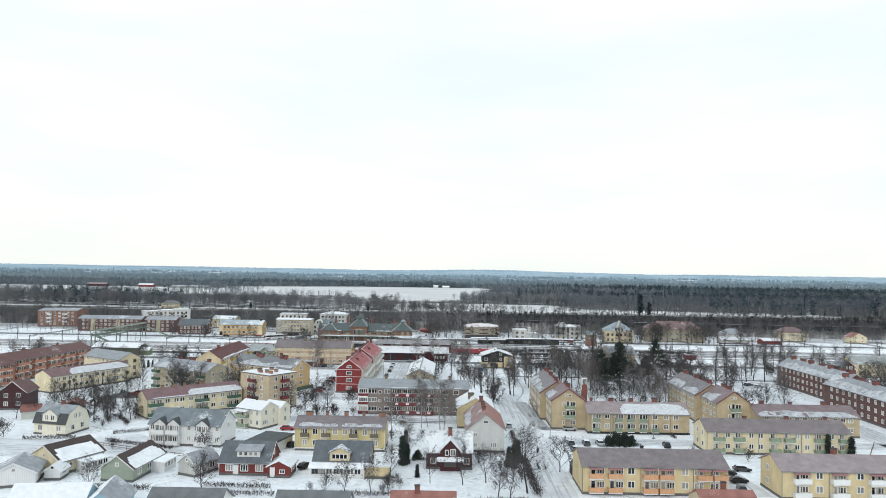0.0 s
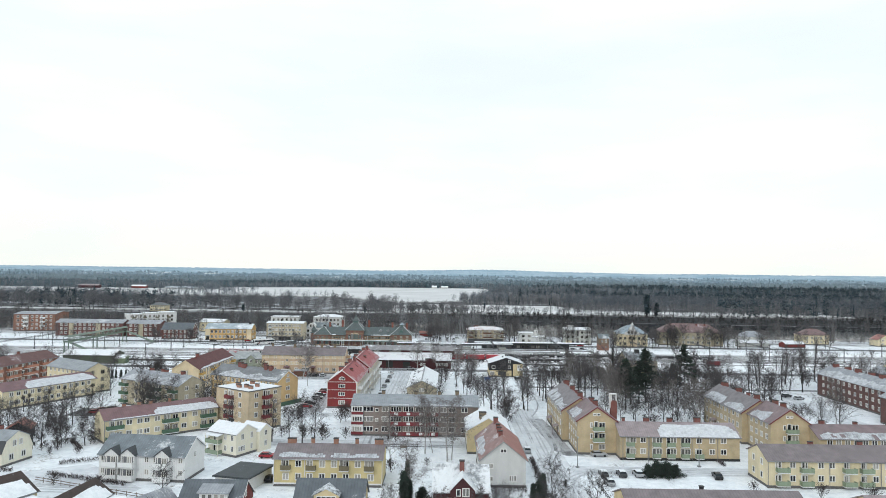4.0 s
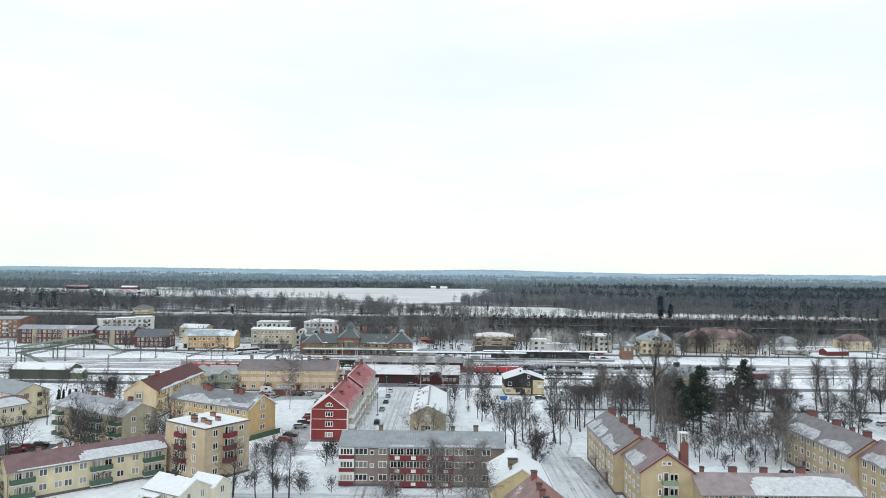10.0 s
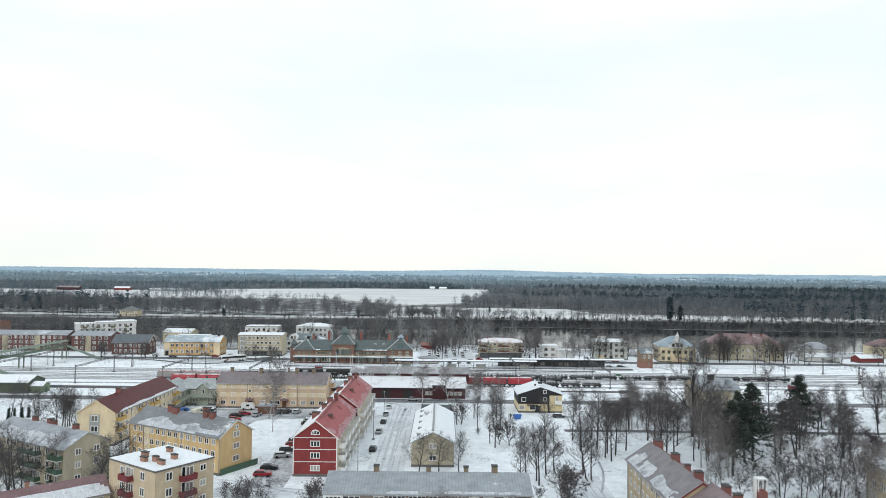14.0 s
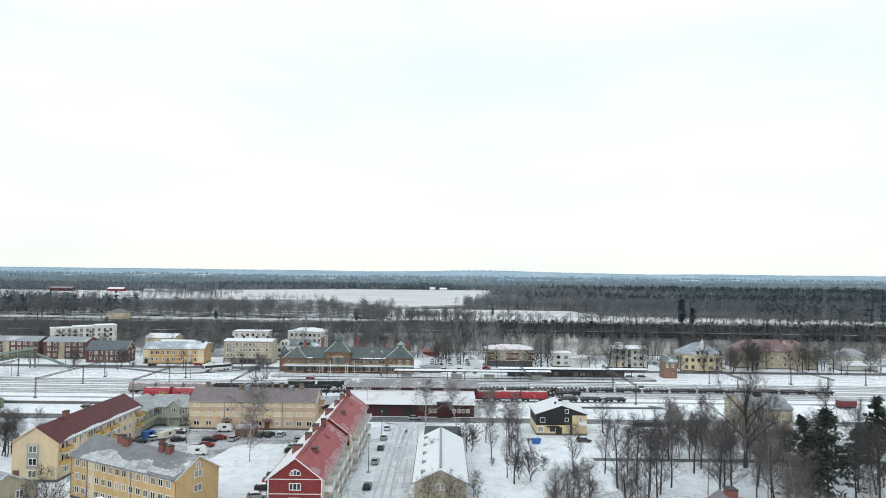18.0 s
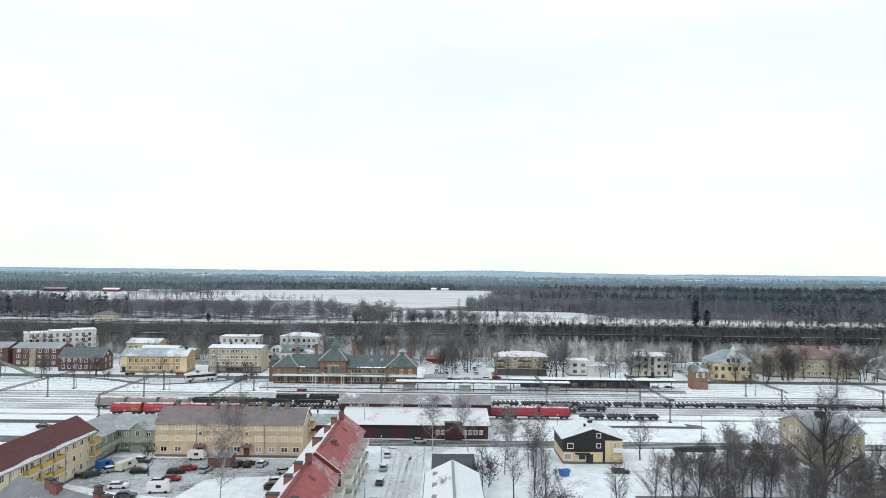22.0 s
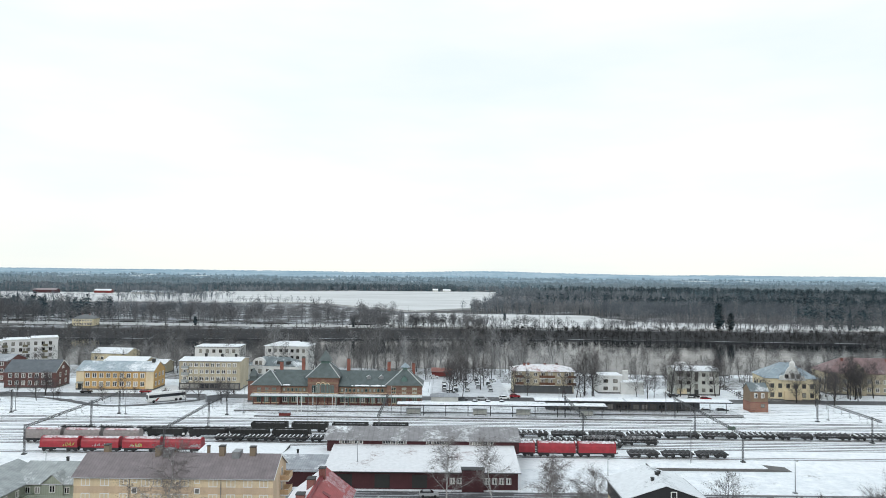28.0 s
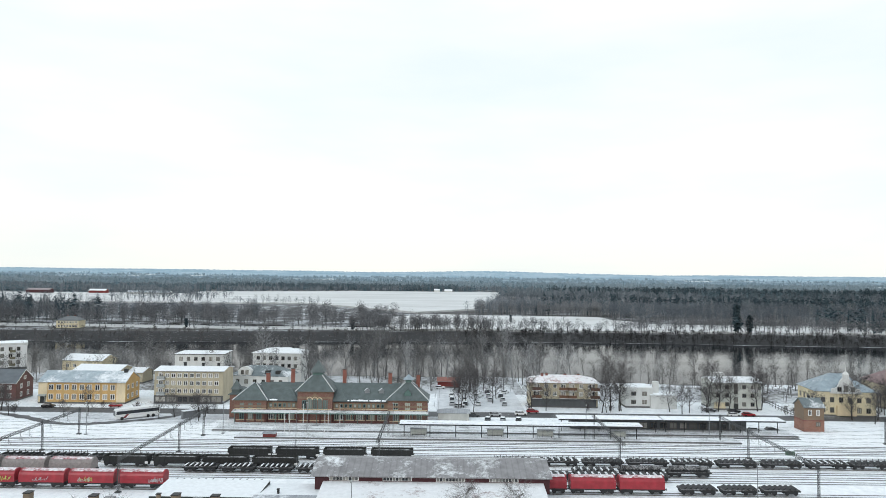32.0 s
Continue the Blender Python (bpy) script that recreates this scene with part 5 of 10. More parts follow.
# grey-green gallery house
h = house("gallery_house", "grey-green boarded two-storey house with access galleries", "house", -96.5, 335, 0, 13.4, 12, 5.6, 2.4, M_GREYGREEN, R_LGREY, chims=((0.5, 0.8, 0.8, 0.4, 0.4), (0.8, -1.0, 0.7, 0.4, 0.4)), chim_mat=M_BLACKP)
wins(h, "f", even(6, 0.15, 0.98), (1.0, 3.7), 0.9, 1.2)
part("gallery", Shape().box(0.3, -1.6, 2.7, 13.3, 0, 2.9).box(0.3, -1.65, 2.9, 13.3, -1.55, 3.9), M_GREYGREEN, h)
for x in (0.5, 3.6, 6.8, 10.0, 13.1):
    part("post", shared(("post", 2.7), lambda: Shape().box(-0.1, -0.1, 0, 0.1, 0.1, 2.7), M_GREYGREEN), None, h, m=pose(x, -1.5, 0))
g = part("gable", gable_shell(4, 3, 5.6, 1.7, "y"), M_GREYGREEN, h, m=pose(5.8, -0.4, 0))
a_, b_ = gable_slopes(4, 3, 5.6, 1.7, "y", 0.3)
part("gable_roof", Shape().slab(a_, 0.12).slab(b_, 0.12), R_LGREY, g)
add_window(g, 4, 3, "f", 2, 4.0, 1.0, 1.3)
h = house("gallery_house", "grey-green boarded wing with a snowy lean roof", "house", -106, 323, 0, 12, 19, 5.6, 2.4, M_GREYGREEN, R_GREY2, "y", R_LGREY)
wins(h, "r", even(5), (1.0, 3.7), 0.9, 1.2)
part("gallery", Shape().box(12, 1, 2.7, 13.5, 12, 2.9).box(13.45, 1, 2.9, 13.55, 12, 3.9), M_GREYGREEN, h)

# the two red houses
for y, L, z, lab in ((255.5, 31.5, 8.6, "beside the parking lane"), (288.5, 34, 8.9, "next to the railway road")):
    h = house("apartment_house", "red three-storey gabled house with white balconies, " + lab, A, -41 if y < 260 else -40.4, y, 0, 9.8, L, z, 3.7, M_RED, R_REDW, "y", R_RED, chims=((0.3, -1.6, 1.0, 1.8, 1.2), (0.55, -1.0, 1.0, 1.2, 1.4), (0.72, -0.5, 1.2, 1.2, 1.6), (0.3, 1.8, 0.6, 1.0, 1.2), (0.86, 0.4, 1.4, 1.0, 1.2)))
    bargeboards(h, z, 3.7, "y")
    snow_sheet(h, "r", 0.0, 1.0, 0.0, 0.2, int(y), 0.1, M_REDFROST)
    snow_sheet(h, "r", 0.0, 0.1, 0.24, 0.55, int(y) + 1, 0.2, M_REDFROST)
    snow_sheet(h, "r", 0.86, 1.0, 0.24, 0.8, int(y) + 2, 0.2, M_REDFROST)
    for u in (0.34, 0.7):
        part("roof_hatch", shared(("red_roof_hatch",), lambda: Shape().slab([(-0.6, -0.5, 0.45), (0.6, -0.5, -0.3), (0.6, 0.5, -0.3), (-0.6, 0.5, 0.45)], 0.22), M_REDP), None, h, m=pose(6.9, u * L, z + 2.45))
    for zz in (3.2, 5.9, 8.5):
        part("white_band", Shape().box(-0.03, -0.06, zz, 9.83, 0.0, zz + 0.14), M_WHITEP, h)
    part("corner_board", Shape().box(-0.04, -0.07, 0.5, 0.2, 0, z).box(9.6, -0.07, 0.5, 9.84, 0, z), M_WHITEP, h)
    wins(h, "f", (0.5,), (1.2, 4.0, 6.6), 2.0, 1.2, 3)
    arch = part("arched_window", Shape().poly([(-1, -0.06, 0), (1, -0.06, 0), (1, -0.06, 0.5), (0.7, -0.06, 0.95), (0, -0.06, 1.2), (-0.7, -0.06, 0.95), (-1, -0.06, 0.5), (-1, 0.05, 0), (1, 0.05, 0), (1, 0.05, 0.5), (0.7, 0.05, 0.95), (0, 0.05, 1.2), (-0.7, 0.05, 0.95), (-1, 0.05, 0.5)],
                [(0, 1, 2, 3, 4, 5, 6), *[(i, 7 + i, 7 + (i + 1) % 7, (i + 1) % 7) for i in range(7)]]), M_WHITEP, h, m=pose(4.9, 0, 9.2))
    for px in (-0.6, 0, 0.6):
        part("pane", Shape().box(px - 0.24, -0.09, 0.15, px + 0.24, -0.05, 0.75 if px else 0.95), M_GLASS, arch)
    part("pale_side", Shape().box(9.8, 0.3, 0.5, 9.86, L - 0.3, z - 0.1), M_CREAM, h)
    n_b = 5
    for i in range(n_b):
        for zz in (0.7, 3.4, 6.1):
            add_balcony(h, 9.86, L, "r", L * (i + 0.5) / n_b, zz, 3.6, 1.5, M_WHITEP)
            add_window(h, 9.86, L, "r", L * (i + 0.85) / n_b, zz + 0.6, 1.3, 1.3)
    part("ridge_walk", Shape().box(5.2, 3, z + 3.75, 5.6, L - 3, z + 3.85), M_REDP, h)

# long low workshop with a grey gable front
h = house("workshop", "low grey workshop under snow with a rooflight ridge", "workshop", -15, 264, 0, 10, 36, 5.6, 2.4, M_TANPL, R_SNOW, "y")
bargeboards(h, 5.6, 2.4, "y", M_GREYP)
wins(h, "f", (0.5,), (1.4, 4.2), 1.6, 1.2)
part("roof_rail", Shape().box(4.75, 1, 8.1, 5.25, 35, 8.4), M_STEEL, h)
for i in range(5):
    part("roof_hatch", shared(("roof_hatch",), lambda: Shape().box(-0.5, -0.7, -0.2, 0.5, 0.7, 0.35), M_STEEL), None, h, m=pose(1.6, 4 + i * 7, 6.45))
for y in (312.5, 319):
    s_ = thing("carport", "dark carport with a ribbed steel roof", "shed", pose(-14.4, y, 0))
    part("roof", Shape().slab([(0, 0, 2.6), (10, 0, 2.6), (10, 5.4, 3.1), (0, 5.4, 3.1)], 0.16), R_DARKBARE, s_)
    part("wall", Shape().box(0.1, 5.1, 0, 9.9, 5.25, 2.9).box(0.1, 0.2, 0, 0.25, 5.1, 2.5).box(9.75, 0.2, 0, 9.9, 5.1, 2.5), M_BLACKB, s_)

# black-fronted house
h = house("house", "two-storey house with a black boarded front and yellow corners", "house", 17.4, 328.3, 0, 14.4, 13, 6.0, 2.4, M_YEL, R_THINSHEET, "y", chims=((0.5, 0.4, 0.5, 0.6, 0.6), (0.3, -1.2, 0.5, 0.5, 0.5), (0.65, 1.4, 0.5, 0.5, 0.5)), chim_mat=M_BLACKP)
part("black_boarding", Shape().poly([(-0.04, -0.06, 2.9), (9.6, -0.06, 2.9), (9.6, -0.06, 0.3), (10.2, -0.06, 0.3), (10.2, -0.06, 5.7), (14.44, -0.06, 5.7), (14.44, -0.06, 6.0), (7.2, -0.06, 8.4), (-0.04, -0.06, 6.0)], [tuple(range(9))]), M_BLACKB, h)
part("black_side", Shape().box(-0.06, 0.1, 2.9, -0.01, 12.9, 5.9), M_BLACKB, h)
wins(h, "f", (0.12,), (3.6,), 1.4, 1.3, 1)
wins(h, "f", (0.6,), (3.8, 6.2), 1.0, 1.1, 1)
wins(h, "f", (0.08, 0.32), (0.9,), 1.8, 1.5, 1)
add_door(h, 14.4, 13, "f", 6.4, 1.6, 2.1, M_BLACKP)
part("door_canopy", Shape().box(2.8, -1.4, 2.55, 6.4, -0.07, 2.7), M_BLACKP, h)
add_balcony(h, 14.4, 13, "f", 13.1, 3.1, 2.2, 0.9, M_WHITEP)
h = house("house", "tan two-storey house with a grey sheet roof among trees", "house", 77.3, 327.5, 0, 13, 15.5, 8.2, 2.7, M_TANPL, R_GREY, "x", chims=((0.45, -1.0, 1.3, 2.0, 1.2),), chim_mat=M_DSTEEL)
wins(h, "l", even(4), (1.3, 4.0, 6.6), 1.2, 1.3)
wins(h, "f", even(3), (1.3, 4.0, 6.6), 1.2, 1.3)

# the far left of the southern side
h = house("apartment_house", "long pale yellow two-storey house under a snowy roof", A, -140.5, 243.5, 65, 33, 9, 5.9, 2.0, M_YELPALE, R_BURG, chims=((0.4, 0.3, 1.0, 1.0, 0.8),))
snow_sheet(h, "f", 0.24, 0.99, 0.0, 0.8, 19, 0.06)
snow_sheet(h, "b", 0.02, 0.7, 0.0, 0.7, 20, 0.08)
wins(h, "f", even(13), (1.3, 4.0), 1.2, 1.3)
downpipes(h, (0.0, 0.36, 0.7), 5.9)
h = house("apartment_house", "pale yellow three-storey gabled house with a grey roof", A, -152, 287, -32, 25, 9.6, 8.2, 2.4, M_YELPALE, R_GREY)
wins(h, "r", (0.3, 0.7), (1.3, 4.0, 6.6), 1.2, 1.3, 2, M_DFRAME)
wins(h, "f", even(8), (1.3, 4.0, 6.6), 1.2, 1.3)
h = house("apartment_house", "orange brick three-storey house with long balconies", A, -168, 262, 83, 50, 11, 8.3, 2.6, M_ORBRICK, R_BURGDARK, chims=((0.3, 0.3, 1.0), (0.7, 0.3, 1.0)))
balconies(h, "f", even(5), (0.8, 3.5, 6.2), M_ORBALC, 6.5)
wins(h, "f", even(12), (1.4, 4.1, 6.8), 1.5, 1.3)
h = house("apartment_house", "orange brick three-storey end house with balconies", A, -172, 236, 70, 25, 11, 8.0, 2.4, M_ORBRICK, R_BURGDARK)
balconies(h, "f", even(3), (0.8, 3.5, 6.0), M_ORBALC, 6.0)
wins(h, "f", even(7), (1.4, 4.1, 6.6), 1.5, 1.3)
h = house("house", "dark red wooden gabled house in a garden", "house", -140, 214, 12, 8, 10, 5.4, 3.4, M_FALUDARK, R_BURGDARK, "y")
wins(h, "f", (0.28, 0.72), (1.2, 3.8), 1.1, 1.3)
bargeboards(h, 5.4, 3.4, "y")

h = house("shed", "dark boarded garden shed with a reddish roof", "shed", -115.5, 206.5, 20, 5.5, 6, 3.0, 1.6, M_BLACKB, R_REDOLD, "y", plinth=False)
h = house("shed", "small pale grey shed with a red roof in the garden", "shed", -124.6, 201.2, 30, 5, 5, 2.4, 1.4, M_PALEGREY, R_REDOLD, "x", plinth=False)

# cream villa with a mansard roof
h = thing("villa", "cream boarded villa with a dark mansard roof and gabled front", "house", pose(-110.8, 184.7, 0, 0, 0, -11))
h["L"], h["D"] = 9.8, 8.8
part("wall", Shape().box(0, 0, 0, 9.8, 8.8, 3.0), M_CREAMB, h)
part("plinth", Shape().box(-0.05, -0.05, 0, 9.85, 8.85, 0.5), M_PLINTH, h)
prof = [(-0.4, 2.9), (0.9, 5.6), (4.4, 7.3), (7.9, 5.6), (9.2, 2.9)]
k5 = [(0.02, y, z) for y, z in prof] + [(9.78, y, z) for y, z in prof]
part("gable_wall", Shape().poly(k5, [(4, 3, 2, 1, 0), (5, 6, 7, 8, 9), (0, 5, 9, 4)]), M_CREAMB, h)
for i in range(4):
    (y0, z0), (y1, z1) = prof[i], prof[i + 1]
    part("roof", Shape().slab([(-0.25, y0, z0 + 0.14), (10.05, y0, z0 + 0.14), (10.05, y1, z1 + 0.14), (-0.25, y1, z1 + 0.14)], 0.12), R_DARK if i in (0, 3) else R_GREY, h)
g = part("front_gable", gable_shell(4.4, 4.4, 5.4, 1.5, "y"), M_CREAMB, h, m=pose(2.7, -0.12, 0))
a_, b_ = gable_slopes(4.4, 4.4, 5.4, 1.5, "y", 0.35)
part("gable_roof", Shape().slab(a_, 0.12).slab(b_, 0.12), R_GREY, g)
add_window(g, 4.4, 4.4, "f", 1.3, 3.9, 1.0, 1.4)
add_window(g, 4.4, 4.4, "f", 3.1, 3.9, 1.0, 1.4)
wins(h, "f", (0.2, 0.78), (1.1,), 1.4, 1.4)
wins(h, "r", (0.3, 0.7), (1.1,), 1.2, 1.4)
wins(h, "r", (0.4, 0.6), (4.0,), 1.0, 1.4)
chimney(h, 5, 4.6, 7.2, 1.1)


def bungalow(label, x, y, ang, L, D, ze, rise, wall, roof, roof2, n=2, porch=None):
    """A low gabled villa, gable towards the street, with a glazed side porch."""
    h = house("villa", label, "house", x, y, ang, L, D, ze, rise, wall, roof, "y", roof2)
    bargeboards(h, ze, rise, "y")
    if roof2 is R_BROWN2:
        snow_sheet(h, "r", 0.03, 0.97, 0.0, 0.66, int(L), 0.05, M_SNOW)
        snow_sheet(h, "l", 0.3, 0.95, 0.0, 0.3, int(L) + 1, 0.08)
    wins(h, "f", (0.5,), (ze + 0.3,), 0.7, 0.7, 1)
    wins(h, "r", even(n), (1.0,), 1.4, 1.3)
    if porch:
        y0, y1, w = porch
        p_ = part("porch", Shape().box(L, y0, 0, L + w, y1, 2.3), M_WHITEB, h)
        part("porch_roof", Shape().slab([(L - 0.2, y0 - 0.3, 2.75), (L + w + 0.3, y0 - 0.3, 2.4), (L + w + 0.3, y1 + 0.3, 2.4), (L - 0.2, y1 + 0.3, 2.75)], 0.2), M_SNOW, p_)
        for i in range(4):
            w_ = part("window", shared(("window", 1.1, 1.2, 2, "w"), lambda: window_frame(1.1, 1.2, 2), M_FRAME), None, p_, m=pose(L + w, y0 + (y1 - y0) * (i + 0.5) / 4, 0.9, 0, 0, 90))
            part("pane", shared(("pane", 1.1, 1.2), lambda: window_pane(1.1, 1.2), M_GLASS), None, w_)
    return h


bungalow("cream boarded villa with a dark brown roof half under snow", -92.5, 152.5, -24, 10.4, 11, 3.0, 2.8, M_YELPALE, R_BROWNBARE, R_BROWN2, 3, (4, 9.5, 3.2))
bungalow("green boarded villa with a dark roof half under snow", -72.5, 145.2, -5, 7.0, 13.5, 2.9, 2.5, M_GREENB, R_BROWNBARE, R_BROWN2, 3, (7.5, 13, 3))
bungalow("small grey gabled cottage beside a snowy garden", -58.3, 150.8, -25, 4.8, 7, 2.8, 1.9, M_GREYPL, R_GREY2, R_GREY2, 2)
bungalow("white low house with a grey sheet roof", -91.5, 138.5, 20, 8, 9, 2.8, 2.0, M_WHITEB, R_GREY2, R_GREY2, 2)
bungalow("white gabled shed with a snowy roof", -84.3, 144.8, 5, 3.2, 4, 2.0, 1.2, M_WHITEB, R_SNOW, R_SNOW, 1)
h = house("villa", "grey-roofed villa with blue gables at the near street", "house", -77, 120.5, 6, 13, 8, 2.8, 2.8, M_BLUEW, R_SNOWGREY, "x")
h = house("villa", "pale blue boarded villa with a snowy roof", "house", -64, 120.5, 12, 7, 10, 2.8, 2.6, M_BLUEW, R_SNOW, "y", R_GREY2)
h = house("villa", "low villa with a grey tile roof", "house", -52.5, 120, 0, 13, 9, 2.7, 2.7, M_WHITEB, R_GREYBARE, "x")
h = house("villa", "low villa with a grey ribbed roof", "house", -29.8, 120.2, 0, 12.8, 8.6, 2.7, 2.6, M_WHITEB, R_GREYBARE, "x")
h = house("villa", "low villa with an old red roof and snow patches", "house", -9.4, 121, 0, 11.4, 9, 2.8, 2.5, M_TANPL, R_REDOLD, "x", chims=((0.4, -0.4, 1.2),))

h = house("villa", "dark red boarded villa with a grey roof and white dormer", "house", -49.4, 151, 0, 11, 9, 2.9, 3.4, M_FALU, R_SLATEBLUE, "x")
bargeboards(h, 2.9, 3.4, "x", ends="r")
dm = part("dormer", Shape().box(3.6, 0.9, 3.2, 8.6, 3.6, 5.3), M_WHITEB, h)
part("dormer_roof", Shape().slab([(3.2, 0.5, 5.2), (9.0, 0.5, 5.2), (9.0, 4.4, 6.1), (3.2, 4.4, 6.1)], 0.14), R_GREY2, dm)
for i in range(4):
    add_window(dm, 11, 9, "f", 4.4 + i * 1.1, 4.0, 0.8, 0.9, 1, out=-0.9)
wins(h, "f", (0.2, 0.5, 0.8), (0.9,), 1.6, 1.4, 3)
wins(h, "r", (0.45,), (3.6,), 1.0, 1.1)
add_door(h, 11, 9, "f", 3.6, 1.0, 2.1, M_WHITEP)
h = house("annex", "small red boarded annex under snow", "house", -38.4, 149.7, 0, 4.8, 6, 2.4, 1.2, M_FALU, R_SNOW, "y")
wins(h, "f", (0.65,), (0.9,), 1.1, 0.8)
wins(h, "r", (0.3, 0.65), (0.9,), 1.0, 1.1)
add_door(h, 4.8, 6, "f", 1.0, 0.9, 2.0, M_WHITEP)
h = house("garage", "low garage with a dark flat roof", "garage", -49, 170, -14, 7.4, 10, 2.7, 0, M_WHITE, R_DARKBARE, kind="flat", roof2=R_DARKBARE, plinth=False)
h = house("villa", "yellow villa with a grey roof, gabled dormer and glazed veranda", "house", -29, 152.4, 0, 12.4, 7.5, 3.3, 3.3, M_YEL, R_SLATEBLUE, "x")
g = part("dormer", gable_shell(4.4, 3.4, 4.9, 1.1, "y"), M_YEL, h, m=pose(3.6, -0.3, 0))
a_, b_ = gable_slopes(4.4, 3.4, 4.9, 1.1, "y", 0.35)
part("dormer_roof", Shape().slab(a_, 0.12).slab(b_, 0.12), R_DARK2, g)
add_window(g, 4.4, 3.4, "f", 2.2, 3.6, 3.4, 1.1, 4)
v_ = part("veranda", Shape().box(-0.3, -2.4, 0, 11.6, -0.02, 2.3), M_WHITEB, h)
part("veranda_roof", Shape().slab([(-0.7, -2.9, 2.4), (12, -2.9, 2.4), (12, 0, 3.1), (-0.7, 0, 3.1)], 0.22), M_SNOW, v_)
for i in range(7):
    add_window(v_, 11.3, 2.4, "f", 0.8 + i * 1.55, 0.9, 1.3, 1.2, 2, M_DFRAME if i < 2 else M_FRAME, out=2.4)
h = house("annex", "low yellow boarded annex under snow", "house", -17.2, 150.3, 0, 5, 6, 2.6, 0, M_YEL, M_WHITEP, kind="flat", roof2=M_SNOW)


# ---- the railway: tracks, wagons, warehouse, platforms, gantries ----
def track(y, x0=-700, x1=700):
    t = thing("railway_track", "railway track half buried in snow", "railway track", pose(0, y, 0.035), kind="structure")
    part("ballast", Shape().box(x0, -1.2, -0.2, x1, 1.2, 0.04), M_BALLAST, t)
    for d in (-0.75, 0.75):
        part("rail", Shape().box(x0, d - 0.035, 0.03, x1, d + 0.035, 0.15), M_RAIL, t)


M_BALLAST = snow_ground("snowy_ballast", (0.72, 0.74, 0.77), (0.83, 0.85, 0.87), 0.05, (0.2, 0.18, 0.17), 0.12)
for y in (379.0, 388.0, 391.5, 395.0, 399.5, 403.0, 408.5, 413.0, 416.5, 420.5):
    track(y)


def bogie(parent, x):
    def frame_():
        s = Shape().box(-1.3, -1.0, 0.45, 1.3, -0.85, 0.85).box(-1.3, 0.85, 0.45, 1.3, 1.0, 0.85).box(-0.3, -0.9, 0.5, 0.3, 0.9, 0.8)
        for wx in (-0.9, 0.9):
            s.tube((wx, -0.8, 0.46), (wx, -0.68, 0.46), 0.46, n=12).tube((wx, 0.68, 0.46), (wx, 0.8, 0.46), 0.46, n=12).tube((wx, -0.7, 0.46), (wx, 0.7, 0.46), 0.08, n=6)
        return s
    part("bogie", shared(("bogie",), frame_, M_DSTEEL), None, parent, m=pose(x, 0, 0.1))


def buffers(parent, x, sgn):
    for d in (-0.85, 0.85):
        part("buffer", shared(("buffer", sgn), lambda: Shape().tube((0, 0, 0), (0.35 * sgn, 0, 0), 0.1, n=6).tube((0.35 * sgn, 0, 0), (0.42 * sgn, 0, 0), 0.24, n=8), M_DSTEEL), None, parent, m=pose(x, d, 1.15))


def chassis(w, L):
    part("underframe", shared(("underframe", L), lambda: Shape().box(-L / 2 + 0.3, -1.35, 1.0, L / 2 - 0.3, 1.35, 1.25).box(-L / 2 + 0.3, -0.3, 0.7, L / 2 - 0.3, 0.3, 1.0), M_DSTEEL), None, w)
    bogie(w, -L / 2 + 2.0)
    bogie(w, L / 2 - 2.0)


def hood_profile(r=1.45):
    pts = [(-r, 1.3), (-r, 2.4)]
    pts += [(r * math.cos(a), 2.4 + 1.35 * math.sin(a)) for a in [math.pi * (1 - i / 10) for i in range(1, 10)]]
    return pts + [(r, 2.4), (r, 1.3)]


def hood_body(L):
    p, s = hood_profile(), Shape()
    k = len(p)
    s.poly([(-L / 2, y, z) for y, z in p] + [(L / 2, y, z) for y, z in p], [(i, k + i, k + i + 1, i + 1) for i in range(k - 1)] + [tuple(range(k)), tuple(reversed(range(k, 2 * k)))])
    return s


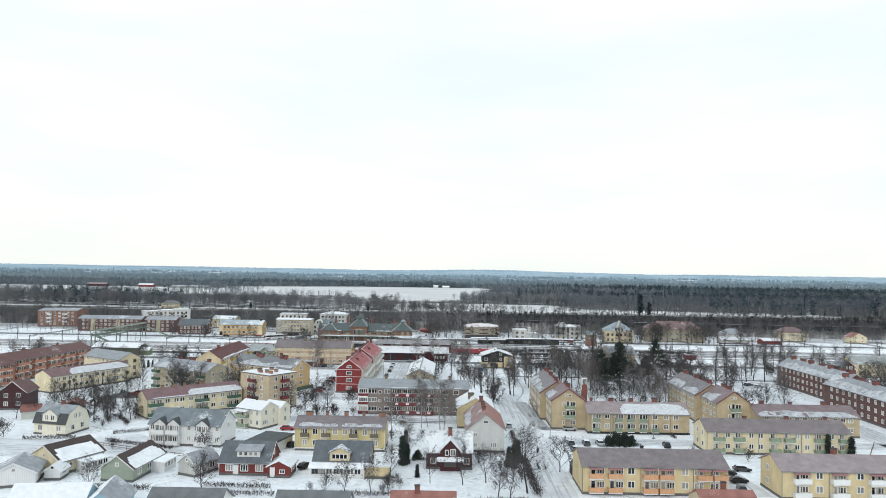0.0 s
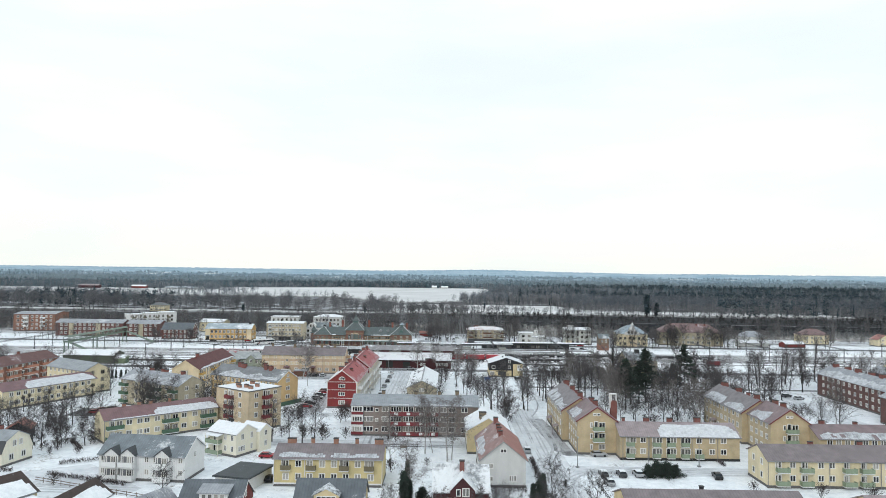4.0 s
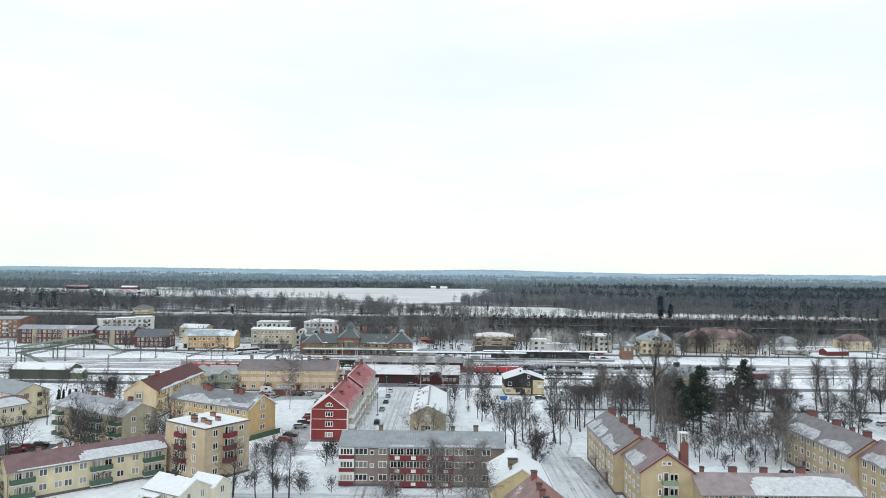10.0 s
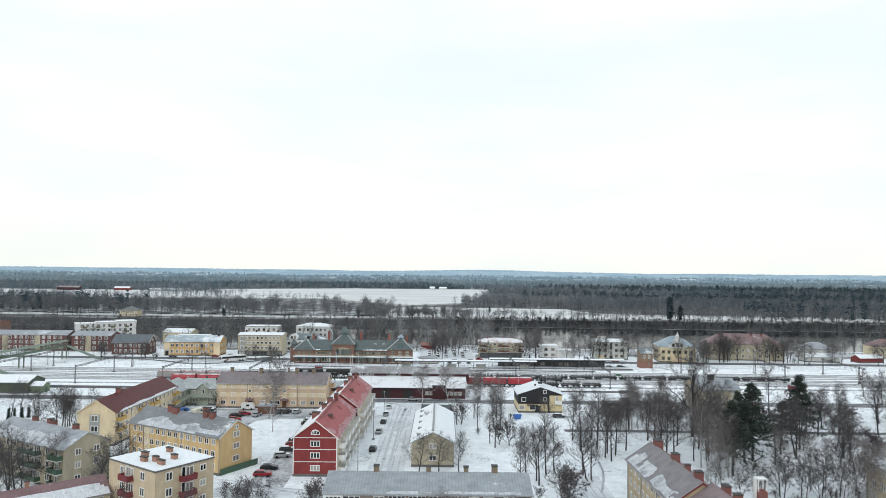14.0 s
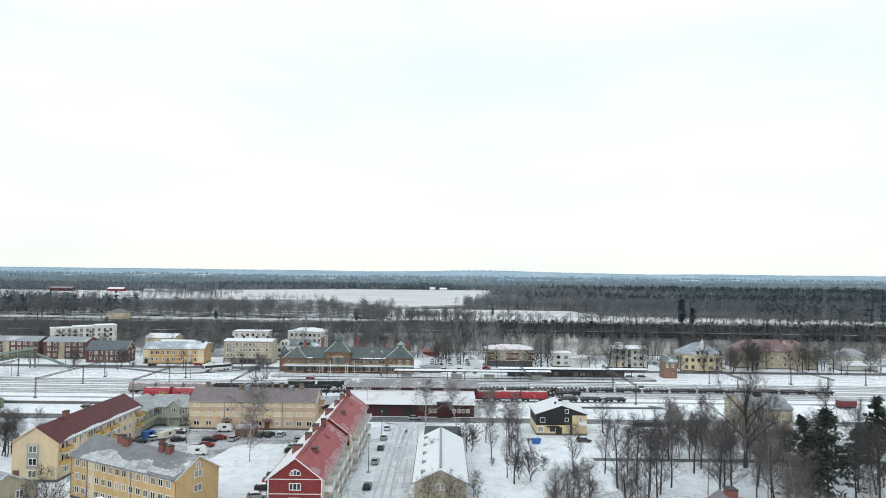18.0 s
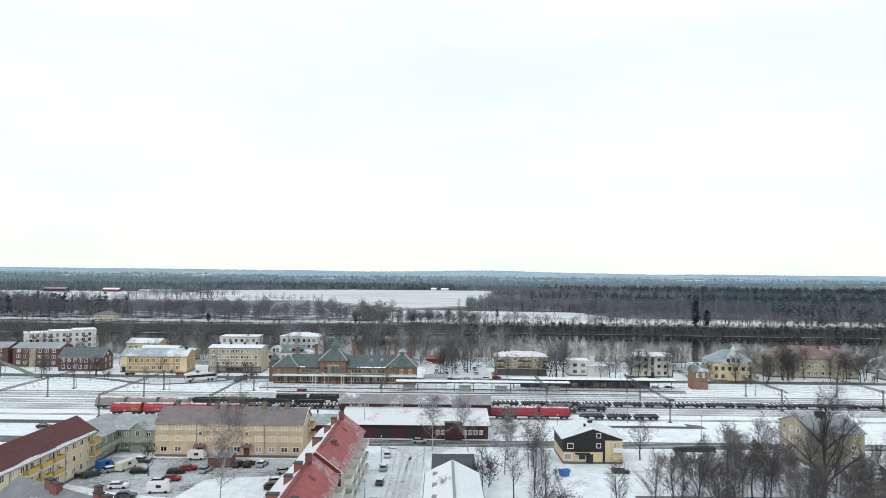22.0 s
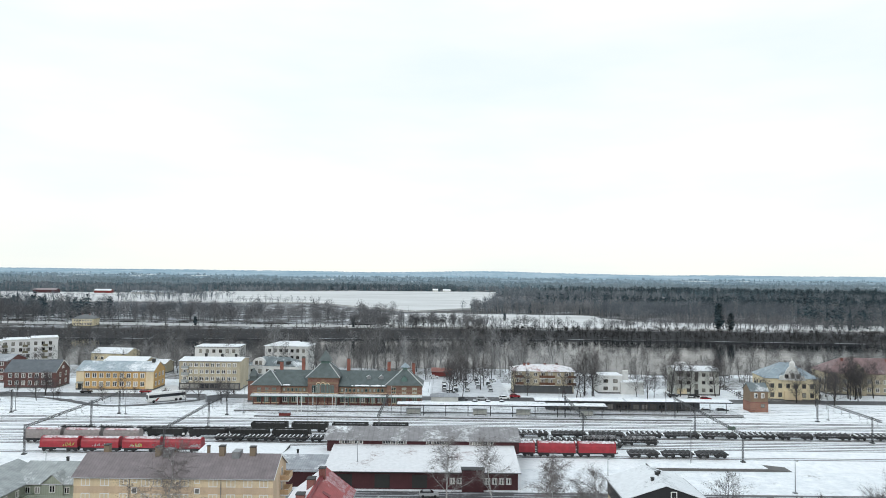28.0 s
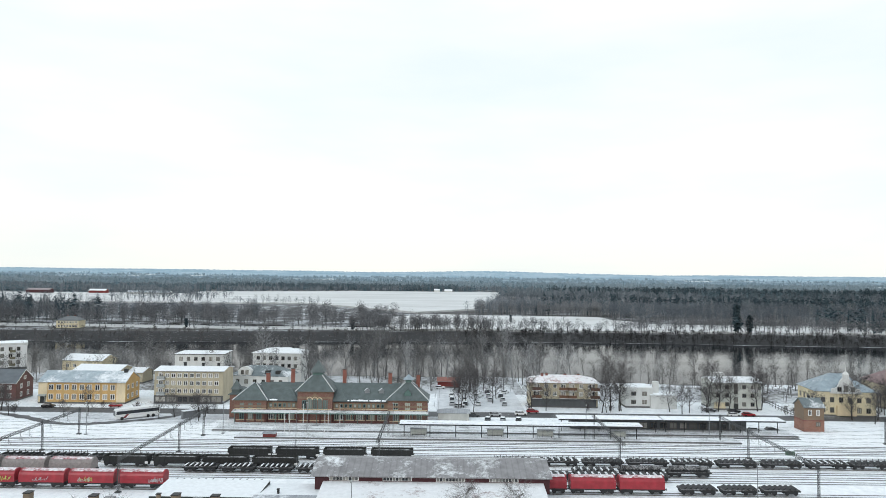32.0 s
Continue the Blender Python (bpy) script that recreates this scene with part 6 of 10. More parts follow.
def hood_wagon(x, y, mat, label, tags=0, L=10.2):
    """A telescopic-hood wagon: rounded steel hood, end walls, ribs, roof snow."""
    w = thing("hood_wagon", label, "wagon", pose(x, y, 0.25), group="hood wagons on the siding")
    chassis(w, L)
    buffers(w, L / 2 - 0.3, 1)
    buffers(w, -L / 2 + 0.3, -1)
    part("hood", shared(("hood", mat.name, L), lambda: hood_body(L - 1.1), mat), None, w, smooth=False)
    for sx in (-1, 1):
        def end_():
            q, s = [(yy * 1.05, 1.3 + (z - 1.3) * 1.04) for yy, z in hood_profile()], Shape()
            k = len(q)
            return s.poly([(-0.13, a, c) for a, c in q] + [(0.13, a, c) for a, c in q], [(i, k + i, k + i + 1, i + 1) for i in range(k - 1)] + [tuple(range(k)), tuple(reversed(range(k, 2 * k)))])
        part("end_wall", shared(("end_wall", mat.name), end_, mat), None, w, m=pose(sx * (L / 2 - 0.55), 0, 0))

    def snow_():
        s, pr = Shape(), [(1.5 * math.cos(a), 2.42 + 1.4 * math.sin(a)) for a in [math.pi * (0.72 - 0.44 * i / 6) for i in range(7)]]
        s.poly([(-L / 2 + 0.6, yy, z) for yy, z in pr] + [(L / 2 - 0.6, yy, z) for yy, z in pr], [(i, 7 + i, 8 + i, i + 1) for i in range(6)])
        return s
    part("roof_snow", shared(("hood_snow", L), snow_, M_HOODSNOW), None, w)
    rng = random.Random(int(x * 10))
    if tags:
        for i in range(tags):
            x0 = rng.uniform(-3.6, 2.2)
            col = M_TAGY if (i + int(x)) % 3 == 0 else M_TAGG
            s = Shape()
            for j in range(9):
                xa = x0 + j * 0.33
                s.tube((xa, -1.49, 1.5 + rng.random() * 0.4), (xa + rng.uniform(-0.2, 0.4), -1.49, 1.9 + rng.random() * 0.7), 0.07, n=4)
            part("painted_tag", s, col, w)


M_HOODSNOW = snow_roof("hood_roof_snow", (0.35, 0.10, 0.11), 0.5, 0.9)
M_TAGG = plain("silver_spray_paint", (0.42, 0.42, 0.43), 0.5)
M_TAGY = plain("yellow_green_spray_paint", (0.45, 0.50, 0.12), 0.5)
M_GREYHOOD = plain("weathered_grey_tank", (0.27, 0.24, 0.23), 0.6, 0, 0.3)
for i in range(4):
    hood_wagon(-111.6 + 10.33 * i, 379.0, M_TANKRED, "red telescopic-hood wagon with snow on its roof", (1, 1, 2, 2, 0, 0)[i])
for i in range(3):
    hood_wagon(23.6 - 10.2 * i, 379.0, M_TANKRED, "red telescopic-hood wagon with snow on its roof", 0)
for i in range(3):
    hood_wagon(-121.0 + 10.4 * i, 388.0, M_GREYHOOD, "grey weathered hood wagon on the second siding", 0)


def gondola(x, y, label, L=11.2, hh=1.7, load=False):
    w = thing("gondola_wagon", label, "wagon", pose(x, y, 0.25), group="dark goods wagons in the yard")
    chassis(w, L)

    def body():
        s = Shape()
        a, b2, z0, z1 = L / 2 - 0.5, 1.4, 1.25, 1.25 + hh
        s.box(-a, -b2, z0, a, -b2 + 0.08, z1).box(-a, b2 - 0.08, z0, a, b2, z1).box(-a, -b2 + 0.08, z0, -a + 0.08, b2 - 0.08, z1).box(a - 0.08, -b2 + 0.08, z0, a, b2 - 0.08, z1)
        return s.box(-a + 0.08, -b2 + 0.08, z0, a - 0.08, b2 - 0.08, z0 + 0.5)
    part("body", shared(("gondola", L, hh), body, M_BLACKP), None, w)

    def ribs():
        s = Shape()
        for i in range(9):
            x0 = -L / 2 + 0.9 + i * (L - 1.8) / 8
            s.box(x0 - 0.06, -1.5, 1.25, x0 + 0.06, -1.41, 1.25 + hh)
        return s
    part("ribs", shared(("gondola_ribs", L, hh), ribs, M_DSTEEL), None, w)
    part("load", shared(("gondola_load", L, hh), lambda: Shape().poly([(-L / 2 + 0.6, -1.3, hh + 0.6), (L / 2 - 0.6, -1.3, hh + 0.6), (L / 2 - 0.6, 1.3, hh + 0.6), (-L / 2 + 0.6, 1.3, hh + 0.6), (-L / 2 + 1.6, 0, hh + 1.15), (L / 2 - 1.6, 0, hh + 1.15)], [(0, 1, 5, 4), (1, 2, 5), (2, 3, 4, 5), (3, 0, 4)]), M_LOAD), None, w)
    for sx in (-1, 1):
        part("end_plate", shared(("end_plate",), lambda: Shape().box(-0.35, -1.36, 0.95, 0.35, -1.33, 1.5), M_WHITEP), None, w, m=pose(sx * (L / 2 - 0.5), -0.2, 0))


M_LOAD = snow_ground("snow_dusted_load", (0.42, 0.42, 0.43), (0.6, 0.6, 0.61), 0.55, (0.03, 0.03, 0.03), 0.4)
for i in range(4):
    gondola(-91.4 + 11.5 * i, 395.0, "black open goods wagon dusted with snow", hh=1.3)
for i in range(4):
    gondola(-65 + 11.6 * i, 403.0, "black high-sided goods wagon dusted with snow", hh=1.35)


def flat_wagon(x, y, label, L=10.4, stakes=True, lumps="snow"):
    w = thing("flat_wagon", label, "wagon", pose(x, y, 0.25), group="flat wagons in the yard")
    chassis(w, L)
    part("deck", shared(("deck", L), lambda: Shape().box(-L / 2 + 0.4, -1.4, 1.25, L / 2 - 0.4, 1.4, 1.36), M_FLATDECK), None, w)

    def st():
        s = Shape()
        for i in range(7):
            x0 = -L / 2 + 0.9 + i * (L - 1.8) / 6
            for d in (-1.4, 1.33):
                s.box(x0 - 0.05, d, 1.36, x0 + 0.05, d + 0.07, 1.98)
        return s
    if stakes:
        part("stakes", shared(("stakes", L), st, M_DSTEEL), None, w)

    def saddle():
        s, up = Shape(), []
        for i in range(6):
            x0 = -L / 2 + 1.4 + i * (L - 2.8) / 5
            up += [(x0 - 0.5, 1.40), (x0 + 0.2, 1.78), (x0 + 0.36, 1.78), (x0 - 0.02, 1.40)]
        up = [(-L / 2 + 0.6, 1.40)] + up + [(L / 2 - 0.6, 1.40)]
        k = len(up)
        s.v = [(x, y, z) for y in (-1.2, 1.2) for x, z in up] + [(x, y, 1.37) for y in (-1.2, 1.2) for x in (up[0][0], up[-1][0])]
        s.f = [(i, i + 1, k + i + 1, k + i) for i in range(k - 1)] + [tuple([*range(k - 1, -1, -1), 2 * k, 2 * k + 1]), tuple([*range(k, 2 * k), 2 * k + 3, 2 * k + 2])]
        return s
    part("saddle_rack", shared(("saddles", L), saddle, M_DSTEEL), None, w)

    def snow_():
        s = Shape()
        for i in range(6):
            x0 = -L / 2 + 1.0 + i * (L - 2.8) / 5
            s.tube((x0, -1.0, 1.42), (x0, 1.0, 1.42), 0.24, n=8)
        return s
    if lumps == "snow":
        part("snow_load", shared(("snow_load", L), snow_, M_SNOW), None, w)
    elif lumps == "coil":
        part("load", shared(("steel_load", L), lambda: Shape().tube((-L / 2 + 0.8, 0, 1.93), (L / 2 - 0.8, 0, 1.93), 0.57, n=12), M_LOAD), None, w)


M_FLATDECK = snow_ground("snowy_wagon_deck", (0.5, 0.5, 0.52), (0.66, 0.67, 0.7), 0.6, (0.05, 0.045, 0.04), 0.5)
for i in range(5):
    flat_wagon(-118.8 + 10.7 * i, 399.5, "dark low flat wagon with short stakes", lumps="none")
for i in range(14):
    flat_wagon(-1 + 10.7 * i, 399.5, "dark flat wagon with steel saddles and snow", lumps="snow" if i % 3 == 1 else "none")
for i in range(3):
    flat_wagon(16.5 + 10.8 * i, 391.5, "flat wagon loaded with dark steel pipe", lumps="coil" if i else "snow")
for i in range(3):
    flat_wagon(6 + 10.8 * i, 388.0, "flat wagon with snow between its saddles")
for i in range(3):
    flat_wagon(35.5 + 8.6 * i, 379.0, "low bogie wagon with bare steel saddles", L=8.4, stakes=False, lumps="none")
for i in range(4):
    flat_wagon(-73 + 8.6 * i, 391.5, "low bogie wagon with snowy deck", L=8.4, stakes=False)

for i in range(2):
    flat_wagon(-70.3 + 10.33 * i, 379.0, "low flat wagon under a sheet of snow", stakes=False)
# warehouse: low snowy front roof, clerestory, upper roof
h = thing("warehouse", "long dark red railway warehouse with a snowy stepped roof", "warehouse", pose(-40.2, 352, 0))
part("wall", Shape().box(0, 0, 0, 41, 24, 3.9), M_FALUDARK, h)
part("front_roof", Shape().slab([(-0.6, -0.9, 3.9), (41.6, -0.9, 3.9), (41.6, 14.6, 5.9), (-0.6, 14.6, 5.9)], 0.22), R_FELTSNOW, h)
part("clerestory", Shape().box(-2.2, 14.4, 3.9, 42.8, 28.0, 7.1), M_FALUDARK, h)
part("upper_roof", Shape().slab([(-3, 13.7, 7.0), (43.2, 13.7, 7.0), (43.2, 21, 8.6), (-3, 21, 8.6)], 0.2), R_WARE, h)
part("upper_roof", Shape().slab([(43.2, 28.6, 7.0), (-3, 28.6, 7.0), (-3, 21, 8.6), (43.2, 21, 8.6)], 0.2), R_WARE, h)
for i in range(4):
    fr = part("window_band", shared(("window_band",), lambda: Shape().box(0, -0.06, 0, 5.6, 0, 0.8), M_FRAME), None, h, m=pose(0.6 + i * 10.2, 14.4, 6.0))
    for j in range(9):
        part("pane", shared(("pane", 0.5, 0.66), lambda: Shape().box(0, -0.09, 0.08, 0.5, -0.05, 0.72), M_GLASS), None, fr, m=pose(0.12 + j * 0.6, 0, 0))
for i in range(9):
    add_window(h, 41, 24, "f", 27 + i * 1.5, 1.2, 1.0, 1.2, 3)
for u in (4, 12, 20):
    part("sliding_door", shared(("sliding_door",), lambda: Shape().box(-1.6, -0.12, 0.3, 1.6, -0.02, 3.1), M_BLACKP), None, h, m=pose(u, 0, 0))
pb = part("porch", Shape().box(29.0, -1.6, 0, 33.6, 0, 4.6), M_FALUDARK, h)
part("porch_roof", Shape().box(28.8, -1.9, 4.6, 33.8, 0.3, 4.8), M_DSTEEL, pb)
part("gutter", Shape().tube((-0.6, -1.0, 3.8), (41.6, -1.0, 3.8), 0.1, n=5), M_DSTEEL, h)
h = thing("goods_shed", "low dark red goods shed with a grey and snowy roof", "shed", pose(-52.5, 352.8, 0))
part("wall", Shape().box(0, 0, 0, 12, 18, 3.6), M_FALUDARK, h)
part("roof", Shape().slab([(-0.3, -0.7, 3.5), (12.2, -0.7, 3.5), (12.2, 9, 4.6), (-0.3, 9, 4.6)], 0.16), R_GREY2, h)
part("roof", Shape().slab([(12.2, 18.6, 3.8), (-0.3, 18.6, 3.8), (-0.3, 9, 4.6), (12.2, 9, 4.6)], 0.16), R_SNOW, h)
chimney(h, 4, 10, 4.4, 0.9, 0.4, 0.4, M_BLACKP)
h = thing("loading_canopy", "open loading canopy under a sheet of snow", "canopy", pose(-72, 361.5, 0))
part("roof", Shape().slab([(0, 0, 4.2), (20, 0, 4.2), (20, 9, 4.7), (0, 9, 4.7)], 0.3), R_SNOW, h)
part("fascia", Shape().box(-0.05, -0.06, 3.55, 20.05, -0.01, 4.15).box(20.01, 0, 3.6, 20.06, 9, 4.5), M_BLACKP, h)
for i in range(6):
    part("post", shared(("canopy_post",), lambda: Shape().box(-0.12, -0.12, 0, 0.12, 0.12, 4.0), M_DSTEEL), None, h, m=pose(0.6 + i * 3.7, 0.5, 0))
    part("post", shared(("canopy_post",), lambda: Shape(), M_DSTEEL), None, h, m=pose(0.6 + i * 3.7, 8.4, 0))
h = thing("loading_ramp", "long snowy loading ramp edged with dark timber", "ramp", pose(34, 368, 0))
part("ramp_body", Shape().poly([(0, 0, 0), (34, 0, 0), (28, 0, 0.62), (0, 0, 0.62), (0, 4, 0), (34, 4, 0), (28, 4, 0.62), (0, 4, 0.62)], [(0, 1, 2, 3), (7, 6, 5, 4), (3, 2, 6, 7), (1, 5, 6, 2), (0, 3, 7, 4)]), M_PLINTH, h)
part("snow_top", Shape().box(0.2, 0.1, 0.62, 27.8, 3.9, 0.78), M_SNOW, h)
h = thing("loading_ramp", "low snowy loading bank beside the sidings", "ramp", pose(-230, 366.5, 0))
part("ramp_body", Shape().box(0, 0, 0, 108, 4.5, 0.9), M_PLINTH, h)
part("snow_top", Shape().box(0.1, 0.25, 0.9, 107.8, 4.4, 1.0), M_SNOW, h)

# platforms and canopies
M_PLATFORM = snow_ground("trodden_platform_snow", (0.60, 0.61, 0.625), (0.84, 0.85, 0.865), 0.30, (0.27, 0.275, 0.27), 0.12, 0.8)
for nm, x0, x1, y0, y1 in (("middle", -75, 64, 422.6, 428.4), ("station", -84, 84, 431.2, 441.5)):
    h = strip("platform", "snowy " + nm + " platform with a stone edge", "platform", rect(x0, y0, x1, y1), M_PLATFORM, 0.55, 0.6)
    part("edge", Shape().box(x0, y0 - 0.02, 0.3, x1, y0 + 0.5, 0.58), M_PLINTH, h)


def canopy(x, y, L, W, label, n, z=4.0, base=0.55):
    h = thing("platform_canopy", label, "canopy", pose(x, y, base))
    part("roof", Shape().slab([(0, -W / 2, z), (L, -W / 2, z), (L, W / 2, z + 0.15), (0, W / 2, z + 0.15)], 0.22), M_SNOW, h)
    part("edge", Shape().box(0, -W / 2 - 0.05, z - 0.4, L, -W / 2, z - 0.05), M_DSTEEL, h)
    for i in range(n):
        px = 1.2 + i * (L - 2.4) / (n - 1)
        part("post", shared(("platform_post", z), lambda: Shape().tube((0, 0, 0), (0, 0, z - 0.2), 0.12, n=6).box(-0.06, -1.3, z - 0.5, 0.06, 1.3, z - 0.22), M_DSTEEL), None, h, m=pose(px, 0, 0))


canopy(-29.8, 425.6, 67, 4.4, "long slender platform canopy under snow", 10)
canopy(15.5, 435.0, 30, 5.0, "platform canopy under snow by the station road", 6)
canopy(46, 435.0, 35, 5.0, "platform canopy under snow by the parked cars", 7)
# Dark hall added to give the deep shade beneath the open canopies.
h = house("waiting_hall", "low dark hall added for the deep shade under the platform canopies", "shelter", 20, 437.9, 0, 52, 3.6, 3.3, 0, M_SOCK, M_DSTEEL, kind="flat", roof2=R_GREY2)
wins(h, "f", even(16), (0.9,), 2.0, 1.7, 2, M_DFRAME)
for x in (-26.9, -5.5, 8.5, 28.8):
    s_ = thing("platform_shelter", "small glazed waiting shelter on the platform", "shelter", pose(x, 425.4, 0.55), group="platform shelters")
    fr_ = Shape().box(-0.1, -0.1, 2.2, 4.7, 1.3, 2.3)
    for px_ in (0, 1.5, 3.0, 4.54):
        fr_.box(px_, 1.2, 0, px_ + 0.06, 1.26, 2.2)
    part("frame", fr_.box(0, 0, 0, 0.06, 0.06, 2.2).box(4.54, 0, 0, 4.6, 0.06, 2.2), M_STEEL, s_)
    part("pane", Shape().box(0.08, 1.22, 0.25, 4.5, 1.24, 2.0), M_PALEGREY, s_, "frosted glass back")
    part("bench", Shape().box(0.4, 0.7, 0.4, 4.2, 1.1, 0.48).box(0.5, 0.8, 0, 0.6, 1.0, 0.4).box(4.0, 0.8, 0, 4.1, 1.0, 0.4), M_DSTEEL, s_)


# catenary gantries
def lattice(s, a, b, w, hgt, n):
    """A square lattice beam between two points along y."""
    (x, y0, z), (_, y1, _) = a, b
    c = [(-w, 0), (w, 0), (-w, hgt), (w, hgt)]
    for dx, dz in c:
        s.box(x + dx - 0.042, y0, z + dz - 0.042, x + dx + 0.042, y1, z + dz + 0.042)
    st = (y1 - y0) / n
    for i in range(n):
        ya, yb = y0 + i * st, y0 + (i + 1) * st
        for dx in (-w, w):
            s.tube((x + dx, ya, z), (x + dx, yb, z + hgt), 0.034, n=3, caps=False)
            s.tube((x + dx, yb, z), (x + dx, ya + st * 0.5, z + hgt), 0.034, n=3, caps=False)
        s.tube((x - w, ya, z), (x + w, yb, z), 0.03, n=4, caps=False)


def mast(parent, x, y, z):
    s = Shape()
    for dx in (-0.17, 0.17):
        for dy in (-0.17, 0.17):
            s.box(x + dx - 0.035, y + dy - 0.035, 0, x + dx + 0.035, y + dy + 0.035, z)
    for i in range(int(z / 0.8)):
        s.tube((x - 0.17, y - 0.17, i * 0.8), (x + 0.17, y - 0.17, i * 0.8 + 0.8), 0.02, n=4, caps=False)
        s.tube((x - 0.17, y + 0.17, i * 0.8 + 0.8), (x - 0.17, y - 0.17, i * 0.8), 0.02, n=4, caps=False)
    s.box(x - 0.5, y - 0.5, 0, x + 0.5, y + 0.5, 0.3)
    part("mast", s, M_GANTRY, parent)


GANTRIES = [-268, -230, -191, -154, -119.3, -84.6, -33, 24, 59.5, 105, 140, 172, 212, 250]
for gx in GANTRIES:
    g = thing("catenary_gantry", "lattice steel catenary gantry across the tracks", "gantry", pose(gx, 0, 0), group="catenary gantries")
    y0 = 376.2 if gx < -60 or gx == 59.5 else 393
    for my in ((y0, 408.6, 426.2) if gx < -60 or gx == 59.5 else (397.3, 425.2 if gx > 0 else 426.2)):
        mast(g, 0, my, 7.5)
    s = Shape()
    lattice(s, (0, y0, 6.6), (0, 426.6, 6.6), 0.24, 0.5, 26)
    part("beam", s, M_GANTRY, g)
    for ty in (395, 399.5, 403, 408, 412, 416, 420):
        part("dropper", shared(("dropper",), lambda: Shape().tube((0, 0, 8), (0, 0, 6.2), 0.04, n=4).tube((0, 0, 6.5), (0.7, 0, 6.0), 0.03, n=4).tube((0, 0, 7.4), (0.7, 0, 6.0), 0.03, n=4), M_STEEL), None, g, m=pose(0, ty, -1.4))
for ty in (395, 399.5, 403, 408, 412, 416, 420):
    line_ = thing("overhead_line", "thin overhead contact line above a track", "cable", pose(0, ty, 0), group="overhead lines")
    part("contact_wire", Shape().tube((GANTRIES[0], 0, 4.6), (GANTRIES[-1], 0, 4.6), 0.018, n=3, caps=False), M_DSTEEL, line_)
    for a, b2 in zip(GANTRIES, GANTRIES[1:]):
        m_ = (a + b2) / 2
        part("carrier_wire", Shape().tube((a, 0, 6.2), (m_, 0, 5.1), 0.018, n=3, caps=False).tube((m_, 0, 5.1), (b2, 0, 6.2), 0.018, n=3, caps=False), M_DSTEEL, line_)


def lamp_post(x, y, hgt=9.0, base=0.0, label="tall grey yard lamp post"):
    p = thing("lamp_post", label, "lamp post", pose(x, y, base), group="lamp posts")
    part("pole", shared(("lamp_pole", hgt), lambda: Shape().tube((0, 0, 0), (0, 0, hgt), 0.11, 0.06, n=6).box(-0.4, -0.4, 0, 0.4, 0.4, 0.25), M_STEEL), None, p)
    part("lamp_head", shared(("lamp_head",), lambda: Shape().box(-0.15, -0.9, -0.05, 0.15, 0.1, 0.12), M_GREYP), None, p, m=pose(0, 0, hgt))


for x, y in ((-117, 425.6), (-154.5, 429), (-80, 428.9), (-56.3, 414.4), (-56.3, 429), (22.9, 430), (57.8, 429.6), (-32, 429.5), (-195, 428), (110, 428), (140, 427), (-34, 356), (45, 372)):
    lamp_post(x, y)
for x, y in ((29, 190), (46, 191.8), (58, 191.8), (16, 240), (-26.5, 255), (-26.5, 290), (-26.5, 325), (60, 352), (20, 352), (100, 352), (-60, 352), (-100, 352), (17, 170)):
    lamp_post(x, y, 7.0, label="street lamp post beside the road")
for x, y in ((-62.4, 428), (-61.4, 429.5), (-59.6, 440), (-51.1, 428), (-50.4, 429.5), (-48.8, 441)):
    p = thing("flagpole", "white flagpole in front of the station", "flagpole", pose(x, y, 0.3), group="station flagpoles")
    part("pole", shared(("flag_pole",), lambda: Shape().tube((0, 0, 0), (0, 0, 6.0), 0.12, 0.07, n=6).tube((0, 0, 6.0), (0, 0, 6.2), 0.11, n=6), M_WHITEP), None, p)
p = thing("kiosk", "small red-brown hut on the platform", "hut", pose(-67.2, 423, 0.55))
part("body", Shape().box(0, 0, 0, 3.4, 1.8, 1.0), M_FALU, p)
part("roof", Shape().slab([(-0.2, -0.2, 1.0), (3.6, -0.2, 1.0), (3.6, 2.0, 1.3), (-0.2, 2.0, 1.3)], 0.12), R_GREY2, p)
p = thing("equipment_cabinet", "green trackside cabinet with a snowy lid", "cabinet", pose(71, 412, 0.05))
part("body", Shape().box(0, 0, 0, 2.0, 0.9, 1.1), M_GREENP, p)
part("lid", Shape().box(-0.06, -0.06, 1.1, 2.06, 0.96, 1.2), M_SNOW, p)

# green-painted footbridge and shed at the west end of the yard
h = thing("footbridge", "pale green covered footbridge over the tracks", "bridge", pose(-200, 386, 0))
dk = Shape()
dk.slab([(-1.4, 0, 6.5), (1.4, 0, 6.5), (1.4, 66, 6.5), (-1.4, 66, 6.5)], 0.3)
part("deck", dk, M_BRIDGEG, h)
for sx in (-1.4, 1.3):
    sd = Shape().box(sx, 0, 6.5, sx + 0.1, 66, 6.75).box(sx, 0, 7.8, sx + 0.1, 66, 7.95)
    for i in range(33):
        sd.tube((sx + 0.05, 2 * i, 6.7), (sx + 0.05, 2 * i + 2, 7.85), 0.05, n=4, caps=False).tube((sx + 0.05, 2 * i + 2, 6.7), (sx + 0.05, 2 * i, 7.85), 0.05, n=4, caps=False)
    part("side_lattice", sd, M_BRIDGEG, h)
part("roof", Shape().slab([(-1.8, -0.5, 9.0), (0, -0.5, 9.7), (0, 66.5, 9.7), (-1.8, 66.5, 9.0)], 0.1).slab([(0, -0.5, 9.7), (1.8, -0.5, 9.0), (1.8, 66.5, 9.0), (0, 66.5, 9.7)], 0.1), M_BRIDGEG, h)
for i in range(12):
    for sx in (-1.35, 1.35):
        part("bridge_post", shared(("bridge_post",), lambda: Shape().box(-0.07, -0.07, 6.5, 0.07, 0.07, 9.1), M_BRIDGEG), None, h, m=pose(sx, i * 6, 0))
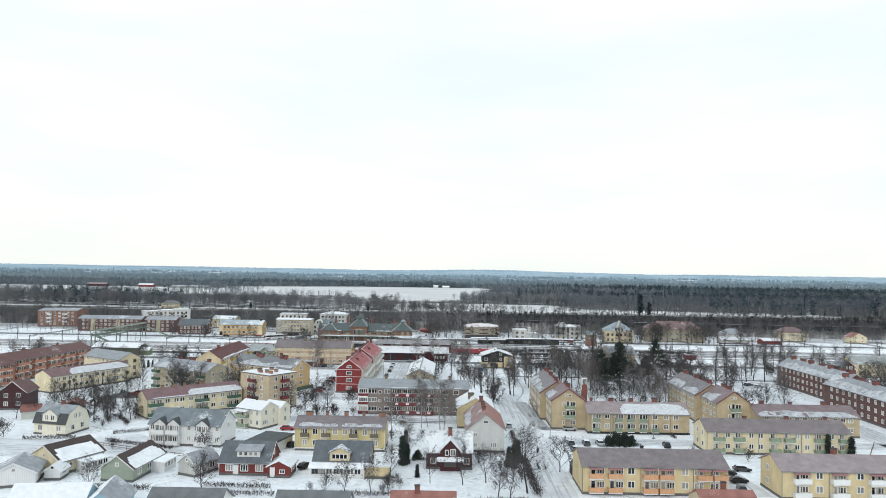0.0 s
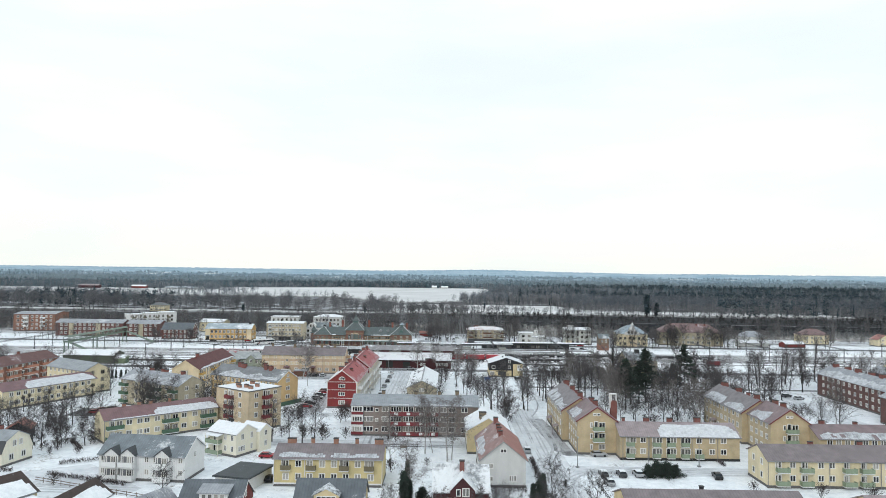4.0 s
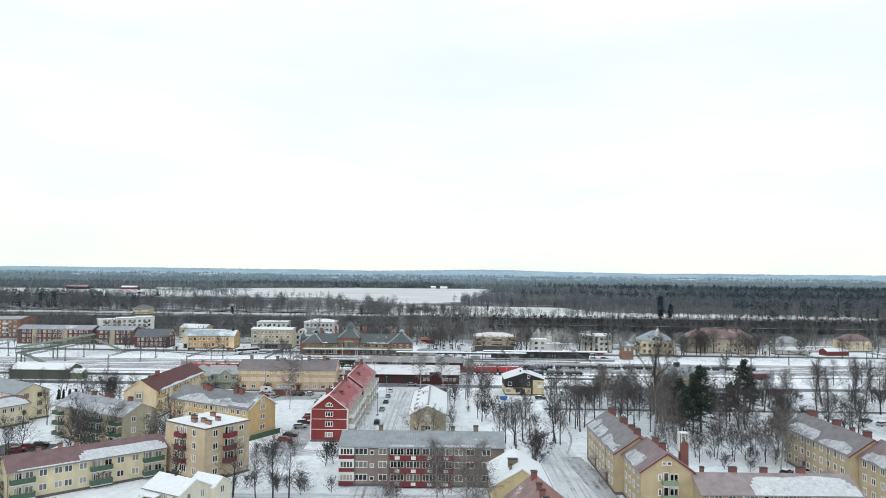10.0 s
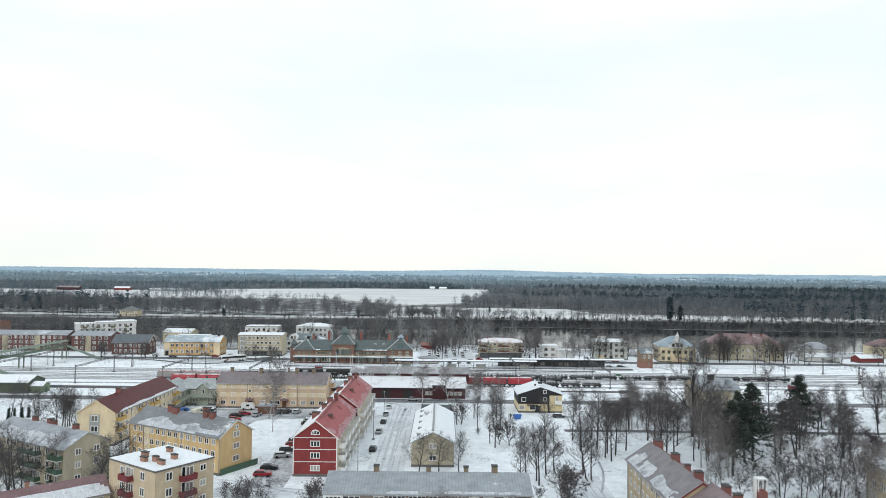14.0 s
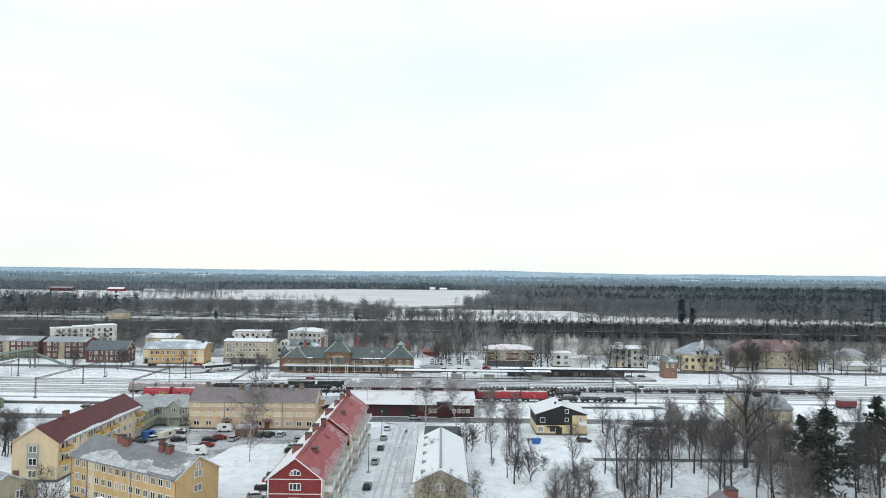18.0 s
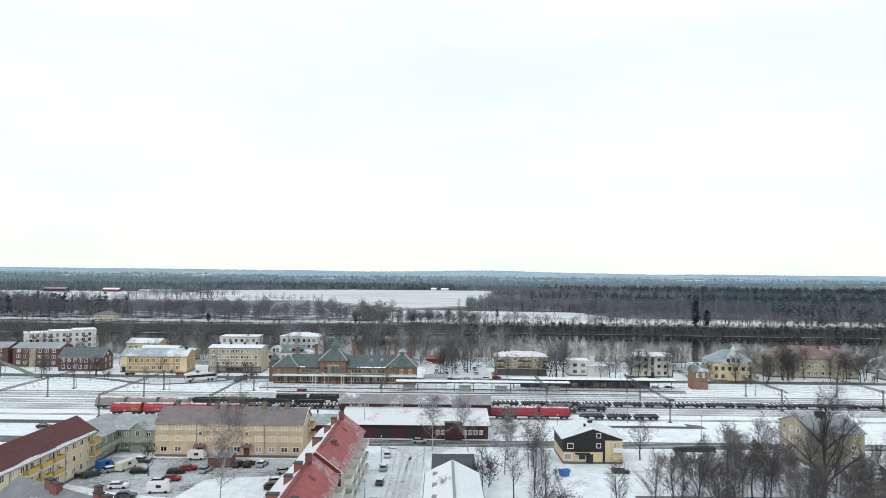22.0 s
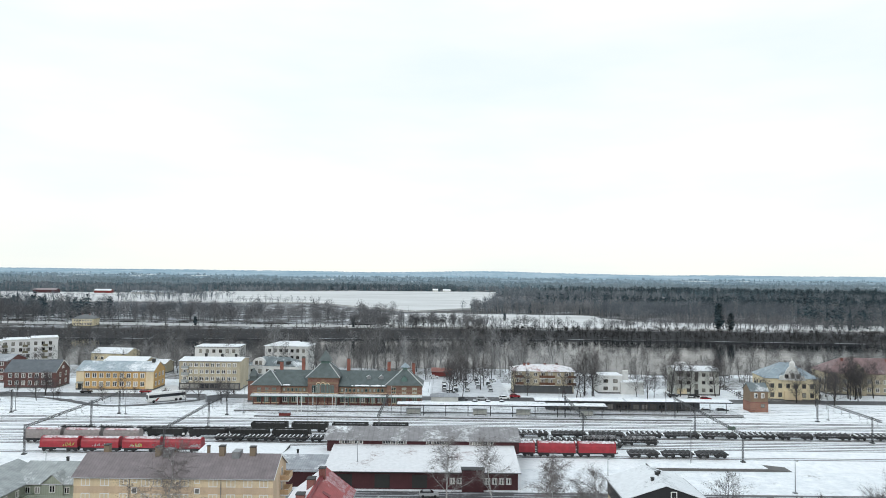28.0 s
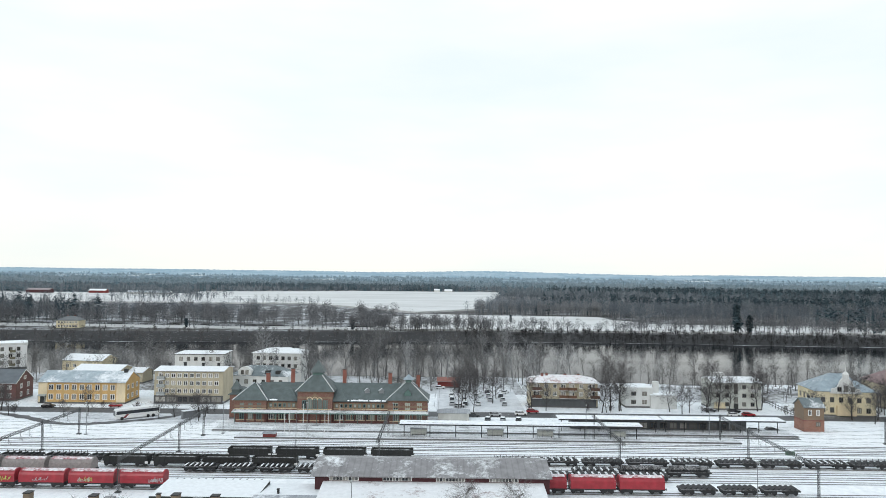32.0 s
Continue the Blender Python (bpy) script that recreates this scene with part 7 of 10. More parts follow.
for y in (0.5, 30, 65.5):
    part("pier", shared(("bridge_pier",), lambda: Shape().box(-1.3, -0.3, 0, -0.9, 0.3, 6.3).box(0.9, -0.3, 0, 1.3, 0.3, 6.3), M_BRIDGEG), None, h, m=pose(0, y, 0))
part("stair", Shape().slab([(1.4, -1.6, 6.5), (1.4, 1.4, 6.5), (17, 1.4, 0.1), (17, -1.6, 0.1)], 0.3), M_BRIDGEG, h)
part("stair", Shape().slab([(1.4, 64, 6.5), (1.4, 67, 6.5), (18, 67, 0.1), (18, 64, 0.1)], 0.3), M_BRIDGEG, h)
h = house("railway_shed", "green-painted railway shed with a snowy roof and a small annex", "shed", -183, 353, 0, 24, 11, 4.0, 1.9, M_SHEDSHADE, R_SNOW, "x")
part("annex", Shape().poly([(24.05, 1.5, 0), (28.5, 1.5, 0), (28.5, 6.5, 0), (24.05, 6.5, 0), (24.05, 1.5, 2.7), (28.5, 1.5, 2.7), (28.5, 4, 3.9), (28.5, 6.5, 2.7), (24.05, 6.5, 2.7), (24.05, 4, 3.9)], [(0, 1, 5, 4), (1, 2, 7, 6, 5), (2, 3, 8, 7), (3, 0, 4, 9, 8)]), M_SHEDL, h)
part("annex_door", Shape().box(28.5, 3.2, 0.05, 28.58, 4.8, 2.1), M_GREENP, h)
part("annex_roof", Shape().slab([(24.05, 1.1, 2.62), (28.9, 1.1, 2.62), (28.9, 4, 4.02), (24.05, 4, 4.02)], 0.12).slab([(24.05, 4, 4.02), (28.9, 4, 4.02), (28.9, 6.9, 2.62), (24.05, 6.9, 2.62)], 0.12), M_SNOW, h)


# ---- the station and the buildings beyond the railway ----
def pyramid(s, x0, y0, x1, y1, z0, z1, o=0.5, top=0.0):
    cx, cy = (x0 + x1) / 2, (y0 + y1) / 2
    lo = [(x0 - o, y0 - o), (x1 + o, y0 - o), (x1 + o, y1 + o), (x0 - o, y1 + o)]
    hi = [(cx - top, cy - top), (cx + top, cy - top), (cx + top, cy + top), (cx - top, cy + top)]
    return s.poly([(*p, z0) for p in lo] + [(*p, z1) for p in hi], [(0, 1, 5, 4), (1, 2, 6, 5), (2, 3, 7, 6), (3, 0, 4, 7), (4, 5, 6, 7), (3, 2, 1, 0)])


M_HIPTIN = plain("pale_tin_flashing", (0.52, 0.54, 0.55), 0.5)
M_STCHIM = brickwork("orange_red_chimney_brick", (0.33, 0.10, 0.07), (0.27, 0.08, 0.06), (0.26, 0.15, 0.12))
st = thing("railway_station", "red brick railway station with slate towers and a platform awning", "station", pose(-80.8, 443.6, 0))
st["L"], st["D"] = 58, 13
part("wall", Shape().box(0, 0, 0, 58, 13, 6.8), M_STBRICK, st)
part("plinth", Shape().box(-0.06, -0.06, 0, 58.06, 13.06, 0.9), M_REDBRICK, st)
z0, z1 = 6.75, 11.4
e = [(-0.6, -0.6, z0), (58.6, -0.6, z0), (58.6, 13.6, z0), (-0.6, 13.6, z0)]
for q in ([e[0], e[1], (52, 6.5, z1), (6, 6.5, z1)], [e[1], e[2], (52, 6.5, z1)], [e[2], e[3], (6, 6.5, z1), (52, 6.5, z1)], [e[3], e[0], (6, 6.5, z1)]):
    part("roof", Shape().slab(q, 0.16), R_STATION, st)
part("frieze", Shape().box(-0.05, -0.08, 4.5, 58.05, 0, 6.3), M_TANDARK, st)
for nm, x0, x1, zw, zr, top, lant in (("west", -0.2, 9.4, 7.0, 11.4, 0.4, 0), ("middle", 18.8, 29.4, 9.8, 14.2, 1.5, 18.8), ("east", 46.2, 58.2, 7.4, 12.2, 0.9, 14.6)):
    pv = part("pavilion", Shape().box(x0, -1.0, 0, x1, 9, zw), M_STBRICK, st)
    part("pavilion_frieze", Shape().box(x0 - 0.04, -1.07, zw - 2.2, x1 + 0.04, -1.0, zw - 1.6).box(x0 - 0.1, -1.12, zw - 0.3, x1 + 0.1, -1.0, zw), M_TANDARK, pv)
    part("pavilion_roof", pyramid(Shape(), x0, -1.0, x1, 9, zw, zr, 0.6, top), R_STATION, pv)
    cx = (x0 + x1) / 2
    for sx in (-1, 1):
        for sy in (-1, 1):
            c0 = Vector((cx + sx * ((x1 - x0) / 2 + 0.6), 4 + sy * 5.6, zw + 0.05))
            c1 = Vector((cx + sx * top, 4 + sy * top, zr + 0.05))
            part("hip_flashing", Shape().tube(c0, c1, 0.17, n=4), M_HIPTIN, pv)
    if lant:
        part("lantern", Shape().box(cx - top, 4 - top, zr, cx + top, 4 + top, zr + 0.9), M_GREENFRAME, pv)
        part("spire", pyramid(Shape(), cx - top, 4 - top, cx + top, 4 + top, zr + 0.9, lant, 0.7, 0.05), R_STATION if nm == "middle" else R_TEAL, pv)
        part("finial", Shape().tube((cx, 4, lant - 0.2), (cx, 4, lant + 1.0), 0.07, n=5), M_DSTEEL, pv)
for x0, x1, w in ((12.8, 18.8, 1), (29.4, 33.6, 1)):
    part("side_roof", pyramid(Shape(), x0, -0.6, x1, 8, 6.9, 9.8, 0.4, 0.4), R_STATION, st)
for i in range(5):
    add_window(st, 58, 13, "f", 20.9 + i * 1.6, 4.6, 1.2, 2.8 if i in (1, 2, 3) else 2.4, 2, M_GREENFRAME, out=1.0)
part("clock_gable", Shape().poly([(22.6, -1.1, 7.9), (25.6, -1.1, 7.9), (24.1, -1.1, 9.3), (22.6, -0.95, 7.9), (25.6, -0.95, 7.9), (24.1, -0.95, 9.3)], [(0, 1, 2), (5, 4, 3), (0, 3, 4, 1), (1, 4, 5, 2), (2, 5, 3, 0)]), M_TANDARK, st)
for i in (1, 2, 3):
    arch = [(20.9 + i * 1.6 + 0.78 * math.cos(math.pi * k / 8), 7.35 + 0.75 * math.sin(math.pi * k / 8)) for k in range(9)]
    rim = Shape()
    for (xa, za), (xb, zb) in zip(arch, arch[1:]):
        rim.tube((xa, -1.1, za), (xb, -1.1, zb), 0.12, n=5)
    part("window_arch", rim, M_CREAM, st)
    part("arch_glass", Shape().poly([(xa, -1.06, za) for xa, za in arch], [tuple(range(8, -1, -1))]), M_GREENLIGHT, st)
for u in (2.0, 4.6, 7.2):
    add_window(st, 58, 13, "f", u, 4.5, 1.1, 1.5, 2, M_GREENFRAME, out=1.0)
    add_window(st, 58, 13, "f", u, 1.2, 1.3, 1.9, 2, M_GREENFRAME, out=1.0)
for u in (48.6, 52.2, 55.8):
    add_window(st, 58, 13, "f", u, 4.6, 1.4, 1.9, 2, M_GREENLIGHT, out=1.0)
    add_window(st, 58, 13, "f", u, 1.2, 1.4, 1.9, 2, M_GREENLIGHT, out=1.0)
for i, u in enumerate((10.6, 12.2, 13.8, 15.4, 17.0, 30.6, 32.4, 34.2, 36, 37.8, 39.6, 41.4, 43.2, 45.0)):
    add_window(st, 58, 13, "f", u, 1.1, 1.3, 2.0, 2, M_GREENLIGHT if i % 3 else M_FRAME)
add_door(st, 58, 13, "f", 24.1, 4.2, 3.0, M_GREENFRAME, z=0.3)
st.children[-1].location.y = -1.0
part("awning", Shape().slab([(-0.5, -3.4, 3.75), (58.6, -3.4, 3.75), (58.6, -1.02, 4.15), (-0.5, -1.02, 4.15)], 0.12), R_AWN, st)
part("awning_edge", Shape().box(-0.5, -3.5, 3.45, 58.6, -3.4, 3.75), M_GREENFRAME, st)
for i in range(15):
    part("awning_post", shared(("awning_post",), lambda: Shape().tube((0, 0, 0), (0, 0, 3.6), 0.08, n=6), M_GREENFRAME), None, st, m=pose(0.5 + i * 4.1, -3.2, 0))
for x, h_ in ((7.9, 3.2), (15.7, 4.6), (31.9, 4.6), (46.3, 3.6), (55.1, 3.2)):
    chimney(st, x, 6.8, 10.9, h_, 1.1, 1.1, M_STCHIM)
for x in (38.8, 43.2):
    d_ = part("dormer", gable_shell(1.5, 1.6, 1.0, 0.6, "y"), M_STEEL, st, m=pose(x, 2.6, 8.6))
    part("dormer_roof", Shape().slab([(-0.2, -0.2, 1.0), (0.75, -0.2, 1.7), (0.75, 1.6, 1.7), (-0.2, 1.6, 1.0)], 0.06), M_SNOW, d_)
d_ = part("dormer", gable_shell(2.0, 2.4, 1.4, 1.0, "y"), M_GREENFRAME, st, m=pose(51.2, -0.4, 8.2))
a_, b_ = gable_slopes(2.0, 2.4, 1.4, 1.0, "y", 0.3, 0.2)
part("dormer_roof", Shape().slab(a_, 0.08).slab(b_, 0.08), R_STATION, d_)
def eave_snow(x0, x1, seed):
    """A ragged line of snow lying along the eaves of the main roof."""
    rg, s, x = random.Random(seed), Shape(), x0
    while x < x1 - 0.3:
        w, up = rg.uniform(0.5, 0.9), 0.45 + 0.35 * noise.noise(Vector((x * 0.6, seed, 0)))
        k = 4.65 / 7.1
        s.slab([(x, -0.6, 6.93), (x + w, -0.6, 6.93), (x + w, -0.6 + up, 6.93 + up * k), (x, -0.6 + up, 6.93 + up * k)], 0.05)
        x += w * (1.0 if rg.random() < 0.85 else 1.6)
    part("roof_snow", s, M_SNOW, st)


eave_snow(10.2, 18.4, 1)
eave_snow(33.6, 45.8, 2)
# pale stone bands, brick piers and dark openings of the front
for x0, x1, y in ((9.4, 18.8, 0.0), (29.4, 46.2, 0.0), (-0.2, 9.4, -1.0), (18.8, 29.4, -1.0), (46.2, 58.2, -1.0)):
    for z in (0.95, 4.35):
        part("stone_band", Shape().box(x0 + 0.01, y - 0.12, z, x1 - 0.01, y - 0.005, z + 0.16), M_CREAM, st)
    for i in range(max(2, int((x1 - x0) / 3.1)) + 1):
        px = x0 + 0.25 + (x1 - x0 - 0.5) * i / max(2, int((x1 - x0) / 3.1))
        part("pier", shared(("station_pier",), lambda: Shape().box(-0.22, -0.2, 0, 0.22, 0.0, 4.3), M_REDBRICK), None, st, m=pose(px, y, 0))
for u in (10.5, 11.9, 13.3, 14.7, 16.1, 17.5, 30.6, 32.0, 33.4, 34.8, 36.2, 37.6, 39.0, 40.4, 41.8, 43.2, 44.6):
    add_window(st, 58, 13, "f", u, 4.85, 0.7, 1.0, 1, M_GREENFRAME, out=0.08)
h = house("annex", "small brown brick station annex with a slate turret", "annex", -84.5, 449, 0, 5, 8, 7.5, 1.8, M_STBRICK, R_STATION, kind="hip")
part("turret", pyramid(Shape().box(0.4, 0.4, 7.4, 2.8, 2.8, 9.0), 0.4, 0.4, 2.8, 2.8, 9.0, 11.8, 0.3, 0.05), R_STATION, h)

N = "house"
h = house("signal_tower", "square brick signal tower with a blue-grey roof", "signal tower", 90.2, 440, 0, 6.0, 5.6, 7.4, 2.1, M_SIGBRICK, R_TEALDARK, "x")
part("brick_base", Shape().box(-0.06, -0.06, 0, 6.06, 5.66, 3.2), M_ORBRICK, h)
part("band", Shape().box(-0.1, -0.1, 3.2, 6.1, 5.7, 3.45), M_CHIM, h)
add_window(h, 6.0, 5.6, "f", 4.2, 1.6, 1.2, 1.2, 2, M_DFRAME, out=0.08)
wins(h, "f", (0.3, 0.7), (4.8,), 1.0, 1.6)
chimney(h, 3.0, 3.0, 9.4, 0.8, 0.6, 0.6, M_BLACKP)
h = house("apartment_house", "white three-storey house with small balconies and a snowy roof", A, 75.5, 472.3, 0, 17, 10, 9.4, 1.3, M_PALEGREY, R_SNOW, "x")
wins(h, "f", (0.12, 0.3, 0.65, 0.82), (1.3, 4.3, 7.2), 1.2, 1.3, 2, M_DFRAME)
wins(h, "f", (0.48,), (2.6, 5.4, 7.2), 1.2, 1.8, 2, M_DFRAME)
balconies(h, "f", (0.12, 0.84), (6.4,), M_WHITEP, 2.4, 1.0)
part("base", Shape().box(0.6, -0.05, 0.5, 4.6, 0.0, 2.6), M_YELPALE, h)
part("roof_box", Shape().box(2.5, 5.5, 9.8, 6.5, 8.5, 12.0), M_WHITE, h)
add_door(h, 17, 10, "f", 8.2, 1.4, 2.2, M_BLACKP, z=0.1)
h = house("house", "white modern flat-roofed house with a tall white chimney", N, 46, 474.5, 0, 9.5, 9, 6.8, 0, M_WHITE, M_WHITEP, kind="flat", o=0.1)
wins(h, "f", (0.3, 0.7), (1.3, 4.2), 1.6, 1.3, 3, M_DFRAME)
h2 = part("wing", Shape().box(8.5, -1.5, 0, 17.5, 7, 4.6), M_WHITE, h)
part("wing_snow", Shape().box(8.4, -1.6, 4.6, 17.6, 7.1, 4.8), M_SNOW, h2)
part("chimney_wall", Shape().box(10.5, 3, 4.8, 12.6, 4.2, 8.6), M_WHITE, h)
h = house("apartment_house", "ochre three-storey house with dark balconies and a hipped snowy roof", A, 12.4, 473.5, -2, 23.5, 11.5, 8.6, 2.0, M_TANPL, R_REDSNOW, kind="hip", chims=((0.2, 0.4, 1.2), (0.27, 0.45, 1.2), (0.55, 0.5, 1.0), (0.75, 0.5, 1.0)), o=0.8)
wins(h, "f", even(7), (1.3, 4.0, 6.7), 1.2, 1.3, 2)
balconies(h, "f", (0.1, 0.5, 0.62, 0.96), (3.4, 6.1), M_DOOR, 3.2, 1.5)
wins(h, "l", even(3), (4.0, 6.7), 1.2, 1.3)
part("shopfront", Shape().box(0.5, -0.08, 0.4, 23, 0.0, 3.0), M_SOCK, h)

# yellow villa with an ornate white gable and dome
h = house("villa", "yellow villa with an ornate white gable, dome and blue-grey hipped roof", N, 107, 464.5, -7, 19, 15, 8.2, 5.2, M_YELPALE, R_TEAL, kind="hip")
wins(h, "f", even(6), (1.2, 4.6), 1.2, 1.6, 2, M_DFRAME)
wins(h, "l", even(4), (1.2, 4.6), 1.2, 1.6, 2, M_DFRAME)
g = part("ornate_gable", Shape().poly([(p[0], y, p[1]) for y in (-0.5, 0.3) for p in ((4.5, 7.6), (14.5, 7.6), (13.8, 9.2), (12.2, 9.6), (11.4, 11.6), (10.6, 12.6), (8.4, 12.6), (7.6, 11.6), (6.8, 9.6), (5.2, 9.2))],
     [tuple(range(10)), tuple(reversed(range(10, 20))), *[(i, 10 + i, 10 + (i + 1) % 10, (i + 1) % 10) for i in range(10)]]), M_WHITE, h)
for x in (7.4, 9.5, 11.6):
    add_window(g, 19, 15, "f", x, 8.3, 1.2, 1.5 if x != 9.5 else 1.9, 2, M_DFRAME, out=0.5)
part("dome", Shape().tube((9.5, -0.1, 12.6), (9.5, -0.1, 14.0), 1.0, 0.9, n=10).tube((9.5, -0.1, 14.0), (9.5, -0.1, 14.9), 1.1, 0.35, n=10).tube((9.5, -0.1, 14.9), (9.5, -0.1, 16.2), 0.25, 0.04, n=8), M_WHITE, h)
part("loggia", Shape().box(6.5, -1.2, 0.4, 12.5, 0, 3.6), M_CREAM, h)
h = house("school", "large tan building with a red tiled hipped roof and gabled bays", "building", 138, 478, -8, 40, 16, 8.5, 5.5, M_TANPL, R_TILE, kind="hip", chims=((0.2, 0.4, 1.6), (0.62, 0.4, 1.6), (0.75, 0.4, 1.6)))
for x in (8, 28):
    g = part("gabled_bay", gable_shell(6, 5, 9.0, 3.6, "y"), M_TANPL, h, m=pose(x, -1.0, 0))
    a_, b_ = gable_slopes(6, 5, 9.0, 3.6, "y", 0.4)
    part("bay_roof", Shape().slab(a_, 0.14).slab(b_, 0.14), R_TILE, g)
    for z in (1.4, 4.4, 7.4):
        add_window(g, 6, 5, "f", 3, z, 2.2, 1.6, 3)
wins(h, "f", even(12), (1.4, 4.6), 1.3, 1.6, 2)
wins(h, "l", even(4), (1.4, 4.6), 1.3, 1.6, 2)
h = house("house", "grey house with a dark hipped roof near the river", N, 196, 486, 0, 16, 11, 5.5, 3.5, M_GREYPL, R_GREY2, kind="hip")
wins(h, "f", even(4), (1.2, 3.6), 1.2, 1.3)
h = house("house", "yellow house with a red roof near the river", N, 240, 492, 5, 18, 11, 6.5, 4, M_YELPALE, R_TILE, kind="hip", chims=((0.5, 0.5, 1.4),))
wins(h, "f", even(5), (1.2, 4.0), 1.2, 1.3)
h = house("house", "small pale house with a reddish roof by the tracks", N, 286, 486, 0, 11, 9, 4.5, 3, M_YELPALE, R_REDOLD, "y")
wins(h, "f", (0.3, 0.7), (1.2, 3.6), 1.0, 1.2)
h = house("shed", "low boat shed under snow", "shed", 188, 470, 0, 18, 8, 2.8, 1.6, M_GREYPL, R_SNOW, "x")
h = house("shed", "low timber shed under snow beside the road", "shed", 216, 468, 10, 14, 7, 2.6, 1.5, M_FALU, R_SNOW, "x")
h = house("pavilion", "glazed pavilion with a curved dark roof", "pavilion", -19.3, 447.8, 0, 9.6, 5, 2.8, 0.9, M_GREYPL, R_GREY2, kind="hip")

# west of the station
h = house("house", "yellow two-storey house with pale corner strips and a blue-grey roof", N, -156.5, 469.7, 1, 29.5, 11.5, 7.4, 2.9, M_ORYEL, R_TEALSNOW, "x", chims=((0.93, -0.6, 1.0, 1.2, 0.9),), chim_mat=M_BLACKP)
wins(h, "f", even(9, 0.1, 0.9), (1.4, 4.6), 1.5, 1.8, 2)
wins(h, "r", even(3), (1.4, 4.6), 1.3, 1.6, 2)
part("corner_panel", Shape().box(-0.04, -0.05, 0.5, 3.0, 0.0, 7.3), M_CREAM, h)
part("corner_panel", Shape().box(26.5, -0.05, 0.5, 29.54, 0.0, 7.3), M_CREAM, h)
add_door(h, 29.5, 11.5, "f", 1.6, 1.8, 2.4, M_BLACKP, canopy=M_GREYP)
h = house("apartment_house", "beige four-storey house with shops on the ground floor", A, -117.6, 471.5, 1, 23.6, 12, 11.2, 0.9, M_TANPL, R_SNOWGREY, "x", chims=((0.12, 0.3, 1.0), (0.35, 0.3, 1.2), (0.62, 0.3, 1.0), (0.85, 0.3, 1.0)), chim_mat=M_BLACKP)
part("shopfront", Shape().box(-0.04, -0.1, 0.3, 23.64, 0.0, 2.9), M_SOCK, h)
wins(h, "f", even(10), (3.7, 6.4, 9.0), 1.3, 1.4, 2)
balconies(h, "f", (0.1,), (3.2, 5.9, 8.5), M_GREYP, 2.6, 0.9)
for i in range(6):
    add_window(h, 23.6, 12, "f", 2.2 + i * 3.85, 0.6, 3.4, 1.9, 2, M_DFRAME, out=0.1)
h = house("red_house", "dark red two-storey house with white windows and a grey gabled roof", N, -185.5, 471.5, 3, 19.5, 11, 6.4, 3.8, M_REDBRICK, R_SLATEBLUE, "x")
wins(h, "f", even(7), (1.2, 4.0), 1.3, 1.6, 2)
wins(h, "r", (0.3, 0.7), (1.2, 4.0), 1.2, 1.6, 2)
wins(h, "r", (0.5,), (7.0,), 1.4, 1.0, 2)
bargeboards(h, 6.4, 3.8, "x", ends="r")
h = house("apartment_house", "white flat-roofed apartment house with stacked balconies", A, -231, 520, 32, 40, 12, 11.6, 0, M_WHITEP, M_WHITEP, kind="flat", o=0.2)
h.scale = (0.85, 1.0, 1.05)
wins(h, "f", even(10), (1.3, 4.1, 6.9, 9.6), 1.4, 1.5, 2, M_DFRAME)
for sx_, sz_ in ((13.2, 0.5), (26.6, 1.0)):
    part("roof_step", Shape().box(sx_, -0.3, 11.95, 40.3 if sx_ > 20 else 26.5, 12.3, 11.95 + sz_ * 0.9), M_WHITE, h)
    part("step_snow", Shape().box(sx_ + 0.15, -0.15, 11.95 + sz_ * 0.9, 40.15 if sx_ > 20 else 26.35, 12.15, 12.05 + sz_ * 0.9), M_SNOW, h)
balconies(h, "f", (0.14, 0.36, 0.60, 0.84), (3.4, 6.2, 9.0), M_OLIVE, 2.6, 1.4)
part("ground_floor", Shape().box(-0.05, -0.08, 0, 40.05, -0.02, 2.7), M_SOCK, h)
h = house("apartment_house", "long dark red brick house with pale window bands", A, -262, 485, 0, 45, 12, 8.8, 2.0, M_REDBRICK, R_GREY2, "x")
wins(h, "f", even(13), (1.3, 4.1, 6.8), 1.6, 1.5, 2)
for x in (9, 27):
    part("stair_bay", Shape().box(x, -0.4, 0, x + 3.0, 0, 8.6), M_TANPL, h)
h = house("apartment_house", "dark red brick house with pale stair bays", A, -214, 484, 0, 22, 12, 8.8, 2.0, M_REDBRICK, R_GREY2, "x")
wins(h, "f", even(6), (1.3, 4.1, 6.8), 1.6, 1.5, 2)
part("stair_bay", Shape().box(8, -0.4, 0, 11, 0, 8.6), M_TANPL, h)
h = house("apartment_house", "tall red brick house with white balcony stacks", A, -308, 513, 12, 27, 30, 12, 1.2, M_ORBRICK, R_GREY2, "x")
wins(h, "f", even(8), (1.3, 4.1, 6.9, 9.6), 1.4, 1.5, 2)
balconies(h, "f", (0.3, 0.7), (3.4, 6.2, 9.0), M_WHITEP, 3.2, 1.4)
h = house("house", "ochre villa with a pale upper storey beyond the yellow house", N, -182, 530, -6, 18, 12, 7.0, 2.0, M_YELPALE, R_SNOW, "x")
wins(h, "f", even(5), (1.2, 4.0), 1.3, 1.4)
h = house("hall", "tan hall with a broad snowy roof", "hall", -166, 508, -4, 19, 14, 5.4, 2.0, M_TANPL, R_SNOW, "x")
wins(h, "f", even(6), (1.5,), 1.6, 1.8)
h = house("hall", "small tan hall with a snowy roof", "hall", -148, 514, -4, 8, 9, 4.4, 1.4, M_TANPL, R_SNOW, "x")
wins(h, "f", even(2), (1.5,), 1.4, 1.6)
h = house("apartment_house", "white upper-storey house with a snowy flat roof", A, -123, 503, 3, 19, 12, 13.2, 0, M_WHITE, M_PLINTH, kind="flat", o=0.4)
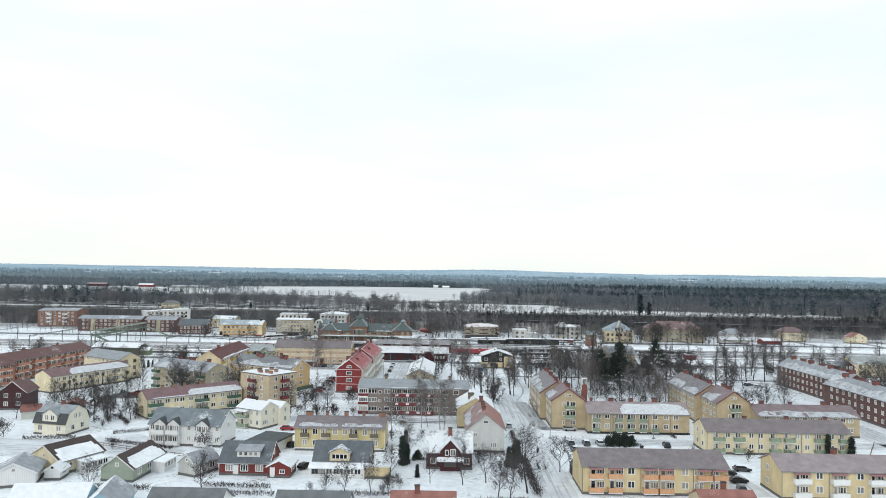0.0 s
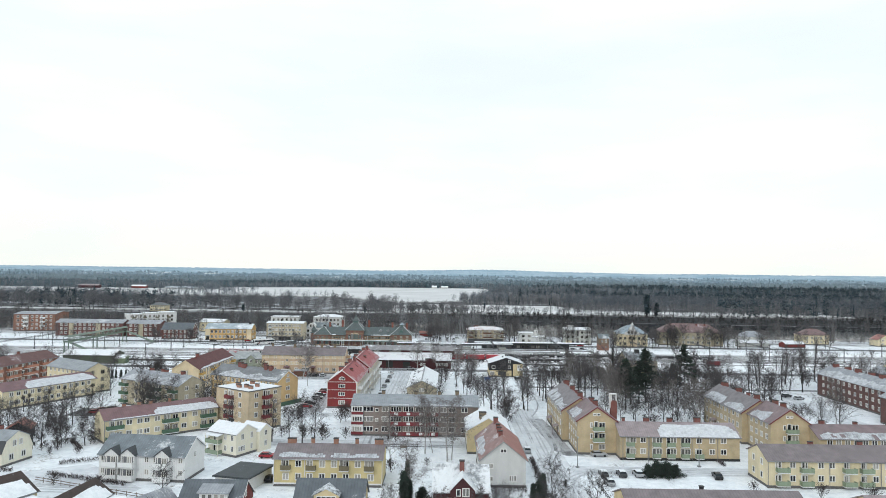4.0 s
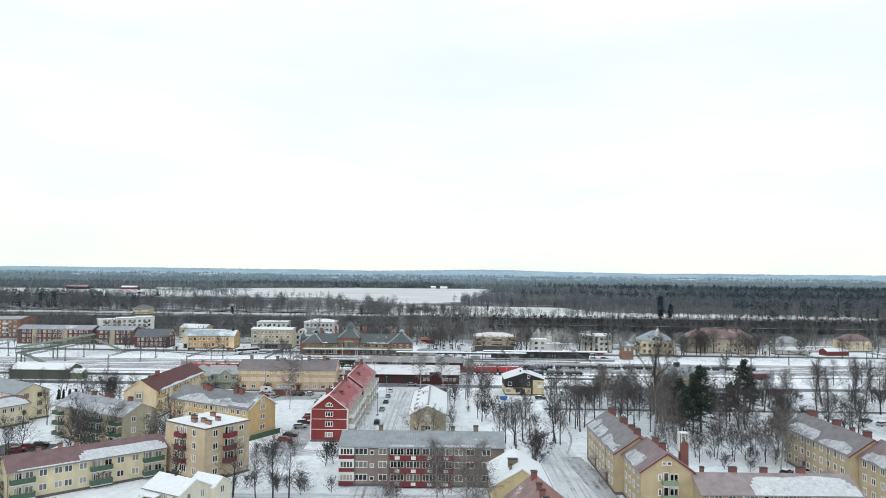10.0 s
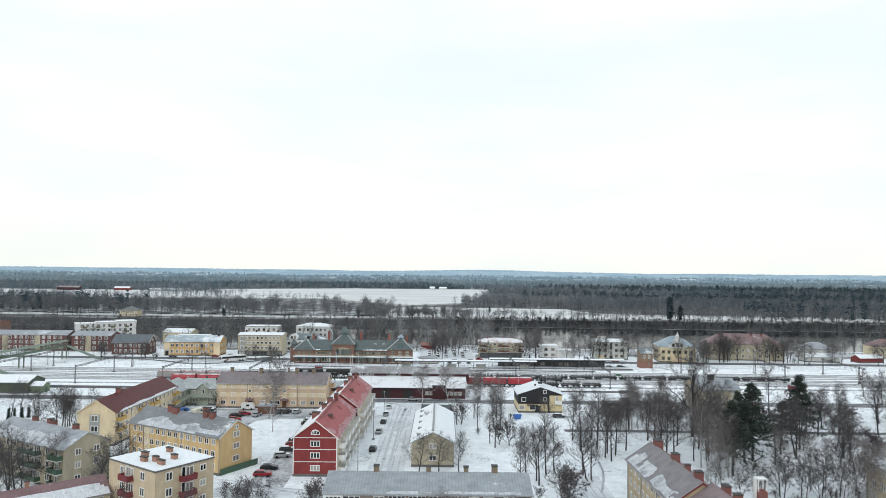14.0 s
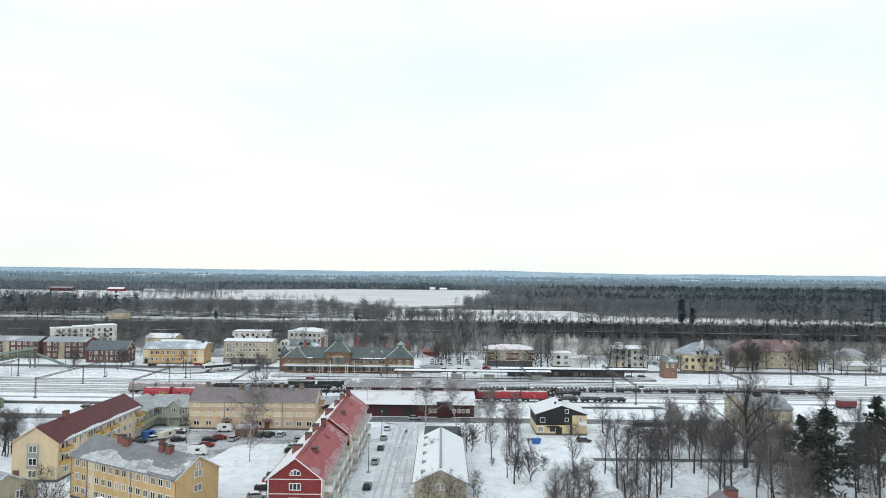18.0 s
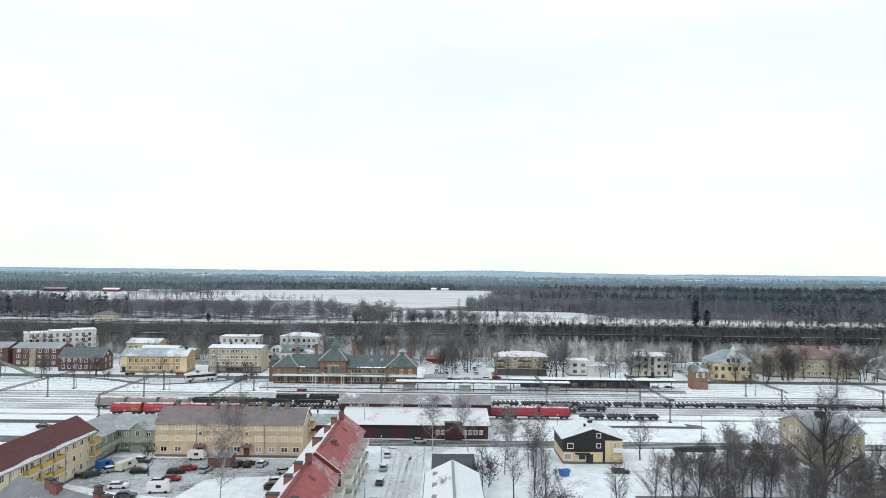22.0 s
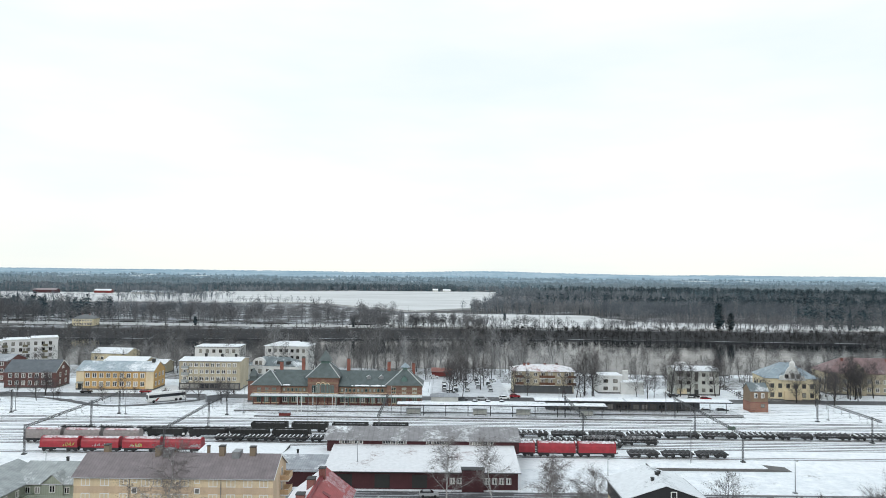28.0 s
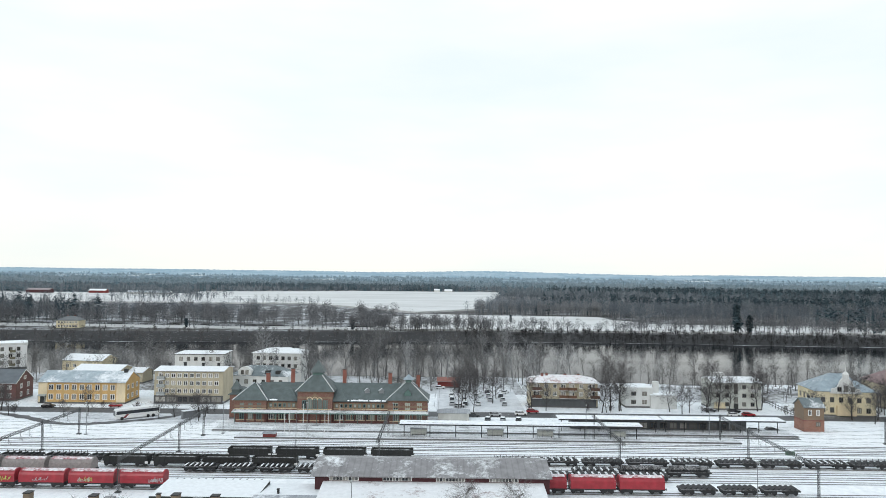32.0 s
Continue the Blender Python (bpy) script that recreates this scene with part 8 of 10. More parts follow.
wins(h, "f", even(6), (1.3, 4.2, 7.2, 10.8), 1.2, 1.4, 2, M_DFRAME)
h = house("house", "white house with a dark mansard roof and rounded gable", N, -97, 490, -6, 22, 11, 7.4, 3.2, M_WHITE, R_TEALDARK, kind="hip")
g = part("rounded_gable", Shape().poly([(p[0], y, p[1]) for y in (-0.25, 2.0) for p in ((3, 6.8), (8, 6.8), (8, 9.2), (6.9, 10.3), (5.5, 10.7), (4.1, 10.3), (3, 9.2))], [tuple(range(7)), tuple(reversed(range(7, 14))), *[(i, 7 + i, 7 + (i + 1) % 7, (i + 1) % 7) for i in range(7)]]), M_WHITE, h)
for x in (4.6, 6.4):
    add_window(g, 22, 11, "f", x, 7.8, 1.0, 1.5, 2, M_DFRAME, out=0.25)
wins(h, "f", even(6), (1.3, 4.4), 1.2, 1.5, 2, M_DFRAME)
for x in (13, 17):
    part("dormer", Shape().box(x, 0.6, 7.6, x + 1.6, 3, 9.2), M_BLACKP, h)
h = house("apartment_house", "tall cream house with a snowy hipped roof behind the station", A, -95.5, 514, -4, 20, 12, 13.0, 1.8, M_WHITE, R_SNOW, kind="hip", chims=((0.3, 0.5, 1.2), (0.5, 0.5, 1.2), (0.75, 0.5, 1.2)), chim_mat=M_BLACKP)
wins(h, "f", even(7), (1.3, 4.2, 7.2, 10.2), 1.2, 1.4, 2, M_DFRAME)
h = house("shed", "small red shed at the car park", "shed", -20, 512, 0, 9, 5, 2.6, 1.2, M_FALU, R_REDOLD, "x")

# roads north of the railway
strip("road", "station road of packed snow and asphalt", "road", rect(-320, 455.5, 400, 463.5), M_WETROAD, 0.03)
strip("road", "bus turning area of packed snow", "road", [(-135, 441.8), (-88, 441.8), (-86, 455.4), (-150, 455.4)], M_ROAD, 0.026)
strip("car_park", "snowy car park beside the station", "car park", rect(-20, 463.6, 10, 520), M_ROAD, 0.024)
strip("car_park", "dark wet parking strip beside the platform", "car park", rect(15, 429.5, 84, 432), M_WETROAD, 0.045)


LOOP = [(-186, 456), (-172, 455), (-158.9, 452.6), (-146.2, 446.7), (-134.8, 440.0), (-127.1, 438.6), (-118, 441), (-106.5, 447.5), (-102.2, 453), (-106, 458)]
sweep("bus_loop", "dark wet bus loop curving in front of the station", LOOP, 1.9, M_WETROAD, 0.062)

# ---- trees ----
def branch_tree(seed, H, spread, first=0.3, twigs=900, levels=3, droop=0.0, upright=0.6, thick=0.02, twig_w=0.04, limbs=11, forks=2, limb_r=0.46):
    """A leafless tree: tapered trunk and forking limbs in one Shape, fine twigs as slivers in another."""
    rng = random.Random(seed)
    wood, fine = Shape(), Shape()
    tips = []

    def grow(p, d, length, r, level):
        steps = 3 if level < 2 else 2
        for i in range(steps):
            jit = Vector((rng.gauss(0, 1), rng.gauss(0, 1), rng.gauss(0, 0.6))) * (0.10 if level == 0 else 0.22)
            d = (d + jit + Vector((0, 0, 0.12 - droop * level * 0.12))).normalized()
            q = p + d * (length / steps)
            r2 = r * (0.72 if level == 0 else 0.62)
            wood.tube(p, q, r, r2, n=6 if level == 0 else (4 if level == 1 else 3), caps=False)
            if level >= 1:
                tips.append((q, d, level))
            if level < levels:
                k = 0 if level == 0 else (forks if level == 1 else 1)
                for _ in range(k):
                    side = Vector((rng.gauss(0, 1), rng.gauss(0, 1), rng.gauss(0.25, 0.5))).normalized()
                    grow(q, (d * 0.8 + side * 0.8).normalized(), length * rng.uniform(0.45, 0.65), r2 * 0.65, level + 1)
            p, r = q, r2
        return p, d, r

    r0 = H * thick
    base = Vector((0, 0, -0.1))
    lean = Vector((rng.gauss(0, 0.05), rng.gauss(0, 0.05), 1)).normalized()
    pts, p, d, r = [], base, lean, r0
    n_seg = 7
    for i in range(n_seg):
        d = (d + Vector((rng.gauss(0, 0.06), rng.gauss(0, 0.06), 0.1))).normalized()
        q = p + d * (H * 0.92 / n_seg)
        r2 = r0 * (1 - (i + 1) / (n_seg + 0.6))
        wood.tube(p, q, r, r2, n=7, caps=False)
        pts.append((p, q, r))
        p, r = q, r2
    tips.append((p, d, 1))
    for i in range(limbs):
        f = first + (0.96 - first) * (i + rng.random() * 0.7) / limbs
        k = min(n_seg - 1, int(f * n_seg))
        a, b2, rr = pts[k]
        q = a.lerp(b2, f * n_seg - k)
        ang = i * 2.4 + rng.random()
        up = upright + 0.5 * f
        dd = Vector((math.cos(ang), math.sin(ang), up)).normalized()
        grow(q, dd, spread * (1.15 - 0.75 * f) * rng.uniform(0.8, 1.15), max(0.028, rr * limb_r), 1)
    for i in range(twigs):
        q, d, lv = rng.choice(tips)
        side = Vector((rng.gauss(0, 1), rng.gauss(0, 1), rng.gauss(0.2, 0.7))).normalized()
        dd = (d * 0.7 + side * 0.9 - Vector((0, 0, droop))).normalized()
        ln = H * rng.uniform(0.06, 0.15)
        w = dd.cross(Vector((rng.gauss(0, 1), rng.gauss(0, 1), rng.gauss(0, 1)))).normalized() * twig_w * 0.5
        st = q - d * rng.uniform(0, H * 0.04)
        fine.poly([st + w, st - w, st + dd * ln], [(0, 1, 2)])
    return wood, fine


def tree_kind(name, label, bark, twig, group, **kw):
    t = thing(name, label, "tree", pose(0, 0, 0), group)
    wood, fine = branch_tree(**kw)
    part("trunk", wood, bark, t, smooth=True)
    part("crown", fine, twig, t)
    return t


def plant(proto, x, y, s=1.0, seed=0):
    """Another tree of the kind; the first planting moves the model itself."""
    rng = random.Random(seed * 7919 + int(x * 13) + int(y * 7))
    m = pose(x, y, max(-6.5, land(x, y)), 0, 0, rng.uniform(0, 360)) @ Matrix.Diagonal((s * rng.uniform(0.9, 1.1), s * rng.uniform(0.9, 1.1), s * rng.uniform(0.92, 1.08), 1))
    if not proto.get("used"):
        proto["used"] = 1
        proto.matrix_basis = m
        return proto
    made = copy_thing(proto, Matrix())
    made.matrix_basis = m
    return made


TG = "bare trees of the town"
OAKS = [tree_kind("tree", "leafless broad grey-brown tree with dense twigs", M_BARK, M_TWIG, TG, seed=s, H=13, spread=6.2, first=0.2, twigs=2200, droop=0.0, limbs=15, twig_w=0.03, thick=0.018, levels=2, forks=3) for s in (1, 2, 3)]
SLIM = [tree_kind("tree", "slender leafless tree with dark twigs", M_BARK, M_TWIG, TG, seed=s, H=14.5, spread=4.9, first=0.24, twigs=1700, upright=0.8, limbs=14, twig_w=0.03, thick=0.016, levels=2, forks=3) for s in (11, 12, 13)]
BIRCH = [tree_kind("birch_tree", "leafless birch with a pale trunk and drooping twigs", M_BIRCH, M_TWIGBIRCH, "birches of the town", seed=s, H=15.5, spread=5.0, first=0.22, twigs=3000, droop=0.5, upright=0.9, thick=0.012, limbs=14, twig_w=0.026, levels=2, forks=3) for s in (21, 22)]
FRUIT = [tree_kind("tree", "low leafless garden tree with forking limbs", M_BARK, M_TWIG, "garden trees", seed=s, H=6.5, spread=3.8, first=0.18, thick=0.018, levels=2, forks=3, twigs=1900, upright=0.8, limbs=11, twig_w=0.03) for s in (31, 32)]
POPLAR = [tree_kind("poplar_tree", "tall narrow leafless poplar", M_BARK, M_TWIG, "poplars", seed=41, H=20, spread=2.4, first=0.12, twigs=1300, upright=2.6, limbs=20, levels=2, twig_w=0.03, thick=0.013)]
BUSH = [tree_kind("bush", "leafless brown bush above the snow", M_BARK, M_HEDGE, "bushes", seed=s, H=3.0, spread=2.3, first=0.03, levels=2, twigs=3000, upright=0.9, limbs=17, twig_w=0.024) for s in (51, 52)]


def pine_shape(seed, H, r, layers=13, first=0.25, needle=1.0):
    """A conifer: trunk, and boughs built of many needle-tuft slivers, uneven and gappy."""
    rng = random.Random(seed)
    wood, leaf = Shape(), Shape()
    wood.tube((0, 0, -0.1), (0, 0, H * 0.96), H * 0.016, 0.03, n=7, caps=False)
    for i in range(layers):
        f = first + (0.98 - first) * i / (layers - 1)
        for j in range(9):
            if rng.random() < 0.18:
                continue
            a = rng.uniform(0, 6.283)
            ln = r * (1.02 - f) / (1.02 - first) * rng.uniform(0.55, 1.15) + 0.3
            p0 = Vector((0, 0, H * f + rng.uniform(-0.4, 0.4)))
            d = Vector((math.cos(a), math.sin(a), rng.uniform(-0.25, 0.15))).normalized()
            wood.tube(p0, p0 + d * ln * 0.9, 0.05, 0.02, n=3, caps=False)
            for k in range(int(30 / needle)):
                q = p0 + d * ln * rng.uniform(0.25, 1.0) + Vector((rng.gauss(0, 0.28), rng.gauss(0, 0.28), rng.gauss(0, 0.18)))
                dd = (d * 0.6 + Vector((rng.gauss(0, 1), rng.gauss(0, 1), rng.gauss(0.1, 0.5)))).normalized()
                w = dd.cross(Vector((rng.gauss(0, 1), rng.gauss(0, 1), 1))).normalized() * 0.2 * needle
                leaf.poly([q + w, q - w, q + dd * rng.uniform(0.4, 0.8) * needle], [(0, 1, 2)])
    return wood, leaf


def conifer(name, label, seed, H, r, first, layers, needle=1.0):
    t = thing(name, label, "tree", pose(0, 0, 0), "conifers of the park")
    wood, leaf = pine_shape(seed, H, r, layers, first, needle)
    part("trunk", wood, M_BARK, t)
    part("crown", leaf, M_NEEDLE, t)
    return t


PINE = [conifer("pine_tree", "dark green pine with uneven boughs in the park", s, 15.5, 6.2, 0.28, 11) for s in (61, 62)]
SPRUCE = [conifer("spruce_tree", "dark narrow spruce beside the houses", 63, 7, 0.95, 0.04, 14, 0.6)]

JUNIPER = [conifer("juniper_bush", "low dark evergreen juniper in the snow", 64, 2.4, 2.0, 0.05, 9, 0.4)]
POLLARD = [tree_kind("pollard_tree", "cut-back pollard tree with a knobbly head", M_BARK, M_TWIG, "pollards", seed=55, H=4.8, spread=1.3, first=0.72, thick=0.035, levels=1, twigs=420, upright=0.5, limbs=9, twig_w=0.05)]
for i, (x, y) in enumerate(((-132.1, 237.8), (-133.4, 243), (-134.9, 249), (-133.5, 256.3), (-131.2, 262), (-124.5, 267.2))):
    plant(POLLARD[0], x, y, 1.0 + 0.06 * (i % 3), i)
for i, (x, y, s) in enumerate(((43.5, 183.2, 1.0), (45.5, 183.6, 1.15), (47.6, 183.4, 1.2), (49.6, 183.6, 1.0), (15.6, 161, 1.1), (17.0, 165.6, 1.0), (-6.5, 166.5, 0.8))):
    plant(JUNIPER[0], x, y, s, i)
for i, (x, y) in enumerate(((15.2, 163.4), (16.4, 164.6), (17.2, 166.8), (18.0, 169.0))):
    plant(SPRUCE[0], x, y, 0.62, i)

# park and street trees that stand out one by one
BIGOAK = tree_kind("oak_tree", "great leafless oak with heavy grey limbs", M_BARK, M_TWIG, TG, seed=7, H=21, spread=10.5, first=0.2, twigs=2600, limbs=13, twig_w=0.035, thick=0.026, levels=2, forks=3, limb_r=0.6, upright=0.9)
plant(BIGOAK, 63.2, 297, 1.0, 1)
for i, (x, y, s) in enumerate(((37.2, 332.2, 0.75), (24.3, 256, 0.8), (13, 254, 0.9), (-60, 213, 0.7), (17.2, 142.4, 0.85), (104, 222, 0.8), (112, 228, 0.9), (-13, 257, 0.75), (-8.5, 259, 0.65), (-4, 260, 0.6))):
    plant(OAKS[i % 3], x, y, s, i)
for i, (x, y, s) in enumerate(((-55.9, 297.7, 0.8), (-61.5, 315.4, 1.2), (-14.5, 339.4, 0.95), (-5.2, 338.9, 0.95), (2.3, 318.6, 1.05), (11.4, 322.9, 0.9), (8.5, 324.8, 0.7), (4, 330, 0.8), (-14.5, 187.6, 0.85), (-6.9, 200.3, 0.9), (-1.4, 193.4, 1.0), (-0.4, 194.5, 0.9), (72, 231.3, 1.0), (73.6, 231.4, 0.95), (46, 276, 0.9), (-5, 201, 0.8), (-8.5, 165, 0.7), (118, 240, 0.9))):
    plant(BIRCH[i % 2], x, y, s, i)
for i, (x, y, s) in enumerate(((13.1, 250.8, 0.85), (15.8, 258.3, 0.8), (18.1, 261.3, 0.8), (24.2, 258.6, 0.85), (25.3, 254.9, 0.8), (33.6, 270.4, 0.9), (32.9, 273.7, 0.9), (49, 292, 0.95), (50.4, 274.5, 0.9), (10.9, 256, 0.8), (36, 276, 0.9), (40, 281, 0.9), (-47.5, 210, 0.8), (-39, 207.5, 0.9), (-35.5, 206, 0.9), (-42, 206, 0.7), (-77.5, 314.9, 0.55), (8.2, 243, 0.8), (20, 287, 0.8), (28, 291, 0.8))):
    plant(SLIM[i % 3], x, y, s, i)
for i, (x, y) in enumerate(((56.2, 239.2), (61.7, 242.4), (65.1, 240.3), (68.3, 241.1), (72.4, 239.8), (47.5, 242), (52, 240), (95, 226), (99, 229), (103, 234), (108, 238), (92, 232), (20, 170), (15, 150), (9, 149), (4, 147), (-3, 148), (-48, 137), (-20, 138), (-15, 141), (-58, 166), (26.4, 157.9), (-110, 205), (-104, 199), (-98, 201), (-118, 206), (-70, 136), (11, 140), (13, 136), (-12, 152))):
    plant(FRUIT[i % 2], x, y, 0.9 + 0.25 * ((i * 37) % 10) / 10, i)
for i, (x, y, s) in enumerate(((58.6, 259.5, 1.0), (69, 272.3, 1.2), (66, 270, 1.0), (83.6, 287, 0.8), (86.6, 283.7, 1.18), (73.5, 291, 0.85), (62.5, 268, 0.8))):
    plant(PINE[i % 2], x, y, s, i)
for i, (x, y, s) in enumerate(((-9.9, 161.4, 0.85), (-10, 176.9, 0.6), (-8.8, 163, 0.6), (96.8, 174.6, 0.75), (102.8, 174.6, 0.75), (-6, 152, 0.4), (-104, 272, 0.5), (-105.5, 271, 0.6), (-107, 273, 0.5))):
    plant(SPRUCE[0], x, y, s, i)
for i, (x, y) in enumerate(((104, 318), (118, 300), (124, 305), (131, 300), (95, 297), (150, 322), (141, 318), (160, 330))):
    plant(POPLAR[0], x, y, 0.75 + 0.03 * i, i)

# scattered groups: (x0, y0, x1, y1, number, kinds, scale)
GROUPS = [(28, 262, 62, 308, 12, SLIM, 0.95), (88, 292, 175, 330, 9, SLIM, 1.0), (88, 250, 126, 292, 9, OAKS, 0.9), (94, 294, 180, 326, 12, OAKS, 0.95), (38, 296, 74, 309, 12, BIRCH, 0.78), (44, 266, 84, 302, 7, OAKS, 0.85), (150, 230, 190, 300, 15, OAKS, 0.95),
          (50, 246, 78, 266, 8, BIRCH, 0.85), (-112, 202, -90, 226, 16, BUSH, 1.0), (-110, 193, -90, 210, 16, BUSH, 0.4), (-108, 200, -92, 224, 5, OAKS, 0.6), (-56, 212, -36, 219, 9, BUSH, 0.8), (-128, 214, -98, 240, 14, OAKS, 0.6), (-138, 196, -112, 212, 5, OAKS, 0.6), (-98, 230, -72, 246, 12, OAKS, 0.8), (-122, 262, -104, 274, 4, OAKS, 0.65), (-128, 285, -106, 318, 9, OAKS, 0.7),
          (-134, 180, -112, 196, 6, BUSH, 1.0), (-12, 280, 12, 318, 8, SLIM, 0.7), (26, 468, 150, 473, 11, OAKS, 1.0), (-230, 300, -140, 338, 18, OAKS, 0.7), (-160, 440, -88, 456, 9, OAKS, 0.55), (-210, 448, -160, 466, 8, OAKS, 0.6),
          (-14, 464, 12, 510, 12, OAKS, 0.75), (10, 464, 74, 470, 11, OAKS, 0.75), (92, 450, 130, 462, 6, OAKS, 0.75), (130, 456, 300, 474, 16, OAKS, 0.8), (150, 352, 330, 366, 8, SLIM, 0.7), (134, 462, 184, 474, 15, OAKS, 0.95), (40, 308, 76, 330, 24, BUSH, 1.15), (84, 262, 112, 292, 10, BUSH, 1.4), (94, 300, 170, 332, 12, BUSH, 1.5), (104, 456, 132, 462, 3, OAKS, 0.8), (44, 304, 100, 332, 12, OAKS, 0.75), (48, 290, 96, 318, 14, BUSH, 1.3), (52, 286, 92, 304, 6, BIRCH, 0.8)]
for k, (x0, y0, x1, y1, n_, kinds, s) in enumerate(GROUPS):
    rng = random.Random(100 + k)
    for i in range(n_):
        plant(kinds[i % len(kinds)], rng.uniform(x0, x1), rng.uniform(y0, y1), s * rng.uniform(0.75, 1.2), i)
rng = random.Random(5)
for i in range(26):
    x0, y0, x1, y1 = rng.choice(((-120, 196, -96, 222), (-52, 206, -34, 214), (-100, 140, -40, 172), (-30, 138, 16, 152), (8, 236, 18, 246), (-12, 268, 0, 300), (84, 300, 170, 334), (-60, 204, -44, 212), (20, 250, 56, 300), (62, 166, 110, 175)))
    plant(BUSH[i % 2], rng.uniform(x0, x1), rng.uniform(y0, y1), rng.uniform(0.5, 1.0), i)
for x, y, s in ((-46.4, 237.7, 1.2), (-48.5, 239, 0.9), (-51.4, 240.3, 0.9), (-31.5, 234.7, 1.5), (-33.1, 233.0, 1.3), (-29, 234.4, 1.4), (15.8, 234, 2.3), (10.1, 284.3, 1.9), (7.6, 285.5, 1.5), (-2, 309, 1.7), (-5, 311, 1.3), (-77, 216, 1.2)):
    plant(BUSH[0], x, y, s, 3)
for i, (x, y) in enumerate(((-137.3, 310.7), (-135.7, 311.7), (-134.2, 312.8), (-138.6, 310))):
    plant(SPRUCE[0], x, y, 0.42 + 0.04 * (i % 2), i)
# the dense row of broad garden trees by the park, and scrub below it
for i, (x, y, s) in enumerate(((57, 244, 1.1), (62, 244.5, 1.2), (66.5, 244.6, 1.15), (71, 245, 1.25), (75, 245.5, 1.2), (78.5, 246, 1.1))):
    plant(FRUIT[i % 2], x, y, s, i)
for i, (x, y, s) in enumerate(((82, 247, 0.6), (88, 262, 0.7), (93, 272, 0.75), (98, 281, 0.8), (101, 291, 0.8), (-120.2, 302.7, 0.85), (-116, 300, 0.75), (-125, 301, 0.8))):
    plant(OAKS[i % 3], x, y, s, i)
for i, (x, y, s) in enumerate(((60, 234, 1.0), (68, 236, 1.2), (74, 238, 1.1), (79, 241, 1.3), (84, 246, 1.2), (16.7, 240.5, 1.9))):
    plant(BUSH[i % 2], x, y, s, i)


# ---- hedges and garden fences ----
def hedge(x0, y0, x1, y1, hgt=1.3, w=1.0, seed=0):
    rng = random.Random(seed)
    s = Shape()
    L = math.hypot(x1 - x0, y1 - y0)
    for i in range(int(L * 55)):
        f, d = rng.random(), rng.gauss(0, w * 0.3)
        nx, ny = -(y1 - y0) / L, (x1 - x0) / L
        p = Vector((x0 + (x1 - x0) * f + nx * d, y0 + (y1 - y0) * f + ny * d, rng.uniform(0, hgt * 0.6)))
        dd = Vector((rng.gauss(0, 0.5), rng.gauss(0, 0.5), 1)).normalized() * rng.uniform(0.3, 0.7) * hgt
        q = Vector((rng.gauss(0, 1), rng.gauss(0, 1), 0.1)).normalized() * 0.05
        s.poly([p + q, p - q, p + dd], [(0, 1, 2)])
    tagged(part("hedge", s, M_HEDGE), "leafless clipped hedge along a snowy garden", "hedge", "garden hedges", "stuff")


for k, hh in enumerate(((19.2, 140, 19.2, 168), (18.6, 172, 18.9, 196), (-110, 178.5, -97, 180.5), (-50, 143, -36, 142.5), (-30, 139, -10, 139), (-78, 141, -60, 140), (-98, 206, -92, 199), (-90, 186, -80, 192), (-1, 171, 15, 171), (6, 136, 17, 137), (64, 192, 64.2, 196), (112, 174, 130, 173), (-48, 138, -34, 138), (-88, 178, -68, 171.5))):
    hedge(*hh, hgt=1.7 if k in (0, 8) else 1.2, w=1.6 if k == 0 else 1.0, seed=k)


def fence(x0, y0, x1, y1, label, mat, hgt=1.0, step=2.0):
    f = thing("fence", label, "fence", pose(x0, y0, 0, 0, 0, math.degrees(math.atan2(y1 - y0, x1 - x0))), "fences")
    L = math.hypot(x1 - x0, y1 - y0)
    for i in range(int(L / step) + 1):
        part("fence_post", shared(("fence_post", hgt, mat.name), lambda: Shape().box(-0.05, -0.05, 0, 0.05, 0.05, hgt), mat), None, f, m=pose(i * step, 0, 0))
    part("fence_rail", Shape().box(0, -0.03, hgt * 0.75, L, 0.03, hgt * 0.85).box(0, -0.03, hgt * 0.35, L, 0.03, hgt * 0.45), mat, f)


fence(-27, 205.2, 0, 205.2, "thin dark garden fence across the snow", M_DSTEEL, 1.1, 3.0)
fence(30.5, 161, 30.8, 177, "low dark fence beside the street", M_BLACKB, 1.2, 2.0)
fence(-60, 163, -88, 173.5, "grey wooden fence along the lane", M_WOODPOLE, 1.2, 2.5)
fence(104, 170, 118, 190, "low grey garden fence in the snow", M_WOODPOLE, 1.0, 2.5)
fence(98, 461, 100, 487, "dark board fence beside the white house", M_BLACKB, 1.8, 2.5)


# more garden shrubs and low growth against walls, along lanes and on banks
rng = random.Random(15)
